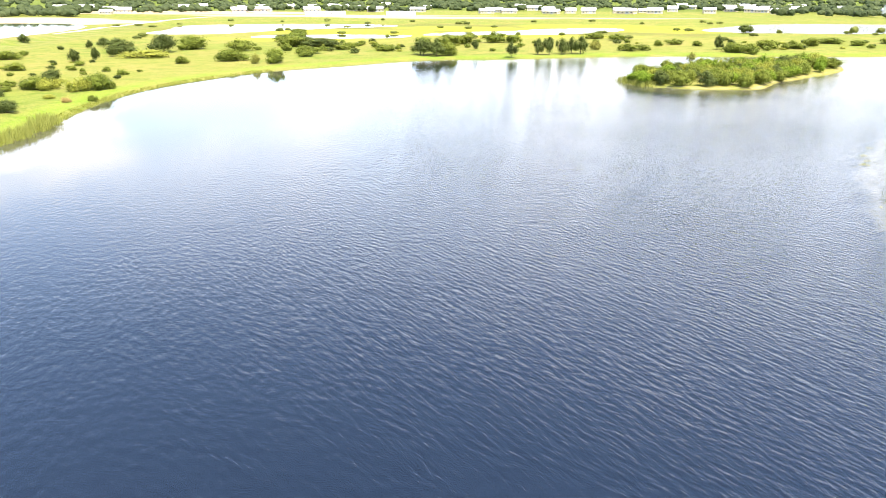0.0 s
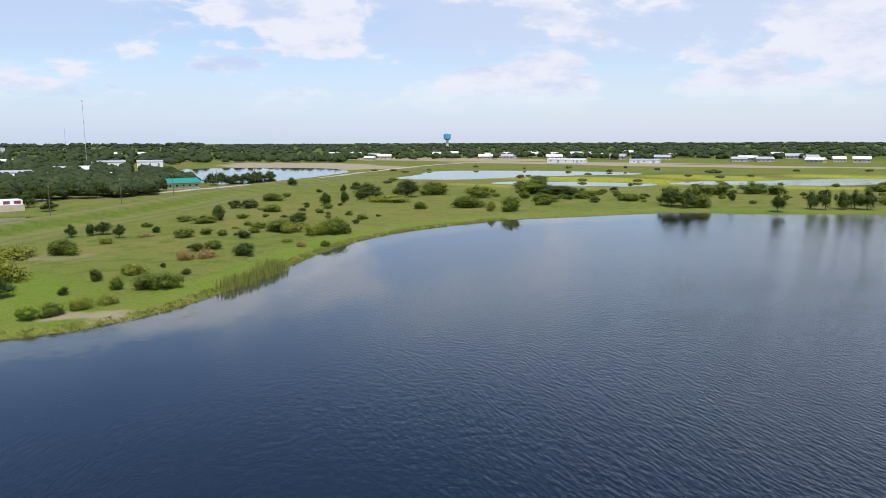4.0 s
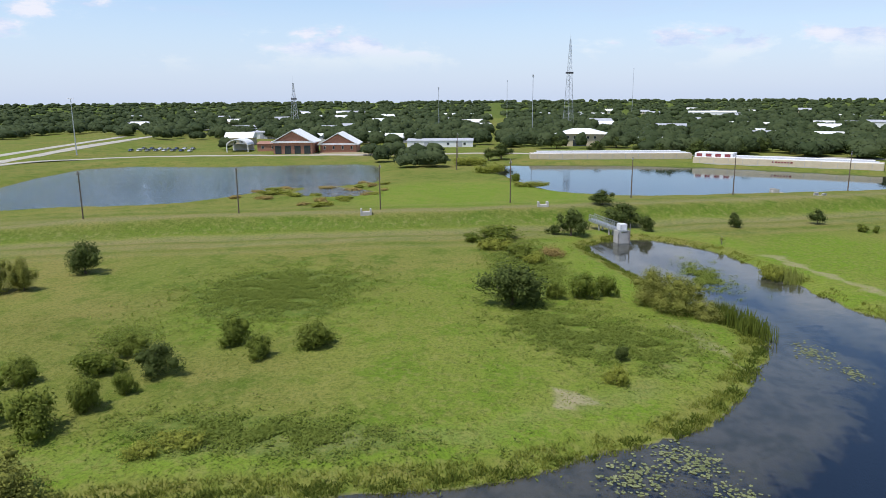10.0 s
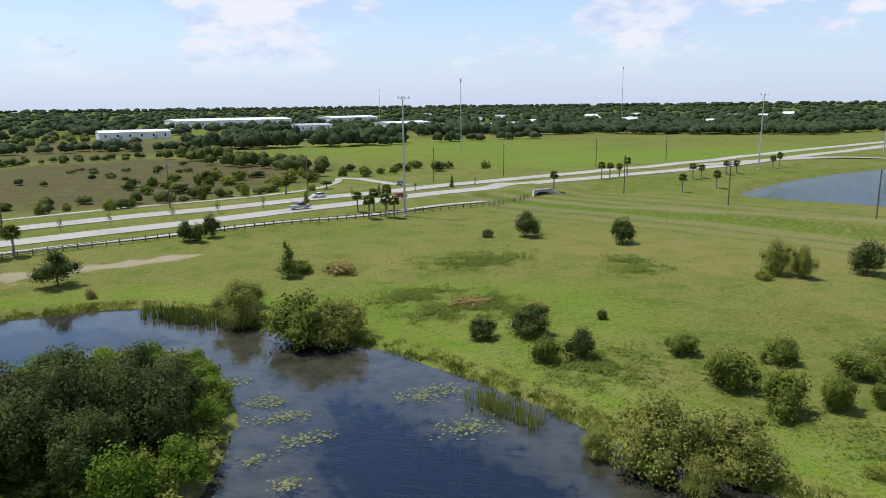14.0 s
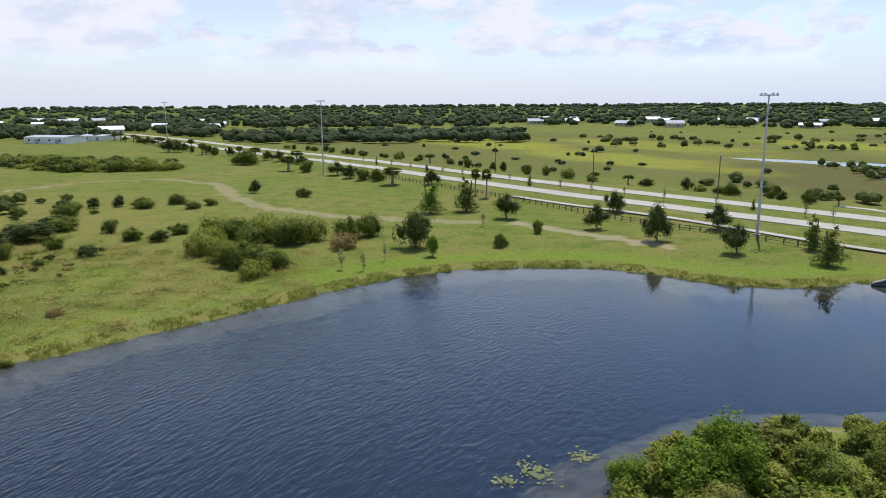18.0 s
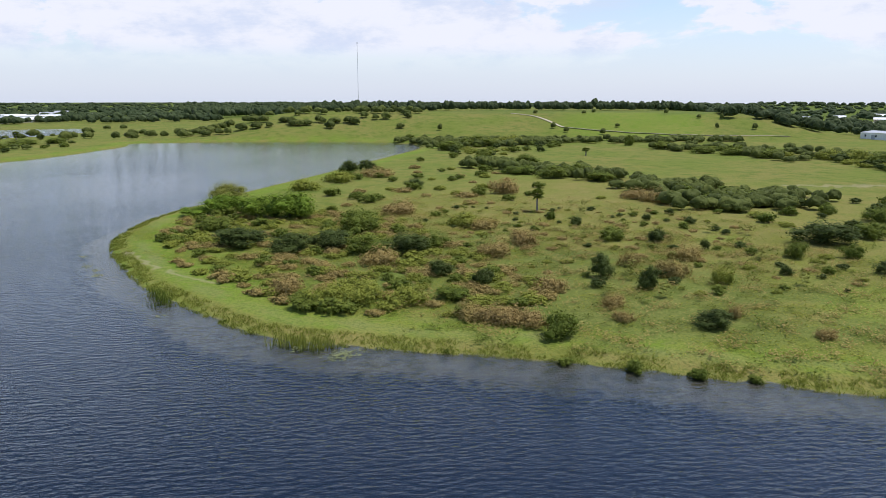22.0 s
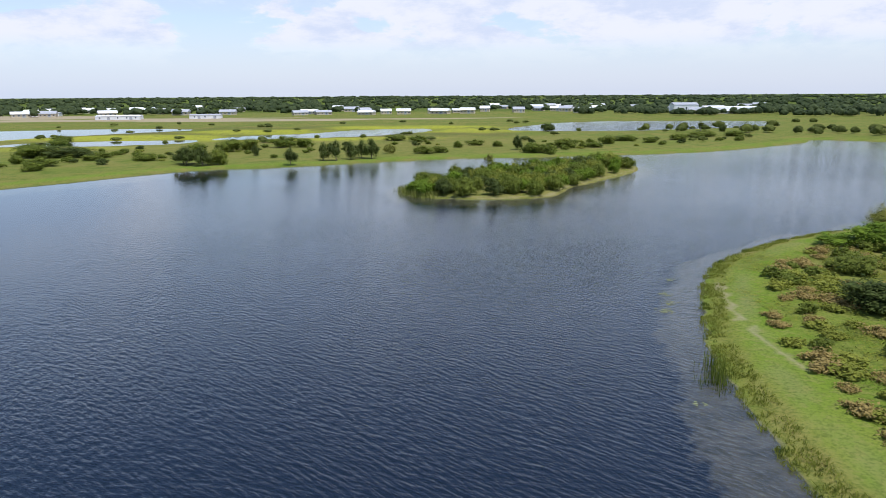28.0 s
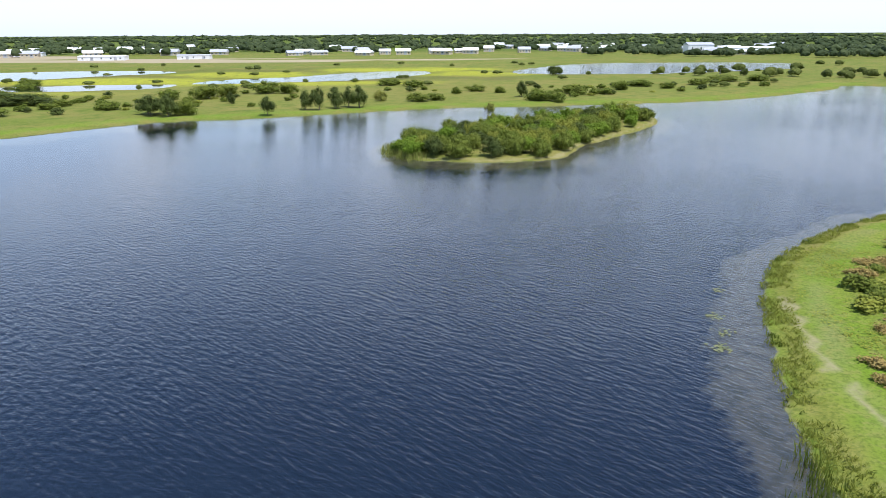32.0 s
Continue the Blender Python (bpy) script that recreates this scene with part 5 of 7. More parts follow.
for area in (MEADOW_WEST, MEADOW_NORTH, MEADOW_SHORE, GATE_SIDE, POND_SCRUB, SOUTH_MEADOW, SOUTH_SHORE, CULVERT_SIDE, SOUTHEAST_BANK, THICKET, PENINSULA_TREES, PENINSULA_EAST, PENINSULA_SCRUB, PENINSULA_DRY, FAR_BUSH, NORTH_BANK, NORTH_SCRUB, NORTHWEST_BANK):
    for key, x, y, wide, high in area:
        plant(key, x, y, wide, high)

# ---- the two islands ----
kind("grove", *(shrub("thicket_tree", "broad dark green tree in the island thicket", "tree", s, 8.0, 8.0, LEAF_DARK, 14, 11000, 0.19, 0.02, trunk=0.5, core=0.55) for s in (31, 32)))
kind("fern", *(shrub("thicket_bush", "bright yellow-green leafy shrub at the islet's edge", "bush", s, 4.0, 3.4, LEAF_LIME, 11, 3400, 0.15, 0.02, core=0.5) for s in (33, 34)))
kind("grey", shrub("thicket_bush", "grey-green half-bare shrub on the islet", "bush", 35, 4.0, 3.0, LEAF_OLIVE, 10, 2200, 0.14, 0.02, core=0.4))
SPECIES.update(grove=8.0, fern=3.4, grey=3.0)
WIDTHS.update(grove=8.0, fern=4.0, grey=4.0)
rng = random.Random(11)
for x, y, w, h in ((24, -60, 8, 7.5), (19, -59, 9, 9), (13, -60, 9.5, 10), (7, -62, 9, 9.5), (2, -63, 8.5, 8.5), (-1, -66, 7, 7), (21, -66, 9, 8), (14, -67, 9.5, 9), (7, -69, 9, 8.5), (1, -71, 8, 7.5), (26, -66, 7, 6.5), (16, -73, 8, 6.5), (9, -75, 8, 6.5), (18, -55, 6, 6), (5, -57, 7, 7)):
    plant("grove", x, y, w, h, "islet thicket")
for x, y, w, h in ((-4, -81, 4, 3), (0, -84, 4.5, 3.2), (5, -85, 4.5, 3), (11, -83, 5, 3.4), (17, -81, 5, 3.6), (23, -78, 5, 3.4), (-5, -76, 4, 3), (-5, -71, 4, 3.2), (-4, -66, 3.5, 3), (-1, -77, 5, 4), (5, -80, 5, 4), (12, -79, 5, 4.2), (28, -74, 4.5, 3), (40, -42, 5.4, 4.2), (41, -47, 5.6, 5.2), (38, -45, 5, 4.6), (42, -38, 4, 3), (3, -53, 5.6, 5.6), (-1, -56, 4.4, 4.2), (6, -50, 4.5, 3.2)):
    plant("fern", x, y, w, h, "islet thicket")
for x, y, w, h in ((36, -51, 5, 3.6), (34, -57, 5, 3.4), (31, -63, 5, 3), (36, -60, 4.5, 2.6), (37, -65, 4, 2.2), (32, -70, 4.5, 2.6), (28, -49, 4.5, 3), (31, -46, 5, 3.2), (25, -46, 4.5, 2.6), (35, -41, 5, 3), (30, -40, 4.6, 2.6), (20, -45, 4, 2.4), (14, -47, 4.4, 2.8), (10, -46, 4, 2.6), (15, -42, 4.6, 2.4), (22, -40, 4.5, 2.4), (26, -54, 4, 2.4), (29, -56, 4.6, 3)):
    plant(rng.choice(("grey", "mid", "pale", "mid")), x, y, w, h, "islet thicket")


def scatter(ring, count, seed, gap, margin=1.0):
    """Places strewn inside an outline, no two closer than the gap."""
    r, out = np.random.RandomState(seed), np.empty((0, 2))
    lo, hi = np.min(ring, 0), np.max(ring, 0)
    tries = r.uniform(lo, hi, (25 * count, 2))
    tries = tries[inside(tries[:, 0], tries[:, 1], ring)]
    tries = tries[nearest(tries[:, 0], tries[:, 1], ring, True)[0] > margin]
    for p in tries:
        if len(out) == count:
            break
        if not len(out) or np.min(np.hypot(*(out - p).T)) > gap:
            out = np.concatenate([out, [p]])
    return out.tolist()


under = [(rng.choice(("grey", "mid", "pale", "lime", "olive")), x, y, rng.uniform(2.4, 4.2), rng.uniform(1.2, 2.6)) for x, y in scatter(ISLET, 240, 4, 1.7, 0.4) if not (14 < x < 23 and -54 < y < -48)]
thicket("islet_undergrowth", under, "tangled green undergrowth covering the islet", "undergrowth")
for n, (x, y) in enumerate(scatter(ISLAND, 105, 3, 3.4, 0.9)):
    plant(rng.choice(("mid", "lime", "mid", "dark", "olive")), x, y, rng.uniform(5, 7.5), rng.uniform(3.6, 5.6), "island thicket")
for ring, keys, count, seed, gap, size in (
    ([(84, 62), (86, 95), (100, 128), (120, 145), (150, 140), (150, 100), (125, 62), (112, 40), (96, 42)], ("brown", "olive", "olive", "olive", "brown", "brown", "mid"), 330, 5, 1.9, (2.5, 5)),
    ([(112, 30), (125, 62), (150, 100), (180, 110), (200, 60), (180, 20), (140, 0)], ("brown", "olive", "sap", "brown", "mid", "dark"), 210, 6, 2.8, (1.2, 3.2)),
    ([(150, 140), (190, 175), (250, 195), (260, 140), (210, 90), (170, 100)], ("mid", "olive", "mid", "brown"), 45, 7, 6, (3, 7)),
    ([(418, 50), (380, 36), (348, 14), (344, -32), (372, -30), (400, 0), (428, 28)], ("olive", "mid", "dark", "olive"), 80, 14, 4.5, (6, 10)),
    ([(434, 116), (412, 66), (420, 62), (442, 112)], ("olive", "mid"), 16, 15, 4.0, (6, 9)),
    ([(190, 20), (210, 80), (260, 60), (250, 10), (215, -20)], ("mid", "olive", "dark"), 30, 8, 6, (2.5, 6)),
    ([(300, 195), (330, 170), (420, 195), (440, 260), (410, 320), (396, 262), (372, 246)], ("mid", "olive", "dark"), 46, 9, 7, (5, 9)),
    ([(-150, 150), (-120, 175), (-125, 215), (-190, 260), (-200, 215)], ("mid", "olive", "dark"), 22, 10, 6, (2, 5)),
    ([(-110, 300), (-40, 330), (60, 365), (60, 420), (-110, 390), (-200, 350)], ("mid", "olive", "dark", "mid"), 60, 12, 7, (3, 6)),
    ([(100, 360), (240, 420), (220, 450), (100, 420)], ("mid", "olive", "dark", "mid"), 30, 13, 7, (3, 6)),
):
    spots = []
    for x, y in scatter(ring, count, seed, gap, 0.5):
        key = rng.choice(keys)
        w = rng.uniform(*size)
        spots.append((key, x, y, w, {"brown": 0.28, "olive": 0.3, "sap": 0.9}.get(key, 0.5) * w))
    thicket("scrub", spots, "mixed green and brown scrub growing through the grass", "scrub")

# ---- reeds, grass, lily pads and the far woods ----
def stuff(name, verts, faces, material, label, category):
    ob = mesh_part(name, verts, faces, material)
    return tagged(ob, label, category, kind="stuff")


def blades(places, low, high, wide, seed, lean=0.35, per=4):
    """Upright thin blades in tufts."""
    r = np.random.RandomState(seed)
    p = np.repeat(np.array(places), per, 0)
    n = len(p)
    z = np.maximum(ground_many(p[:, 0], p[:, 1]), -0.3)
    a, h = r.uniform(0, 2 * math.pi, n), r.uniform(low, high, n)
    p = p + r.normal(0, 0.18, (n, 2))
    d = np.stack([np.cos(a), np.sin(a)], 1) * (wide * h * 0.5)[:, None]
    bend = r.normal(0, 0.5, (n, 2)) * (lean * h)[:, None]
    at = lambda q, k: np.concatenate([q, (z + k)[:, None]], 1)
    v = np.stack([at(p - d, -0.05), at(p + d, -0.05), at(p + d * 0.6 + bend * 0.5, h * 0.65), at(p + bend, h)], 1).reshape(-1, 3)
    b = np.arange(n)[:, None] * 4
    return v, np.concatenate([b + (0, 1, 2), b + (0, 2, 3)])


def mats(places, low, high, size, seed, per=3, spread=0.1, tilt=0.25):
    """Low tufts of small leaves that face mostly up."""
    r = np.random.RandomState(seed)
    p = np.repeat(np.array(places), per, 0)
    n = len(p)
    z = np.maximum(ground_many(p[:, 0], p[:, 1]), -0.05)
    c = np.concatenate([p + r.normal(0, spread, (n, 2)), (z + r.uniform(low, high, n))[:, None]], 1)
    out = r.normal(size=(n, 3)) * tilt + (0, 0, 1)
    out /= np.linalg.norm(out, axis=1, keepdims=True)
    side = np.cross(out, r.normal(size=(n, 3)))
    side /= np.linalg.norm(side, axis=1, keepdims=True)
    up = np.cross(side, out)
    s = size * r.uniform(0.5, 1.4, (n, 1))
    return leaf_quads(c, side * s * 0.4, up * s * 1.1, 0 * s)


def along_shore(a, b, count, inner, outer, seed, ring="lake"):
    """Places strewn along the shore between two of its corners; inner and outer: how far on land and in the water."""
    r, line = random.Random(seed), RINGS[ring][a * 3 : b * 3]
    seg = [(p, q) for p, q in zip(line, line[1:])]
    lens = [math.hypot(q[0] - p[0], q[1] - p[1]) for p, q in seg]
    out = []
    for p, q in r.choices(seg, lens, k=count):
        t, off = r.random(), r.uniform(-outer, inner)
        d = math.hypot(q[0] - p[0], q[1] - p[1]) or 1
        # the lake lies on the left hand, going round it
        out.append((p[0] + (q[0] - p[0]) * t + (q[1] - p[1]) / d * off, p[1] + (q[1] - p[1]) * t - (q[0] - p[0]) / d * off))
    return out


def near_line(line, wide, count, seed):
    r, out = random.Random(seed), []
    seg = list(zip(line, line[1:]))
    lens = [math.hypot(q[0] - p[0], q[1] - p[1]) for p, q in seg]
    for p, q in r.choices(seg, lens, k=count):
        t = r.random()
        out.append((p[0] + (q[0] - p[0]) * t + r.gauss(0, wide), p[1] + (q[1] - p[1]) * t + r.gauss(0, wide)))
    return out


for line, wide, count, high, material, label in (
    ([(-90, 98), (-92, 108), (-97, 122)], 1.2, 520, 2.4, LEAF_REED, "tall pale green reeds standing along the shore"),
    ([(-100, 25), (-90, 28.5)], 0.9, 300, 2.6, LEAF_MID, "dark green cattails at the tip of the bank"),
    ([(-126, 41), (-119, 42)], 0.9, 160, 1.8, LEAF_REED, "yellowish reeds by the channel"),
    ([(-12, -97), (-6, -102), (0, -109)], 0.9, 260, 2.0, LEAF_MID, "green cattails in the shallow water"),
    ([(-30, -62), (-31, -58), (-33, -54)], 0.8, 150, 1.7, LEAF_OLIVE, "sparse thin rushes in the shallow water"),
    ([(118, -230), (150, -280), (188, -300)], 1.6, 420, 2.4, LEAF_OLIVE, "olive cattails edging the marsh pond"),
    ([(74, 60), (77, 54)], 0.6, 130, 1.6, LEAF_OLIVE, "thin rushes in the shallows"),
    ([(76, 86), (78, 92)], 0.7, 90, 1.4, LEAF_MID, "green rushes at the water's edge"),
    ([(42, 236), (44, 224), (50, 218)], 1.4, 300, 2.0, LEAF_REED, "dry reeds along the island's edge"),
):
    v, f = blades(near_line(line, wide, count, int(count + high * 10)), high * 0.6, high * 1.1, 0.05, int(count), 0.2, 4)
    stuff("reed_bed", v, f, material, label, "reeds")

def ragged(spots, size, keep):
    """Only the places where a slow uneven pattern is high."""
    p = np.array(spots)
    w = wave(p[:, 0], p[:, 1], size, 31) + 0.6 * wave(p[:, 0], p[:, 1], size * 0.3, 32)
    return p[w > keep].tolist()


fringe = ragged(along_shore(8, 24, 4500, 2.6, 0.5, 1) + along_shore(23, 47, 9000, 2.6, 0.4, 2) + along_shore(48, 68, 8500, 2.8, 0.4, 3), 9, -0.35)
v, f = blades(fringe, 0.12, 0.42, 0.3, 21, 1.3, 5)
stuff("shore_grass", v, f, foliage("fringe_blades", (0.17, 0.2, 0.026), (0.33, 0.34, 0.07), (0.23, 0.26, 0.045), 0.7, 0.5), "rank yellow-green grass fringing the lake shore", "grass")
v, f = blades(ragged(along_shore(23, 47, 6500, 1.3, 0.2, 5), 6, 0.1) + ragged(along_shore(49, 68, 5500, 0.9, 0.3, 6), 5, 0.95), 0.15, 0.5, 0.3, 22, 1.0, 5)
stuff("shore_weeds", v, f, foliage("bank_weeds", (0.085, 0.12, 0.018), (0.18, 0.22, 0.036), (0.15, 0.18, 0.035), 0.7, 0.5), "dark green weeds crowding the bank edge", "weeds")
# knee-high weeds that grow in patches
WEED = foliage("weed_blades", (0.16, 0.21, 0.04), (0.28, 0.33, 0.065), (0.22, 0.27, 0.052), 0.85, 0.5)
r = np.random.RandomState(41)
weeds = []
for cx, cy, rx, ry, much in WEED_PATCHES:
    n = int(rx * ry * much * 60)
    a, q = r.uniform(0, 2 * math.pi, n), np.abs(r.normal(0, 0.55, n))
    weeds += np.stack([cx + rx * q * np.cos(a), cy + ry * q * np.sin(a)], 1).tolist()
v, f = mats(ragged(weeds, 7, -0.3), 0.03, 0.34, 0.17, 24, 5, 0.3, 0.55)
stuff("weed_patch", v, f, WEED, "patches of darker knee-high weeds in the meadow", "weeds")


def strewn(boxes, seed):
    """Places on dry land in ellipses: x, y, half width, half depth, count."""
    rng, out = np.random.RandomState(seed), []
    for cx, cy, rx, ry, n in boxes:
        a, q = rng.uniform(0, 2 * math.pi, n), np.sqrt(rng.uniform(0, 1, n))
        out.append(np.stack([cx + rx * q * np.cos(a), cy + ry * q * np.sin(a)], 1))
    out = np.concatenate(out)
    return out[shore_distance(out[:, 0], out[:, 1]) > 2].tolist()


# grass that stands in tufts over the meadows nearest the water
v, f = mats(strewn([(-78, -20, 36, 50, 11000), (-55, -80, 34, 34, 5000), (-118, 62, 36, 32, 5000), (10, -128, 50, 12, 2500)], 51), 0.0, 0.05, 0.11, 52, 4, 0.6, 0.15)
stuff("meadow_grass", v, f, foliage("meadow_blades", (0.125, 0.155, 0.024), (0.22, 0.235, 0.05), (0.17, 0.195, 0.04), 0.85, 0.35), "uneven tufts of meadow grass", "grass")
# low growth between the bushes of the peninsula
low = strewn([(128, 50, 42, 85, 9000), (165, 70, 40, 70, 5000), (110, 110, 18, 35, 2500)], 53)
v, f = mats(ragged(low, 16, 0.0), 0.0, 0.3, 0.14, 54, 12, 0.7)
stuff("low_scrub", v, f, foliage("briar_leaves", (0.15, 0.17, 0.022), (0.29, 0.3, 0.045), (0.23, 0.24, 0.04), 0.8), "tangled olive-green low scrub and briars", "scrub")
v, f = mats(ragged(strewn([(130, 40, 40, 80, 9000), (170, 70, 40, 60, 3000)], 55), 11, 0.25), 0.0, 0.7, 0.17, 56, 14, 0.6, 0.35)
stuff("low_scrub", v, f, LEAF_BROWN, "dry brown dog fennel standing in drifts", "scrub")
v, f = mats(ragged(strewn([(126, 50, 40, 85, 7000), (165, 60, 40, 70, 3000)], 57), 13, 0.25), 0.0, 0.6, 0.17, 58, 14, 0.6, 0.35)
stuff("low_scrub", v, f, LEAF_MID, "leafy green thicket between the bushes", "scrub")

PAD = foliage("lily_pads", (0.12, 0.15, 0.05), (0.34, 0.36, 0.17), (0.24, 0.26, 0.11), 0.3)


def lily_bed(cx, cy, rx, ry, count, seed):
    r = np.random.RandomState(seed)
    verts, faces = [], []
    for a, b in r.normal(0, 0.75, (int(count * 1.6), 2)):
        x, y, s = cx + a * rx, cy + b * ry, r.uniform(0.08, 0.19)
        base, t0, dz = len(verts), r.uniform(0, 6.3), r.uniform(0.01, 0.05)
        verts.append((x, y, dz))
        for k in range(8):
            t = t0 + 0.25 + k / 7 * (2 * math.pi - 0.5)
            verts.append((x + s * math.cos(t), y + s * math.sin(t), dz + r.uniform(-0.005, 0.05)))
        faces += [(base, base + 1 + k, base + 2 + k) for k in range(7)]
    stuff("lily_pads", verts, faces, PAD, "floating yellow-green lily pads in the shallows", "lily pads")


for n, (cx, cy, rx, ry, count) in enumerate(((-60, 1.5, 1.8, 2.4, 130), (-57, 13, 2.2, 2.0, 170), (-54, 8, 2, 2, 120), (-86, 33, 3, 1.4, 90), (-79, 35, 1.6, 0.8, 40), (-52, 16, 1.6, 1.6, 40), (-8, -77, 1.2, 1, 30), (-10, -70, 1.7, 1.2, 60), (-11, -65.5, 2, 1, 70), (-12, -60, 1.6, 0.8, 50), (-7, -58, 1, 0.8, 30), (-9, -53, 1.2, 0.8, 36), (-26, -65, 2.6, 1.4, 110), (-26.5, -56, 2.2, 1.4, 80), (48.5, -38, 0.8, 0.8, 34), (48, -33, 1.4, 0.9, 70), (48, -30, 0.8, 0.7, 30), (76.5, 51, 1.6, 1.1, 80), (75, 57, 0.9, 0.7, 36), (86, 127, 0.8, 0.6, 14), (82, 119, 0.8, 0.6, 16), (81.5, 115, 0.8, 0.7, 18), (79.5, 111, 0.8, 0.8, 24), (72.5, 82, 0.6, 0.5, 6), (-90, 60, 3, 1.5, 50), (-84, 66, 2, 3, 40), (-80, 80, 1.5, 2, 20))):
    lily_bed(cx, cy, rx, ry, count, 60 + n)


def woods(name, spots, seed, label, material=None):
    """The nearer trees have finer leaves than the far ones."""
    far = np.hypot(spots[:, 0], spots[:, 1])
    for n, (lo, hi, leaves) in enumerate(((0, 620, 170), (620, 1000, 50), (1000, 9000, 8))):
        crowns(name, spots[(far >= lo) & (far < hi)], seed + n, label, material, leaves)


def crowns(name, s, seed, label, material, leaves):
    """Far trees: a lumpy dome of several heads, rough with leaf clumps; s: x, y, width, height."""
    r, n = np.random.RandomState(seed), len(s)
    if not n:
        return None
    ground = ground_many(s[:, 0], s[:, 1])
    rings, segs = 5, 10
    th, ph = np.meshgrid(2 * math.pi * np.arange(segs) / segs, np.array([0.12, 0.5, 0.95, 1.4, 1.9, 2.3]))
    unit = np.stack([np.sin(ph) * np.cos(th), np.sin(ph) * np.sin(th), np.cos(ph)], 2).reshape(-1, 3)
    half = np.stack([s[:, 2] * 0.47, s[:, 2] * 0.47, s[:, 3] * 0.52], 1)[:, None]
    mid = np.concatenate([s[:, :2], (ground + s[:, 3] * 0.5)[:, None]], 1)[:, None]
    turn = r.uniform(0, 6.3, (n, 1))
    lumps = 0.86 + 0.14 * np.sin(3 * np.arctan2(unit[:, 1], unit[:, 0])[None] + turn + 4 * unit[None, :, 2]) + r.uniform(-0.13, 0.1, (n, len(unit)))
    dome = (mid + unit[None] * lumps[..., None] * half).reshape(-1, 3)
    quad = np.array([(j * segs + i, (j + 1) * segs + i, (j + 1) * segs + (i + 1) % segs, j * segs + (i + 1) % segs) for j in range(rings) for i in range(segs)])
    tri = np.concatenate([quad[:, :3], quad[:, [0, 2, 3]], [(0, i, i + 1) for i in range(1, segs - 1)]])
    f0 = (tri[None] + (np.arange(n) * len(unit))[:, None, None]).reshape(-1, 3)
    d = r.normal(size=(n, leaves, 3))
    d /= np.linalg.norm(d, axis=2, keepdims=True)
    d[..., 2] = np.abs(d[..., 2]) * 1.2 - 0.35
    k = 0.86 + 0.14 * np.sin(3 * np.arctan2(d[..., 1], d[..., 0]) + turn + 4 * d[..., 2]) + r.uniform(-0.02, 0.14, (n, leaves))
    c = (mid + d * k[..., None] * half).reshape(-1, 3)
    out = d.reshape(-1, 3) + r.normal(size=c.shape) * 0.35 + (0, 0, 0.3)
    out /= np.linalg.norm(out, axis=1, keepdims=True)
    side = np.cross(out, r.normal(size=c.shape))
    side /= np.linalg.norm(side, axis=1, keepdims=True) + 1e-9
    size = (s[:, 2][:, None] * r.uniform(0.5, 1.2, (n, leaves)) * 1.0 / math.sqrt(leaves + 30)).reshape(-1, 1)
    q, f1 = leaf_quads(c, side * size * 0.7, np.cross(side, out) * size, out * -0.25 * size)
    me = bpy.data.meshes.new(name)
    triangles(me, np.concatenate([dome, q]), np.concatenate([f0, f1 + len(dome)]))
    shade = r.uniform(0, 1, n) ** 1.4
    tone = np.concatenate([np.repeat(shade, len(unit)), np.repeat(shade, leaves * 4)])
    me.attributes.new("tone", "FLOAT", "POINT").data.foreach_set("value", tone.astype(np.float32))
    me.polygons.foreach_set("use_smooth", np.arange(len(me.polygons)) < len(f0))
    me.materials.append(material or LEAF_FAR_HAZED)
    return tagged(new(name, me), label, "woods", kind="stuff")


def sector(b0, b1, d0, d1, count, seed, size=(7, 13), tall=(6, 10), power=1.0):
    """Tree places in a sector round the lake: bearings in degrees to the left of +y, distances in metres."""
    r = np.random.RandomState(seed)
    b = np.radians(r.uniform(b0, b1, count))
    d = d0 * (d1 / d0) ** (r.uniform(0, 1, count) ** power)
    x, y = -np.sin(b) * d, np.cos(b) * d
    w = r.uniform(*size, count) * (1 + d / 2600)
    return np.stack([x, y, w, r.uniform(*tall, count)], 1)


def clear_of(spots, boxes):
    keep = np.ones(len(spots), bool)
    for x, y, rr in boxes:
        keep &= np.hypot(spots[:, 0] - x, spots[:, 1] - y) > rr
    keep &= ground_many(spots[:, 0], spots[:, 1]) > 0.2
    for line in (ROAD_NEAR, ROAD_FAR):
        keep &= nearest(spots[:, 0], spots[:, 1], line, False)[0] > 16
    return spots[keep]


OPEN = [(-450, 24, 24), (-380, 185, 20), (-374, -133, 22), (-385, -113, 24), (-385, -170, 18), (-345, 294, 24), (-560, 560, 130), (-470, 640, 90), (-4, -685, 40), (-183, -770, 32), (-297, -782, 44), (-420, -150, 30), (-440, -230, 60), (-400, -60, 30)]
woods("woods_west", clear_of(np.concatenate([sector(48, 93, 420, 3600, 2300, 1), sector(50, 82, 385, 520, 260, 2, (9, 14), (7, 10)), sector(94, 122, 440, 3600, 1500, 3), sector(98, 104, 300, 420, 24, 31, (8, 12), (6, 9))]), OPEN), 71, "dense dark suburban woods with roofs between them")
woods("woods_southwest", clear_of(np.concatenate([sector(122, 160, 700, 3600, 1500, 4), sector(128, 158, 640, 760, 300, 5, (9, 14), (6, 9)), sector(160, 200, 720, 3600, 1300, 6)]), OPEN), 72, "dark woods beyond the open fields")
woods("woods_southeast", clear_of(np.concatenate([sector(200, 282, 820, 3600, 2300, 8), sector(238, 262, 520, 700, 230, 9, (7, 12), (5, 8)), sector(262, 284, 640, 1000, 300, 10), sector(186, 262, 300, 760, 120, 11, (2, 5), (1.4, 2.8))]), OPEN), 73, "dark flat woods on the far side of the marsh")
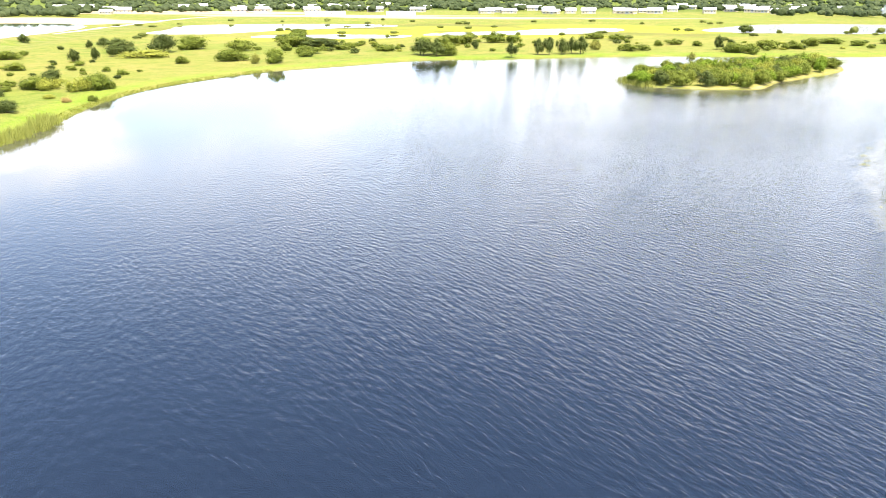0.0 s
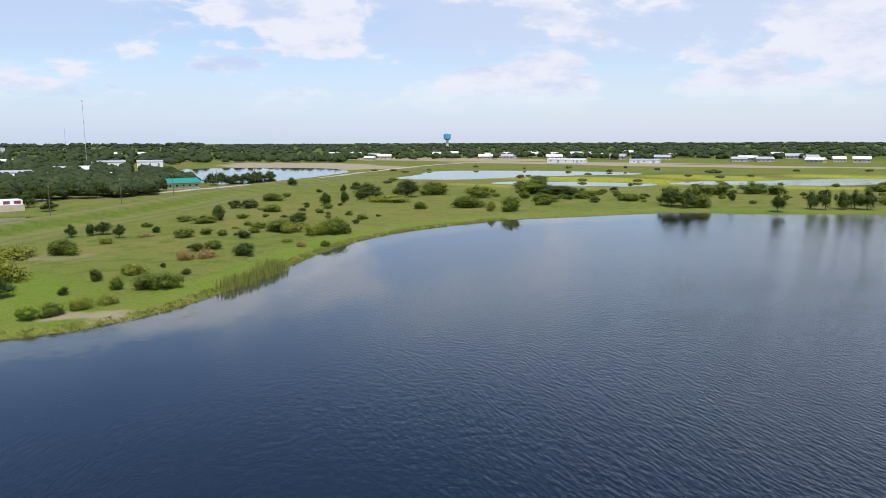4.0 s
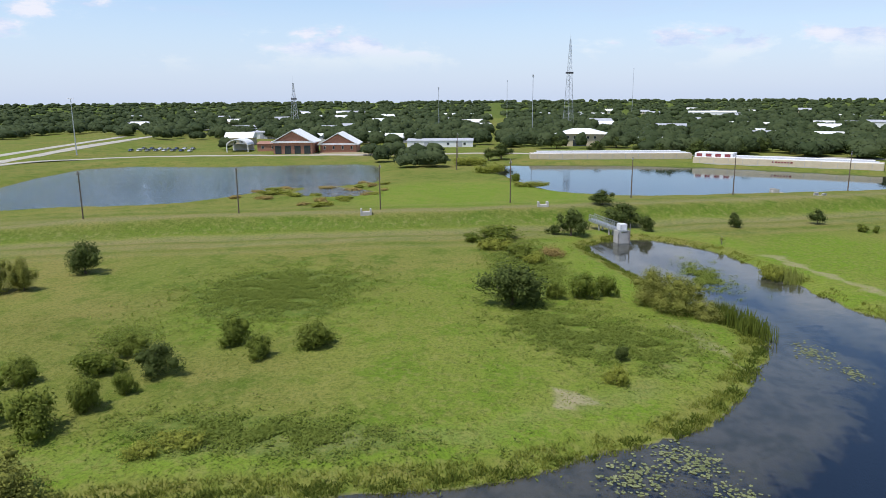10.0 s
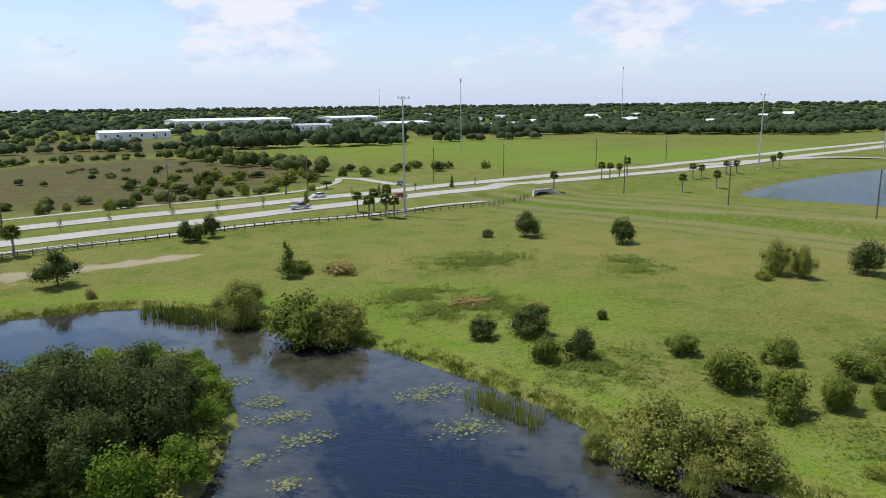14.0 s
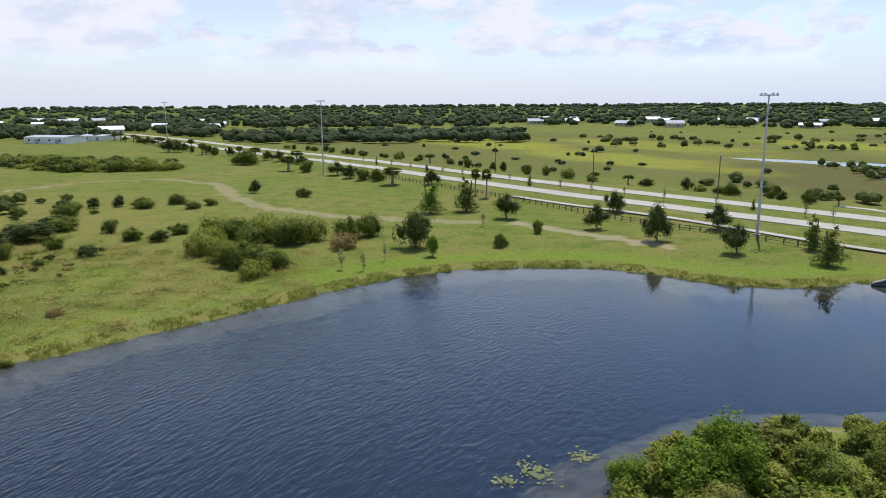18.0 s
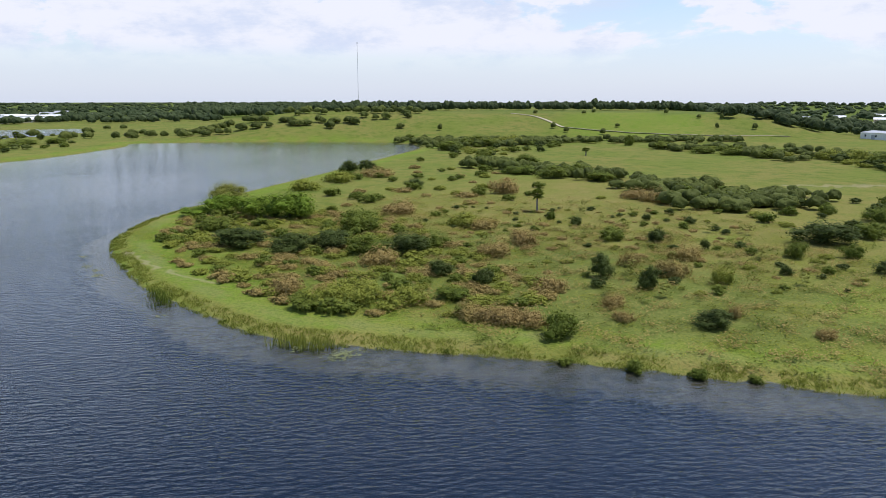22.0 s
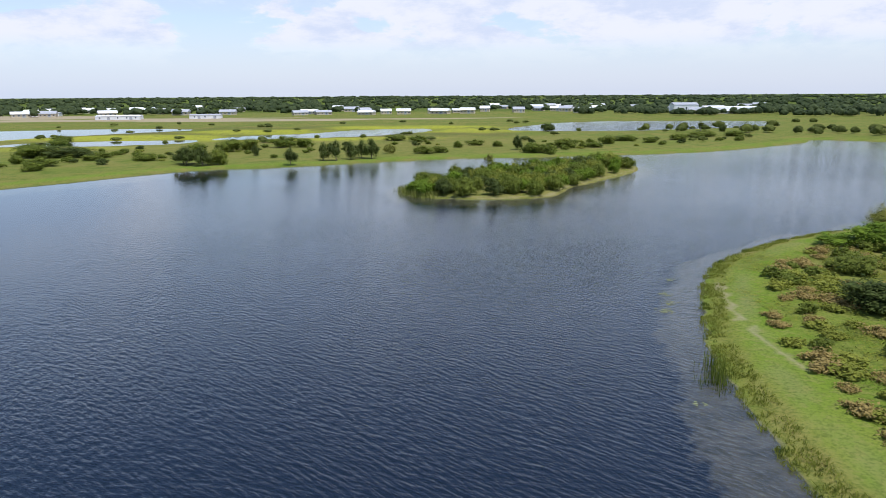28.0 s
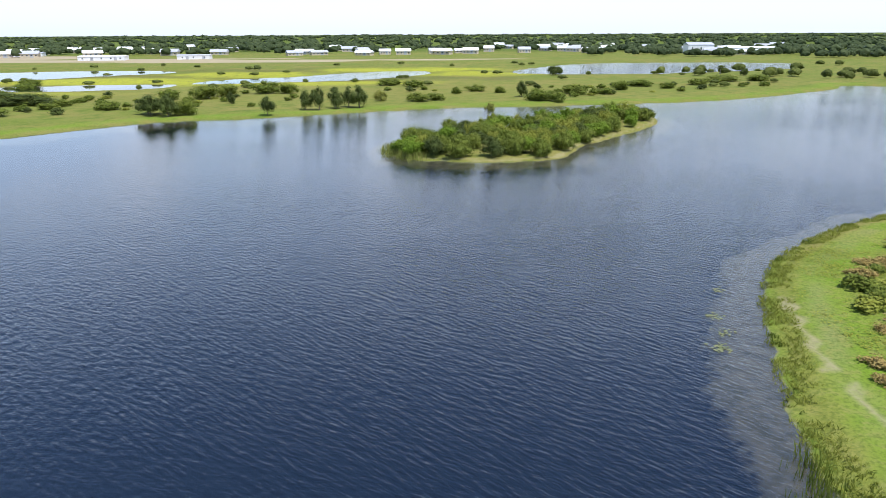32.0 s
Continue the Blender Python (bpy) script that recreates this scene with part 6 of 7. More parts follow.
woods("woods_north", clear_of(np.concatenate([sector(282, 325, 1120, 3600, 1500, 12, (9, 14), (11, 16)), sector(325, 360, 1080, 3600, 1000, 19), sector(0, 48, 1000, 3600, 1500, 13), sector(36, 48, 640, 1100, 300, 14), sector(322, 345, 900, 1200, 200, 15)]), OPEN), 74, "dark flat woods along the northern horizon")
woods("waterside_trees", clear_of(np.concatenate([sector(306, 328, 545, 640, 90, 16, (5, 9), (4, 6)), sector(-30, 35, 430, 720, 90, 17, (3, 6), (1.6, 3)), sector(328, 340, 560, 760, 40, 18, (5, 9), (4, 6))]), OPEN), 75, "scattered green trees round the far ponds", LEAF_NEAR_FAR)


def row_trees(line, count, wide, seed, size, tall):
    """Tree places along a line."""
    r = np.random.RandomState(seed)
    xy = np.array(near_line(line, wide, count, seed))
    return np.concatenate([xy, r.uniform(*size, (count, 1)), r.uniform(*tall, (count, 1))], 1)


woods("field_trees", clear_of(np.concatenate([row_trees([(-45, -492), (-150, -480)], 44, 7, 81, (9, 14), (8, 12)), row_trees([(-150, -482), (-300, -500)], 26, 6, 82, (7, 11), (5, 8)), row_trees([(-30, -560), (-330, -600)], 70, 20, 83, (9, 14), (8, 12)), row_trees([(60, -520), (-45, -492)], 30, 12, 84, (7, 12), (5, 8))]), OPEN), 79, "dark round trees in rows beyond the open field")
woods("marsh_scrub", clear_of(np.concatenate([row_trees([(-25, -440), (-52, -360), (-72, -290)], 46, 7, 85, (5, 9), (4, 7.5)), row_trees([(90, -392), (40, -418), (-25, -440)], 40, 7, 86, (3, 6), (2, 4)), row_trees([(88, -300), (62, -236), (10, -228), (-45, -240)], 40, 5, 87, (3, 6), (2, 4)), row_trees([(240, -322), (150, -262), (112, -206), (200, -196)], 60, 9, 88, (3, 7), (2, 4)), row_trees([(300, -400), (190, -410), (140, -430)], 44, 14, 89, (4, 7), (2.5, 4.5)), row_trees([(400, -300), (300, -560), (180, -740)], 70, 40, 90, (4, 8), (2.5, 5)), row_trees([(90, -560), (60, -700)], 40, 30, 91, (6, 10), (4, 7)), row_trees([(60, -300), (-20, -330)], 22, 22, 92, (2.5, 5), (1.4, 2.6))]), OPEN), 80, "mixed green scrub round the marsh ponds", LEAF_NEAR_FAR)
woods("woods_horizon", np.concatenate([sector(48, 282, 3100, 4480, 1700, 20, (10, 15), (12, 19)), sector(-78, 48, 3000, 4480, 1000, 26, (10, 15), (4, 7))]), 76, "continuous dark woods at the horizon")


def bank_belt(n0, n1, a0, a1, count, seed, size, tall):
    """Tree places in a belt along the grassed bank: across it and along it."""
    r = np.random.RandomState(seed)
    n, a = r.uniform(n0, n1, count), r.uniform(a0, a1, count)
    return np.stack([0.77 * n + 0.64 * a, 0.64 * n - 0.77 * a, r.uniform(*size, count), r.uniform(*tall, count)], 1)


woods("scrub_belt", np.concatenate([row_trees(line, len(line) * 22, 6, 93 + n, (4, 8), (2.5, 4.5)) for n, line in enumerate([[(360, 238), (400, 220), (459, 221)], [(407, 130), (459, 108), (386, 61)], [(452, 70), (387, 20)], [(280, 163), (270, 143), (268, 117), (262, 92)], [(211, 51), (222, 43), (238, 32)], [(248, 76), (243, 59)]])]), 83, "dark green scrub in belts across the grassland", LEAF_NEAR_FAR)
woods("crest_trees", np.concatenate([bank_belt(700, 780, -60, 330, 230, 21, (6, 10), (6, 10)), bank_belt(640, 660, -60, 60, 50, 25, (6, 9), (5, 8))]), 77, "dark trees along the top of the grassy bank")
woods("foot_scrub", clear_of(np.concatenate([bank_belt(470, 502, -85, 250, 300, 22, (4, 9), (2.5, 4.5)), bank_belt(450, 490, 0, 120, 120, 23, (4, 8), (2.5, 4.5)), bank_belt(510, 600, -60, 300, 14, 24, (3, 5), (3, 5))]), OPEN), 78, "mixed green scrub along the foot of the grassy bank", LEAF_NEAR_FAR)

# ---- built things ----
def boxes(*specs):
    """A bmesh of boxes (x0, y0, z0, x1, y1, z1) with slightly rounded edges."""
    bm = bmesh.new()
    for x0, y0, z0, x1, y1, z1 in specs:
        m = Matrix.LocRotScale(((x0 + x1) / 2, (y0 + y1) / 2, (z0 + z1) / 2), None, (abs(x1 - x0), abs(y1 - y0), abs(z1 - z0)))
        bmesh.ops.create_cube(bm, size=1, matrix=m)
    return bm


def tube(a, b, ra, rb=None, sides=10):
    bm = bmesh.new()
    a, b = Vector(a), Vector(b)
    d = b - a
    m = Matrix.Translation((a + b) / 2) @ d.to_track_quat("Z", "Y").to_matrix().to_4x4()
    bmesh.ops.create_cone(bm, cap_ends=True, segments=sides, radius1=ra, radius2=ra if rb is None else rb, depth=d.length, matrix=m)
    return bm


def prism(outline, y0, y1):
    """An outline in x and z drawn out along y."""
    bm = bmesh.new()
    a, b = [[bm.verts.new((x, y, z)) for x, z in outline] for y in (y0, y1)]
    bm.faces.new(a)
    bm.faces.new(b[::-1])
    for k in range(len(a)):
        j = (k + 1) % len(a)
        bm.faces.new((a[j], a[k], b[k], b[j]))
    bmesh.ops.recalc_face_normals(bm, faces=bm.faces)
    return bm


def set_down(root, x, y, turn, sink=0.0):
    root.matrix_basis = pose(x, y, ground_at(x, y) - sink, 0, 0, turn)
    return root


PARTITION = {}


def shared(name, key, make, material, parent, at=(0, 0, 0)):
    """A repeated part: all copies stand on one mesh."""
    if key not in PARTITION:
        bm = make()
        me = bpy.data.meshes.new(name)
        bm.to_mesh(me)
        bm.free()
        me.materials.append(material)
        PARTITION[key] = me
    ob = new(name, PARTITION[key])
    ob.parent, ob.location = parent, at
    return ob


def window_row(parent, xs, y, z, w, h):
    for x in xs:
        win = shared("window", ("window", w, h), lambda: boxes((-w / 2, -0.06, 0, w / 2, 0.06, h)), WHITE, parent, (x, y, z))
        shared("pane", ("pane", w, h), lambda: boxes((-w / 2 + 0.1, -0.08, 0.1, w / 2 - 0.1, 0.08, h - 0.1)), PANE, win)


def gable_house(name, label, category, long, deep, wall_h, rise, wall, roof, eave=0.6, windows=0, doors=0):
    """A building with its long side along x, its front at y = 0 and its ridge along x."""
    root = thing(name, label, category)
    part("wall", boxes((-long / 2, 0, -1, long / 2, deep, wall_h)), wall, root)
    bm = prism([(-eave, wall_h), (deep + eave, wall_h), (deep / 2, wall_h + rise)], -long / 2 - eave, long / 2 + eave)
    bm.transform(Matrix(((0, 1, 0, 0), (1, 0, 0, 0), (0, 0, 1, 0.004), (0, 0, 0, 1))))
    bmesh.ops.recalc_face_normals(bm, faces=bm.faces)
    part("roof", bm, roof, root)
    if windows:
        window_row(root, [long * ((k + 0.5) / windows - 0.5) for k in range(windows)], -0.02, wall_h * 0.35, min(1.6, long / windows * 0.5), wall_h * 0.38)
    for k in range(doors):
        shared("door", ("door", name), lambda: boxes((-1.5, -0.07, 0, 1.5, 0.07, 3.2)), GREYROOF, root, (long * ((k + 0.5) / doors - 0.5) + 2.0, -0.03, 0))
    return root


def storage_block(label, x0, y0, x1, y1, ends, steps):
    """A long row of storage units, with stepped pale roofs and maroon unit doors."""
    root = thing("storage_building", label, "building")
    long = math.hypot(x1 - x0, y1 - y0)
    part("wall", boxes((0, 0, -2.5, long, 10, 3.2)), CREAM, root)
    part("base_band", boxes((0.1, -0.05, -2.5, long - 0.1, 0, -0.6)), CONCRETE, root)
    for k in range(steps):
        part("roof", boxes((0.3 + k * 1.5, 0.4 + k * 3.2, 3.22 + k * 0.5, long - 0.3 - k * 1.5, 3.2 + k * 3.2, 3.62 + k * 0.5)), WHITE if k != 1 else GREYROOF, root, "pale ribbed metal roof")
        part("fascia", boxes((0.3 + k * 1.5, 0.25 + k * 3.2, 2.95 + k * 0.5, long - 0.3 - k * 1.5, 0.4 + k * 3.2, 3.5 + k * 0.5)), WHITE if k else CREAM, root)
    for sx in range(int(long // 6)):
        shared("wall_joint", ("wall_joint",), lambda: boxes((-0.12, -0.08, -2.4, 0.12, 0.0, 3.1)), CONCRETE, root, (3 + sx * 6, -0.02, 0))
    for end in ends:
        bx = 0.0 if end == "a" else long - 16
        head = part("end_block", boxes((bx, 3, 3.3, bx + 16, 13, 6.2)), WHITE, root, "white end block")
        for k in range(4):
            shared("door", ("unit_door",), lambda: boxes((-1.2, -0.08, 0, 1.2, 0.08, 2.1)), MAROON, head, (bx + 2 + k * 4, 2.94, 3.7))
    if ends:
        for k in range(7):
            shared("sign_bar", ("sign_bar",), lambda: boxes((-0.4, -0.05, 0, 0.4, 0.0, 1.0)), MAROON, root, (long * 0.45 + k * 1.2, -0.03, 1.4))
    root.matrix_basis = pose(x0, y0, 1.7, 0, 0, math.degrees(math.atan2(y1 - y0, x1 - x0)))
    root.scale = (1, 1, 0.62)
    return root


storage_block("long cream storage building with white metal roofs", -345, -4, -352, 72, "", 3)
storage_block("long cream storage building with maroon unit doors", -330, 68, -299, 134, "a", 3)
storage_block("short cream storage building with maroon unit doors", -292, 138, -281, 168, "b", 3)


def hip_building():
    root = thing("office_building", "two-storey cream office with a white hipped roof", "building")
    part("wall", boxes((-14, 0, -1, 14, 18, 7.4)), CREAM, root)
    bm = bmesh.new()
    ring = [bm.verts.new(p) for p in ((-15.5, -1.5, 7.4), (15.5, -1.5, 7.4), (15.5, 19.5, 7.4), (-15.5, 19.5, 7.4))]
    top = [bm.verts.new(p) for p in ((-5, 7, 10.4), (5, 7, 10.4), (5, 11, 10.4), (-5, 11, 10.4))]
    for k in range(4):
        bm.faces.new((ring[k], ring[(k + 1) % 4], top[(k + 1) % 4], top[k]))
    bm.faces.new(top)
    bm.faces.new(ring[::-1])
    part("roof", bm, WHITE, root, "white hipped metal roof")
    window_row(root, [-11, -7, -3, 1, 5, 9], -0.02, 4.6, 1.5, 1.6)
    part("entrance", boxes((-4, -0.2, 0, 4, 0.0, 3.8)), PANE, root, "dark glass entrance")
    return root


set_down(hip_building(), -440, 24, 82)
set_down(gable_house("shed", "white-walled shed with a pale blue-grey metal roof", "building", 24, 12, 4.6, 2.0, WHITE, GREYROOF, doors=2), -376, 186, 62)


def fire_house(label, long, wall_h, rise, bays):
    """A gabled brick house whose gable looks to the front."""
    root = thing("brick_building", label, "building")
    part("wall", boxes((-long / 2, 0, -1, long / 2, 22, wall_h)), BRICK, root)
    part("gable", prism([(-long / 2, wall_h), (long / 2, wall_h), (0, wall_h + rise)], 0.02, 0.4), BRICK, root, "red brick gable")
    bm = bmesh.new()
    for sx in (-1, 1):
        a = [bm.verts.new(p) for p in ((sx * (long / 2 + 1.4), -1.2, wall_h - 0.6), (0, -1.2, wall_h + rise + 0.5), (0, 23, wall_h + rise + 0.5), (sx * (long / 2 + 1.4), 23, wall_h - 0.6))]
        b = [bm.verts.new(v.co + Vector((0, 0, 0.45))) for v in a]
        bm.faces.new(a), bm.faces.new(b[::-1])
        for k in range(4):
            bm.faces.new((a[k], b[k], b[(k + 1) % 4], a[(k + 1) % 4]))
    bmesh.ops.recalc_face_normals(bm, faces=bm.faces)
    part("roof", bm, WHITE, root, "white metal roof")
    part("eave", boxes((-long / 2 - 0.8, -0.9, wall_h - 0.5, long / 2 + 0.8, 0.0, wall_h + 0.5)), WHITE, root)
    if bays:
        for k in range(bays):
            shared("bay_door", ("bay_door",), lambda: boxes((-1.7, -0.1, 0, 1.7, 0.1, 4.4)), PANE, root, (long * ((k + 0.5) / bays - 0.5), -0.02, 0))
    else:
        window_row(root, [long * ((k + 0.5) / 4 - 0.5) for k in range(4)], -0.02, 1.6, 1.2, 2.0)
    return root


set_down(fire_house("red brick station with a white gabled roof and open bays", 21, 6.4, 5.4, 4), -374, -133, 98)
set_down(fire_house("red brick hall with a white gabled roof", 20, 4.6, 5.2, 0), -386, -111, 98)
set_down(gable_house("brick_annex", "low red brick annex with a flat-pitched roof", "building", 18, 14, 4.2, 1.2, BRICK, ROOFRED, windows=3), -392, -151, 98)


def canopy():
    root = thing("canopy", "white arched canopy over a parking bay", "canopy")
    rows = [(6.2 * math.cos(math.pi * k / 8), 3.8 + 3.4 * math.sin(math.pi * k / 8)) for k in range(9)]
    part("roof", prism(rows + [(x * 0.93, z - 0.4) for x, z in rows[::-1]], 0, 14), WHITE, root)
    for x in (-6, 6):
        for y in (0.4, 13.6):
            shared("post", ("canopy_post",), lambda: boxes((-0.25, -0.25, -0.5, 0.25, 0.25, 4)), WHITE, root, (x, y, 0))
    part("back", boxes((-5.8, 13.4, 0, 5.8, 13.6, 3.8)), GREYROOF, root)
    return root


set_down(canopy(), -386, -170, 98)
set_down(gable_house("pavilion", "low building with a bright green metal roof", "building", 20, 14, 3.4, 2.6, CREAM, TEAL, 1.2, windows=5), -332, 294, 70)
for label, x, y, turn, long, deep, high in (
    ("large white metal warehouse behind the trees", -4, -680, 187, 58, 34, 8),
    ("wide white metal warehouse with a low roof", -125, -950, 190, 150, 60, 12),
    ("white metal warehouse among trees", -183, -764, 193, 40, 26, 8),
    ("white metal warehouse in the distance", -307, -1030, 200, 84, 40, 11),
    ("long white warehouse behind a tree line", -297, -776, 200, 62, 34, 8),
    ("white warehouse beyond the field", -378, -682, 208, 52, 30, 7),
    ("white distant warehouse by the woods", -160, -955, 195, 52, 30, 8),
    ("white box-shaped warehouse by the far pond", 390, 925, -8, 30, 30, 13),
    ("long pale warehouse by the far pond", 450, 925, -8, 64, 34, 8),
    ("low pale school building beyond the marsh", -280, 822, 10, 46, 20, 5),
    ("low pale building beyond the marsh", -430, 958, 15, 40, 20, 5),
    ("low pale building in the distance", -190, 838, 8, 34, 18, 5),
    ("modern low building with pale flat roofs", 612, 40, 232, 36, 22, 6),
    ("pale flat-roofed roadside building", 640, 12, 232, 30, 18, 5),
    ("low grey commercial building", -430, -60, 95, 40, 20, 5),
    ("low grey commercial building behind trees", -470, -130, 98, 46, 24, 6),
    ("pale low building in the suburb", -520, -200, 100, 40, 24, 6),
    ("white shed roof between the suburban oaks", -606, 106, 80, 24, 14, 7.5),
    ("grey low roof between the suburban oaks", -524, 139, 75, 20, 12, 7),
    ("long white flat roof above the suburban oaks", -645, 295, 66, 44, 18, 8.5),
    ("white flat-roofed store among the oaks", -516, 295, 62, 26, 16, 7.5),
    ("white flat-roofed store behind the oaks", -565, 366, 60, 26, 16, 7.5),
    ("white low roof beyond the oaks", -661, 480, 55, 28, 18, 8),
    ("white low roof by the far pond", -635, 508, 52, 26, 18, 8),
    ("long white roof far off in the suburb", -1000, 227, 77, 60, 20, 10),
):
    set_down(gable_house("warehouse", label, "building", long, deep, high * 0.8, high * 0.2, WHITE, WHITE if long > 45 else GREYROOF, 0.4, windows=max(3, int(long // 9)), doors=2), x, y, turn)


def far_block():
    root = thing("apartment_block", "white seven-storey block on the skyline", "building")
    for k, (x0, x1, h) in enumerate(((-70, -16, 23), (-14, 26, 25), (28, 74, 24))):
        body = part("wall", boxes((x0, 0, -1, x1, 22, h)), WHITE, root)
        for fl in range(5):
            for c in range(6):
                shared("window", ("far_window",), lambda: boxes((-2.2, -0.1, 0, 2.2, 0.1, 2.0)), PANE, body, (x0 + (x1 - x0) * (c + 0.5) / 6, -0.05, 3 + fl * 4.3))
    return root


set_down(far_block(), -1530, 795, 62).scale = (0.66, 1, 0.62)

# small houses among the western and southern trees
house_kinds = [gable_house("house", "small single-storey house with a pale roof among trees", "house", 15, 10, 3.2, 2.4, CREAM, r, windows=4, doors=1) for r in (WHITE, GREYROOF, WHITE)]
r = random.Random(44)
fresh = list(house_kinds)
for b0, b1, d0, d1, count in ((52, 92, 430, 1500, 46), (94, 122, 470, 1500, 34), (200, 238, 830, 1100, 20), (262, 280, 700, 1300, 16), (352, 366, 930, 1150, 16), (10, 40, 980, 1300, 30), (330, 352, 960, 1350, 30), (130, 160, 900, 1500, 14), (196, 210, 760, 1000, 22)):
    for k in range(count):
        b, d = radians(r.uniform(b0, b1)), r.uniform(d0, d1)
        x, y = -math.sin(b) * d, math.cos(b) * d
        m = pose(x, y, max(ground_at(x, y), 0.5), 0, 0, r.uniform(-20, 20) + math.degrees(b))
        src = r.choice(house_kinds)
        ob = src if src in fresh else copy_thing(src, m)
        if src in fresh:
            fresh.remove(src)
            ob.matrix_basis = m
        s = r.uniform(0.9, 1.5)
        ob.scale = (s, s, r.uniform(1.0, 1.5))
        ob["group"] = "suburban houses"


def high_mast():
    """A tall road light: tapered mast with a ring of lamps at the top."""
    root = thing("high_mast_light", "tall grey steel mast with a ring of lamps", "street lamp")
    part("base", boxes((-0.6, -0.6, -0.6, 0.6, 0.6, 0.3)), CONCRETE, root)
    part("pole", tube((0, 0, 0), (0, 0, 29.4), 0.34, 0.15, 12), STEEL, root)
    part("ring", tube((0, 0, 29.2), (0, 0, 29.5), 0.5, 0.5, 14), STEEL, root)
    for k in range(6):
        a = 2 * math.pi * k / 6
        arm = part("arm", tube((0, 0, 29.35), (1.5 * math.cos(a), 1.5 * math.sin(a), 29.5), 0.06, 0.05, 6), STEEL, root)
        bm = tube((1.5 * math.cos(a), 1.5 * math.sin(a), 29.2), (1.5 * math.cos(a), 1.5 * math.sin(a), 29.8), 0.42, 0.22, 10)
        part("lamp", bm, WHITE, arm, "pale bell-shaped lamp")
    return root


mast = high_mast()
set_down(mast, -62, -168, 20)
for x, y in ((109, -127), (287, -82), (-230, -212), (470, -36), (-350, -244)):
    copy_thing(mast, pose(x, y, ground_at(x, y), 0, 0, 37)).name = "high_mast_light"


def utility_pole():
    root = thing("utility_pole", "dark weathered wooden utility pole beside the levee", "pole", "utility poles")
    part("pole", tube((0, 0, -0.8), (0, 0, 12), 0.19, 0.12, 9), BARK, root)
    part("bracket", boxes((-0.08, -0.7, 11.2, 0.08, 0.7, 11.35)), GREYWOOD, root)
    for y in (-0.6, 0.0, 0.6):
        part("insulator", tube((0, y, 11.35 if y else 12), (0, y, 11.75 if y else 12.35), 0.09, 0.06, 7), STEEL, root)
    return root


pole = utility_pole()
set_down(pole, -149, -147, 70)
for x, y in ((-163, -114), (-173, -77), (-184, -42), (-200, -8), (-213, 27), (-222, 58), (-236, 96), (-241, 126), (-250, 160), (-266, 203), (-288, 250), (-310, 300), (-330, 352), (-293, -34), (-350, -40), (-48, -215), (-96, -230), (-127, -236), (-140, -181), (-8, -205), (30, -195), (72, -186), (112, -176), (156, -164), (200, -152), (250, -142), (-180, -252), (-226, -262)):
    copy_thing(pole, pose(x, y, ground_at(x, y), 0, 0, 70))


def lattice_tower(label, high, foot, legs=3):
    """A tapering lattice mast: legs and zigzag braces."""
    root = thing("radio_tower", label, "tower")
    tops = 0.6
    at = lambda k, z: Vector((math.cos(2 * math.pi * k / legs), math.sin(2 * math.pi * k / legs), 0)) * (foot + (tops - foot) * z / high) + Vector((0, 0, z))
    for k in range(legs):
        part("leg", tube(at(k, -1), at(k, high), 0.22, 0.16, 6), STEEL, root)
    verts, faces = [], []
    n = max(8, int(high // 5))
    for j in range(n):
        z0, z1 = high * j / n, high * (j + 1) / n
        for k in range(legs):
            stem(verts, faces, at(k, z0), at((k + 1) % legs, z1), 0.1, 0.1, 4)
            stem(verts, faces, at(k, z1), at((k + 1) % legs, z1), 0.1, 0.1, 4)
    mesh_part("bracing", verts, faces, STEEL, root)
    part("platform", tube((0, 0, high * 0.62), (0, 0, high * 0.62 + 1.6), foot * 0.62, foot * 0.62, 9), DARKSTEEL, root)
    part("antenna", tube((0, 0, high), (0, 0, high + 7), 0.12, 0.05, 6), STEEL, root)
    return root


def place_far(root, bearing, dist, turn=0):
    b = radians(bearing)
    x, y = -math.sin(b) * dist, math.cos(b) * dist
    root.matrix_basis = pose(x, y, ground_at(x, y), 0, 0, turn)
    return root


place_far(lattice_tower("grey three-legged lattice radio tower above the trees", 82, 6.0), 87.8, 700)
place_far(lattice_tower("square lattice tower above the roofs", 46, 5.0, 4), 109.3, 800)
for bearing, dist, high in ((90.6, 520, 45), (55.7, 935, 76), (311.4, 930, 80), (142.6, 900, 68), (155.1, 420, 42), (57.2, 1800, 60), (98.0, 620, 38), (161.5, 900, 46), (92.6, 900, 50), (83, 1100, 70)):
    root = thing("antenna_mast", "thin grey antenna mast above the tree line", "mast")
    part("mast", tube((0, 0, -1), (0, 0, high), 0.3, 0.16, 8), STEEL, root)
    part("head", tube((0, 0, high - 2), (0, 0, high), 0.5, 0.5, 8), STEEL, root)
    place_far(root, bearing, dist)


def water_tower():
    root = thing("water_tower", "light blue water tower on the horizon", "water tower")
    part("tank", tube((0, 0, 30), (0, 0, 46), 13, 13, 24), BLUE, root)
    part("cap", tube((0, 0, 46), (0, 0, 49), 13, 3, 24), BLUE, root)
    part("bowl", tube((0, 0, 25), (0, 0, 30), 5, 13, 24), BLUE, root)
    part("shaft", tube((0, 0, -1), (0, 0, 25), 5, 5, 16), WHITE, root)
    return root


place_far(water_tower(), 29.0, 2600)


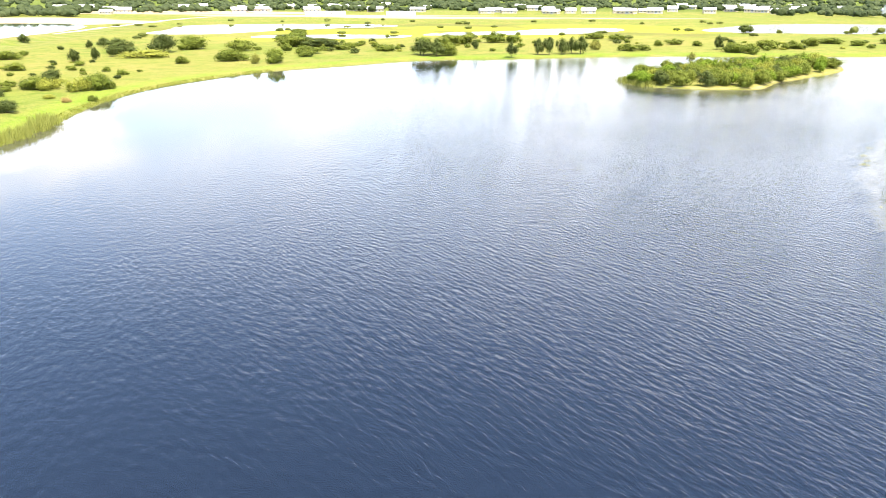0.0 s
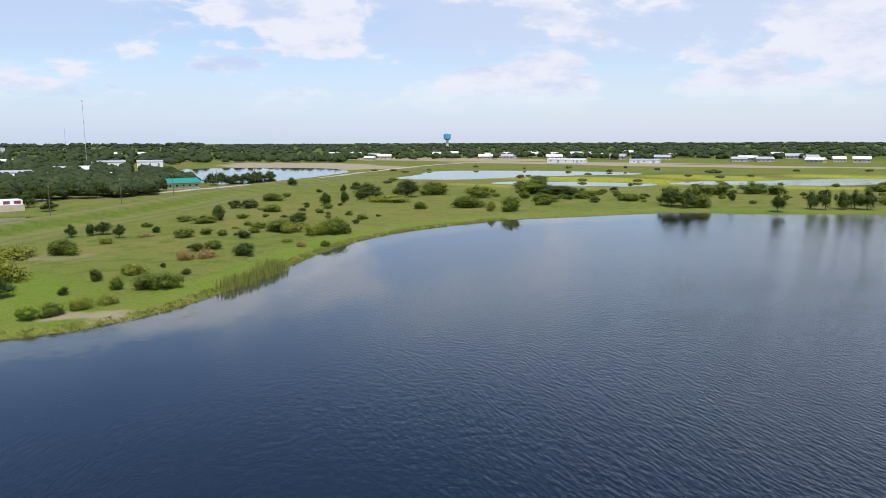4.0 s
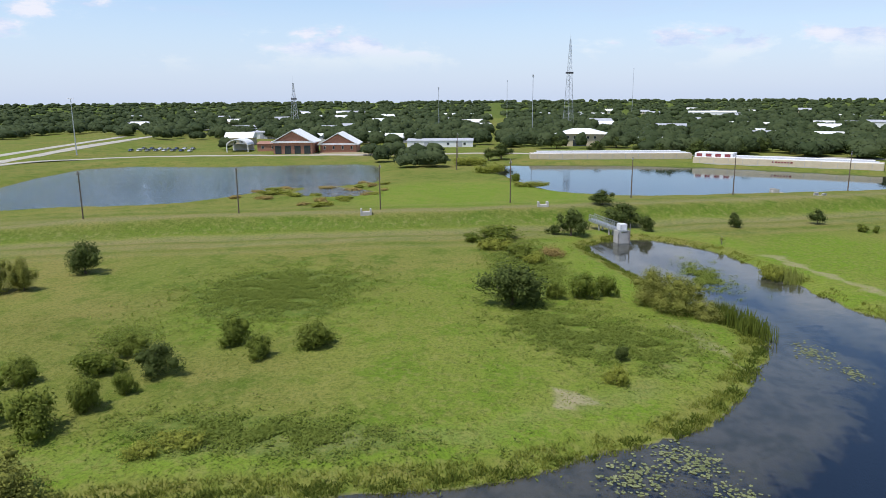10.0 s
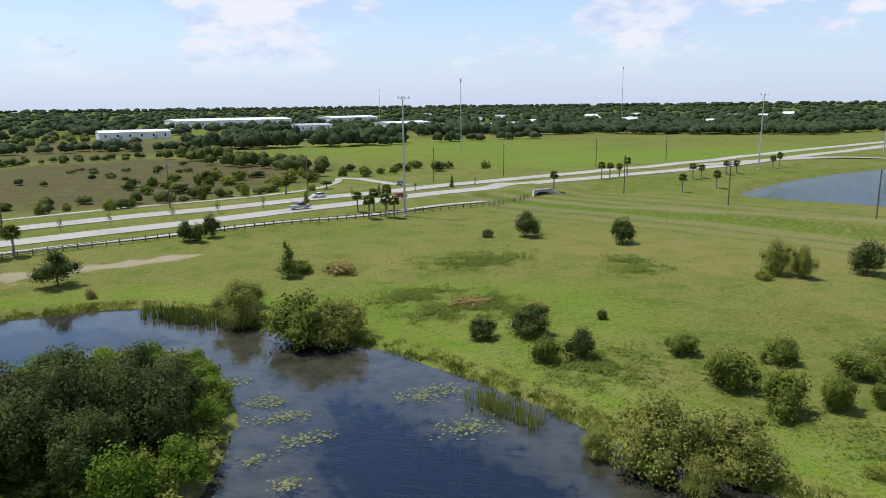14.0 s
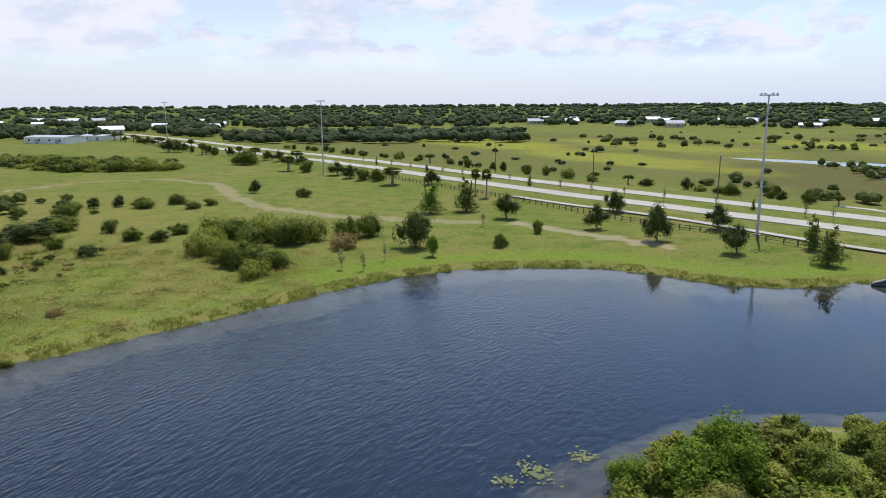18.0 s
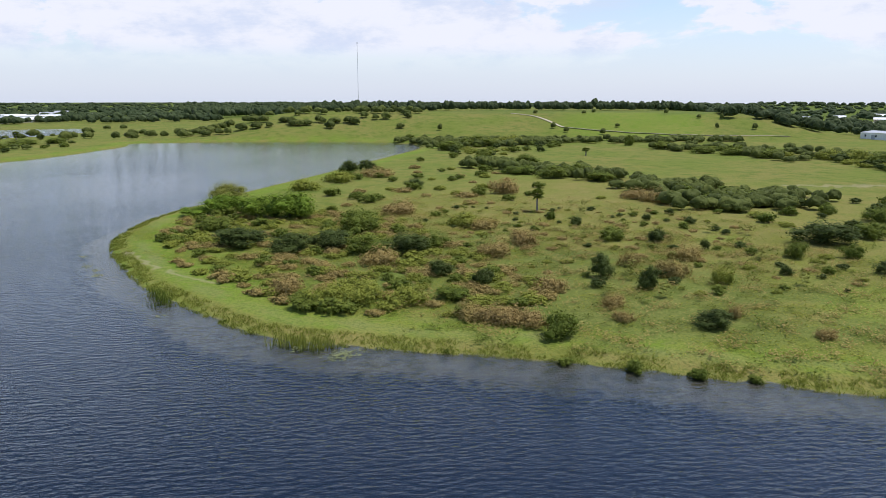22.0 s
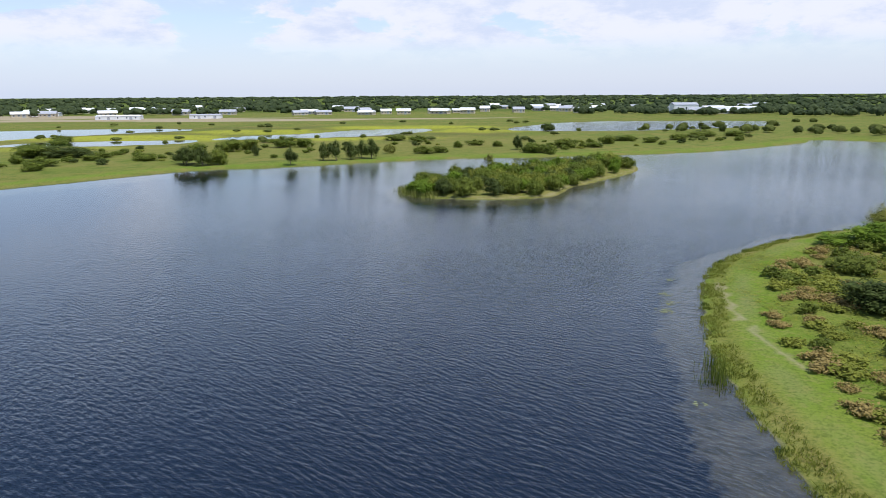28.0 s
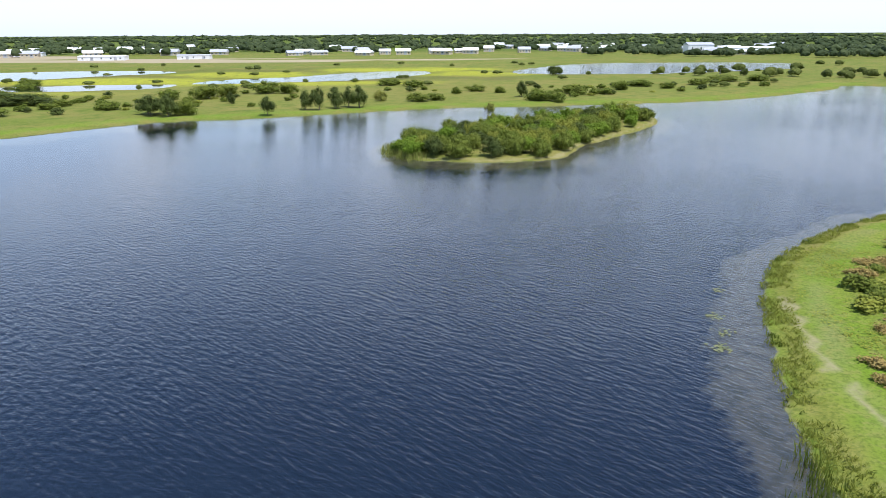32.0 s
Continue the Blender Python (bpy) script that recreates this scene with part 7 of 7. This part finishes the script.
# ---- culverts, sluice and fences ----
def culvert(label, long, high, arches, stone, wing):
    """A headwall along x, its arches closed by a panel of painted shade, looking to -y, and sloping wing walls."""
    root = thing("culvert", label, "culvert")
    bm = bmesh.new()
    span_w = long / arches
    outline = [(-long / 2, -1.0), (-long / 2, high), (long / 2, high), (long / 2, -1.0)]
    for k in range(arches):
        x1, x0 = long / 2 - k * span_w - 0.35, long / 2 - (k + 1) * span_w + 0.35
        rim = [(x1, -1.0)] + [((x0 + x1) / 2 + (x1 - x0) / 2 * math.cos(math.pi * j / 8), high * 0.35 + high * 0.42 * math.sin(math.pi * j / 8)) for j in range(9)] + [(x0, -1.0)]
        outline += rim
    part("headwall", prism(outline, 0, 0.6), stone, root)
    part("coping", boxes((-long / 2 - 0.2, -0.25, high, long / 2 + 0.2, 0.85, high + 0.3)), CONCRETE, root, "pale concrete coping")
    for k in range(arches + 1):
        x = -long / 2 + k * span_w
        part("pier", boxes((x - 0.3, -0.3, -1, x + 0.3, 0.0, high * 0.8)), CONCRETE, root)
    # one near-black panel paints the deep shade of the open arches
    part("barrel", boxes((-long / 2 + 0.1, 0.1, -1, long / 2 - 0.1, 0.5, high - 0.2)), RUBBER, root, "near-black panel standing in for the shade inside the arches")
    for sx in (-1, 1):
        bm = bmesh.new()
        p = [Vector((sx * long / 2, 0, high)), Vector((sx * (long / 2 + wing), -2.6, 0.25)), Vector((sx * (long / 2 + wing), -2.6, -1)), Vector((sx * long / 2, 0, -1))]
        q = [v + Vector((sx * 0.2, 0.5, 0)) for v in p]
        a, b = [[bm.verts.new(v) for v in s] for s in (p, q)]
        bm.faces.new(a), bm.faces.new(b[::-1])
        for k in range(4):
            bm.faces.new((a[k], b[k], b[(k + 1) % 4], a[(k + 1) % 4]))
        bmesh.ops.recalc_face_normals(bm, faces=bm.faces)
        w = part("wing_wall", bm, stone, root)
        verts, faces = [], []
        stem(verts, faces, p[0] + Vector((0, 0.25, 0.1)), p[1] + Vector((0, 0.25, 0.1)), 0.22, 0.22, 6)
        mesh_part("coping", verts, faces, CONCRETE, w)
    return root


DARKSTONE = plain("dark_block_wall", (0.055, 0.05, 0.055), (0.12, 0.112, 0.112), 1.8, 0.9, bump=0.02)
culvert("dark block culvert with three arches and pale coping", 11.0, 2.35, 3, DARKSTONE, 5.0).matrix_basis = pose(66.4, -121.4, 0, 0, 0, 198)
culvert("pale concrete culvert under the road", 7.0, 2.2, 1, CONCRETE, 3.0).matrix_basis = pose(-114, -187, 0.9, 0, 0, 196)


def sluice_gate():
    root = thing("sluice_gate", "grey steel sluice gate tower with a walkway to the levee", "sluice gate")
    part("pier", boxes((-1.1, -1.3, -1.5, 1.1, -1.0, 2.6), (-1.1, 1.0, -1.5, 1.1, 1.3, 2.6), (0.8, -1.3, -1.5, 1.1, 1.3, 2.3)), CONCRETE, root)
    part("gate", boxes((-0.9, -0.98, -1.2, -0.75, 0.98, 1.6)), STEEL, root)
    part("cabinet", boxes((-0.8, -0.8, 2.72, 0.8, 0.8, 4.0)), WHITE, root, "white actuator cabinet")
    part("deck", boxes((-15, -0.7, 2.5, 1.2, 0.7, 2.7)), STEEL, root, "grated steel walkway deck")
    part("beam", boxes((-15, -0.75, 2.15, 1.1, -0.6, 2.49), (-15, 0.6, 2.15, 1.1, 0.75, 2.49)), STEEL, root)
    for y in (-0.68, 0.68):
        rail = part("railing", boxes((-15, y - 0.04, 3.72, 1.2, y + 0.04, 3.8), (-15, y - 0.03, 3.2, 1.2, y + 0.03, 3.26)), STEEL, root)
        for k in range(15):
            shared("baluster", ("baluster",), lambda: boxes((-0.035, -0.035, 2.7, 0.035, 0.035, 3.74)), STEEL, rail, (-14.8 + k * 1.12, y, 0))
    for x in (-10, -5):
        shared("trestle", ("trestle",), lambda: boxes((-0.15, -0.6, -1, 0.15, -0.3, 2.2), (-0.15, 0.3, -1, 0.15, 0.6, 2.2)), CONCRETE, root, (x, 0, 0))
    part("gauge_post", boxes((1.3, 1.1, -1, 1.42, 1.25, 4.2)), GREYWOOD, root)
    return root


sluice_gate().matrix_basis = pose(-151.5, 17.6, 0, 0, 0, 21)
for x, y, turn in ((-204, 76, 40), (-160, -40, 105), (-229, 72, 10), (-174, 1, 100)):
    root = thing("drain_inlet", "small pale concrete drain inlet set in the grass slope", "drain")
    part("box", boxes((-1.3, -0.9, -0.6, 1.3, 0.9, 0.5), (-1.3, -0.9, 0.5, -0.9, 0.9, 1.2), (0.9, -0.9, 0.5, 1.3, 0.9, 1.2)), CONCRETE, root)
    part("apron", boxes((-1.0, 0.92, -0.4, 1.0, 2.4, 0.12)), CONCRETE, root)
    set_down(root, x, y, turn)


def rail_fence(label, line, gap=2.4, high=1.25):
    root = thing("rail_fence", label, "fence")
    pts = smooth_line(line, gap)
    for k, (x, y) in enumerate(pts):
        shared("post", ("fence_post",), lambda: boxes((-0.09, -0.09, -0.4, 0.09, 0.09, high)), BARK, root, (x, y, ground_at(x, y)))
    for z in (0.5, 1.02):
        verts, faces = [], []
        for a, b in zip(pts, pts[1:]):
            stem(verts, faces, (*a, ground_at(*a) + z), (*b, ground_at(*b) + z), 0.07, 0.07, 4)
        mesh_part("rail", verts, faces, BARK, root)
    return root


rail_fence("dark wooden two-rail fence along the path", [(300, -88), (259, -97), (186, -109), (140, -116), (105, -125), (90, -128)])
rail_fence("dark wooden two-rail fence beside the road", [(58, -138), (36, -146), (-10, -161), (-49, -168), (-95, -177), (-106, -182)])
rail_fence("short dark guard rail by the sidewalk", [(86, -141), (80, -143)])
rail_fence("short dark guard rail beside the road", [(70, -146), (64, -148)])
rail_fence("dark wooden handrail down the culvert bank", [(57, -134), (55, -128), (54, -124)])
tagged(strip("footpath", [(186, -112), (162, -118), (130, -126), (92, -133), (64, -141), (43, -148), (20, -156)] + [(-31, -168), (-44, -170), (-57, -172), (-73, -177), (-91, -181)], 2.4, 0.09, PAVING, 0.15), "pale concrete footpath beside the road", "path", kind="structure")
tagged(strip("side_road", [(-221, -234), (-274, -238), (-324, -231), (-350, -206), (-362, -150), (-370, -90), (-382, -32), (-378, 10)], 6.5, 0.1, PAVING, 0.2), "pale street beyond the square pond", "road", kind="structure")
tagged(strip("north_road", [(-378, 10), (-372, 90), (-345, 180), (-318, 230), (-318, 290), (-330, 392), (-362, 538), (-390, 680), (-390, 760)], 7.0, 0.1, PAVING, 0.2), "pale road behind the levee", "road", kind="structure")
tagged(strip("trail", [(132, -184), (95, -189), (60, -201), (11, -218), (-24, -226), (-53, -238), (-68, -257), (-73, -271)], 2.6, 0.1, PAVING, 0.15), "pale shell trail edging the marsh", "path", kind="structure")
tagged(strip("driveway", [(-73, -271), (-80, -262), (-84, -246), (-86, -226)], 4.5, 0.1, PAVING, 0.2), "pale shell drive off the road", "road", kind="structure")
tagged(strip("west_street", [(-330, -255), (-410, -280), (-514, -298), (-700, -330)], 7.0, 0.13, PAVING, 0.2), "pale street leading to the suburb", "road", kind="structure")


# ---- cars ----
def car(label, paint, category="car", pickup=False):
    m, nodes, links, bsdf = mat("car_paint", 0.25, 0.1, 0.5)
    n = tex(nodes, links, 3.0, 2)
    links.new(mixed(nodes, links, n, paint, tuple(c * 0.85 for c in paint)), bsdf.inputs["Base Color"])
    root = thing(category, label, category)
    if pickup:
        low = [(-2.7, 0.45), (-2.7, 1.05), (-0.5, 1.1), (1.3, 1.1), (2.6, 0.98), (2.7, 0.45)]
        cab = [(-0.6, 1.1), (-0.5, 1.75), (0.75, 1.78), (1.4, 1.1)]
    else:
        low = [(-2.25, 0.4), (-2.2, 0.9), (-1.6, 1.0), (1.1, 0.98), (2.1, 0.8), (2.25, 0.4)]
        cab = [(-1.75, 0.99), (-1.1, 1.42), (0.35, 1.44), (1.15, 0.97)]
    body = part("body", prism(low, -0.88, 0.88), m, root)
    part("cabin", prism(cab, -0.76, 0.76), PANE, root, "dark glazed cabin")
    part("roof", prism([(cab[1][0] + 0.1, cab[1][1]), (cab[1][0] + 0.12, cab[1][1] + 0.06), (cab[2][0] - 0.12, cab[2][1] + 0.06), (cab[2][0] - 0.08, cab[2][1])], -0.72, 0.72), m, root)
    for x in (low[0][0] + 0.85, low[-1][0] - 0.85):
        for y in (-0.8, 0.8):
            wheel = part("wheel", tube((x, y - 0.1, 0.33), (x, y + 0.1, 0.33), 0.33, 0.33, 14), RUBBER, root)
            part("rim", tube((x, y - 0.11, 0.33), (x, y + 0.11, 0.33), 0.2, 0.2, 10), STEEL, wheel)
    for y in (-0.6, 0.6):
        part("headlight", boxes((low[-1][0] - 0.1, y - 0.18, 0.62, low[-1][0] - 0.01, y + 0.18, 0.78)), WHITE, body)
        part("tail_light", boxes((low[0][0] - 0.02, y - 0.18, 0.68, low[0][0] + 0.06, y + 0.18, 0.86)), MAROON, body)
    return root


for label, paint, pickup, x, y, turn, up in (
    ("bright red car driving on the near carriageway", (0.55, 0.02, 0.02), False, -70, -193.5, 196, 0.13),
    ("silver pickup truck on the near carriageway", (0.4, 0.42, 0.45), True, -39, -185, 196, 0.13),
    ("white car on the far carriageway", (0.75, 0.75, 0.75), False, -49, -205.5, 14, 0.13),
    ("dark car standing on the shell drive", (0.04, 0.045, 0.06), False, -82, -226, 60, 0.13),
):
    c = car(label, paint, "pickup" if pickup else "car", pickup)
    c.matrix_basis = pose(x, y, ground_at(x, y) + up, 0, 0, turn)
parked = [car("parked %s car in the lot" % n, c) for n, c in (("dark blue", (0.03, 0.05, 0.12)), ("white", (0.7, 0.7, 0.7)), ("grey", (0.2, 0.2, 0.21)))]
for k in range(15):
    src = parked[k % 3]
    x, y = -388 - (k // 8) * 14, -236 + (k % 8) * 5.2
    m = pose(x, y, ground_at(x, y) + 0.05, 0, 0, 8)
    ob = copy_thing(src, m) if k > 2 else src
    ob.matrix_basis = m
    ob["group"] = "parked cars"

# ---- trees in the road's median and verges ----
for x, y in smooth_line([(-105, -213), (-20, -188), (50, -170), (110, -156), (206, -131), (320, -110)], 13.0):
    plant(spin.choice(("sap", "cyp", "sap")), x + spin.uniform(-2, 2), y + spin.uniform(-1.5, 1.5), spin.uniform(1.3, 2.0), spin.uniform(3, 4.4), "median saplings")
for x, y in smooth_line([(118, -188), (60, -200), (0, -215), (-60, -230)], 9.0):
    plant(spin.choice(("mid", "cyp", "dark", "palm", "olive")), x + spin.uniform(-3, 3), y - 8 + spin.uniform(-6, 4), spin.uniform(2.5, 5), spin.uniform(2.6, 5.2))
for x, y in smooth_line([(130, -176), (210, -158), (330, -134), (450, -104)], 8.0):
    plant(spin.choice(("mid", "dark", "olive", "palm", "mid")), x + spin.uniform(-3, 3), y - 4 + spin.uniform(-8, 4), spin.uniform(2.5, 6), spin.uniform(2.6, 5.0))
for x, y in ((-151, -208), (-156, -210), (-161, -211), (-166, -213), (-185, -200), (-190, -201), (-120, -190), (-205, -204), (-212, -206), (-240, -214), (-246, -216), (-60, -176), (-56, -175), (-52, -176), (-175, -178), (-158, -175)):
    plant("palm", x, y, 3.0, spin.uniform(4.5, 6.2), "roadside palms")
for x, y in smooth_line([(330, -86), (440, -52), (560, -28), (640, -4)], 11.0):
    plant(spin.choice(("oak", "palm", "oak", "mid")), x + spin.uniform(-2, 2), y + spin.uniform(-2, 2), spin.uniform(4, 7), spin.uniform(4, 6.5), "roadside trees")
bank, bog_plants = [], []
for x, y in scatter([(-28, -232), (-80, -270), (-150, -280), (-130, -300), (-20, -300), (20, -260)], 40, 21, 5, 1):
    bank.append((spin.choice(("mid", "dark", "olive", "mid")), x, y, spin.uniform(4, 8), spin.uniform(3, 5)))
for x, y in scatter([(-180, -62), (-210, -50), (-236, -48), (-254, -62), (-236, -84), (-205, -96)], 26, 22, 4, 0.5):
    bog_plants.append((spin.choice(("olive", "brown", "brown")), x, y, spin.uniform(4, 8), spin.uniform(0.8, 1.4)))
thicket("scrub", bank, "green thicket beside the shell drive", "scrub")
thicket("marsh_plants", bog_plants, "brown and olive marsh plants at the pond's end", "marsh plants")
for x, y in smooth_line([(-330, 150), (-318, 205), (-322, 240)], 7.0) + smooth_line([(-350, 330), (-365, 380), (-380, 420)], 9.0) + smooth_line([(-295, 178), (-305, 160)], 7):
    plant("oak", x + spin.uniform(-6, 6), y + spin.uniform(-3, 3), spin.uniform(8, 12), spin.uniform(7, 9.5), "road trees")
for x, y, w in ((-345, -18, 12), (-338, -24, 9), (-420, 10, 12), (-425, 44, 10), (-370, 60, 10), (-380, 100, 12), (-372, 130, 11), (-362, 150, 12), (-352, 168, 10), (-374, 80, 12), (-382, 30, 11), (-390, 55, 12), (-395, 115, 12), (-388, 140, 12), (-270, 172, 7)):
    plant("oak", x, y, w, w * 0.72, "street oaks")
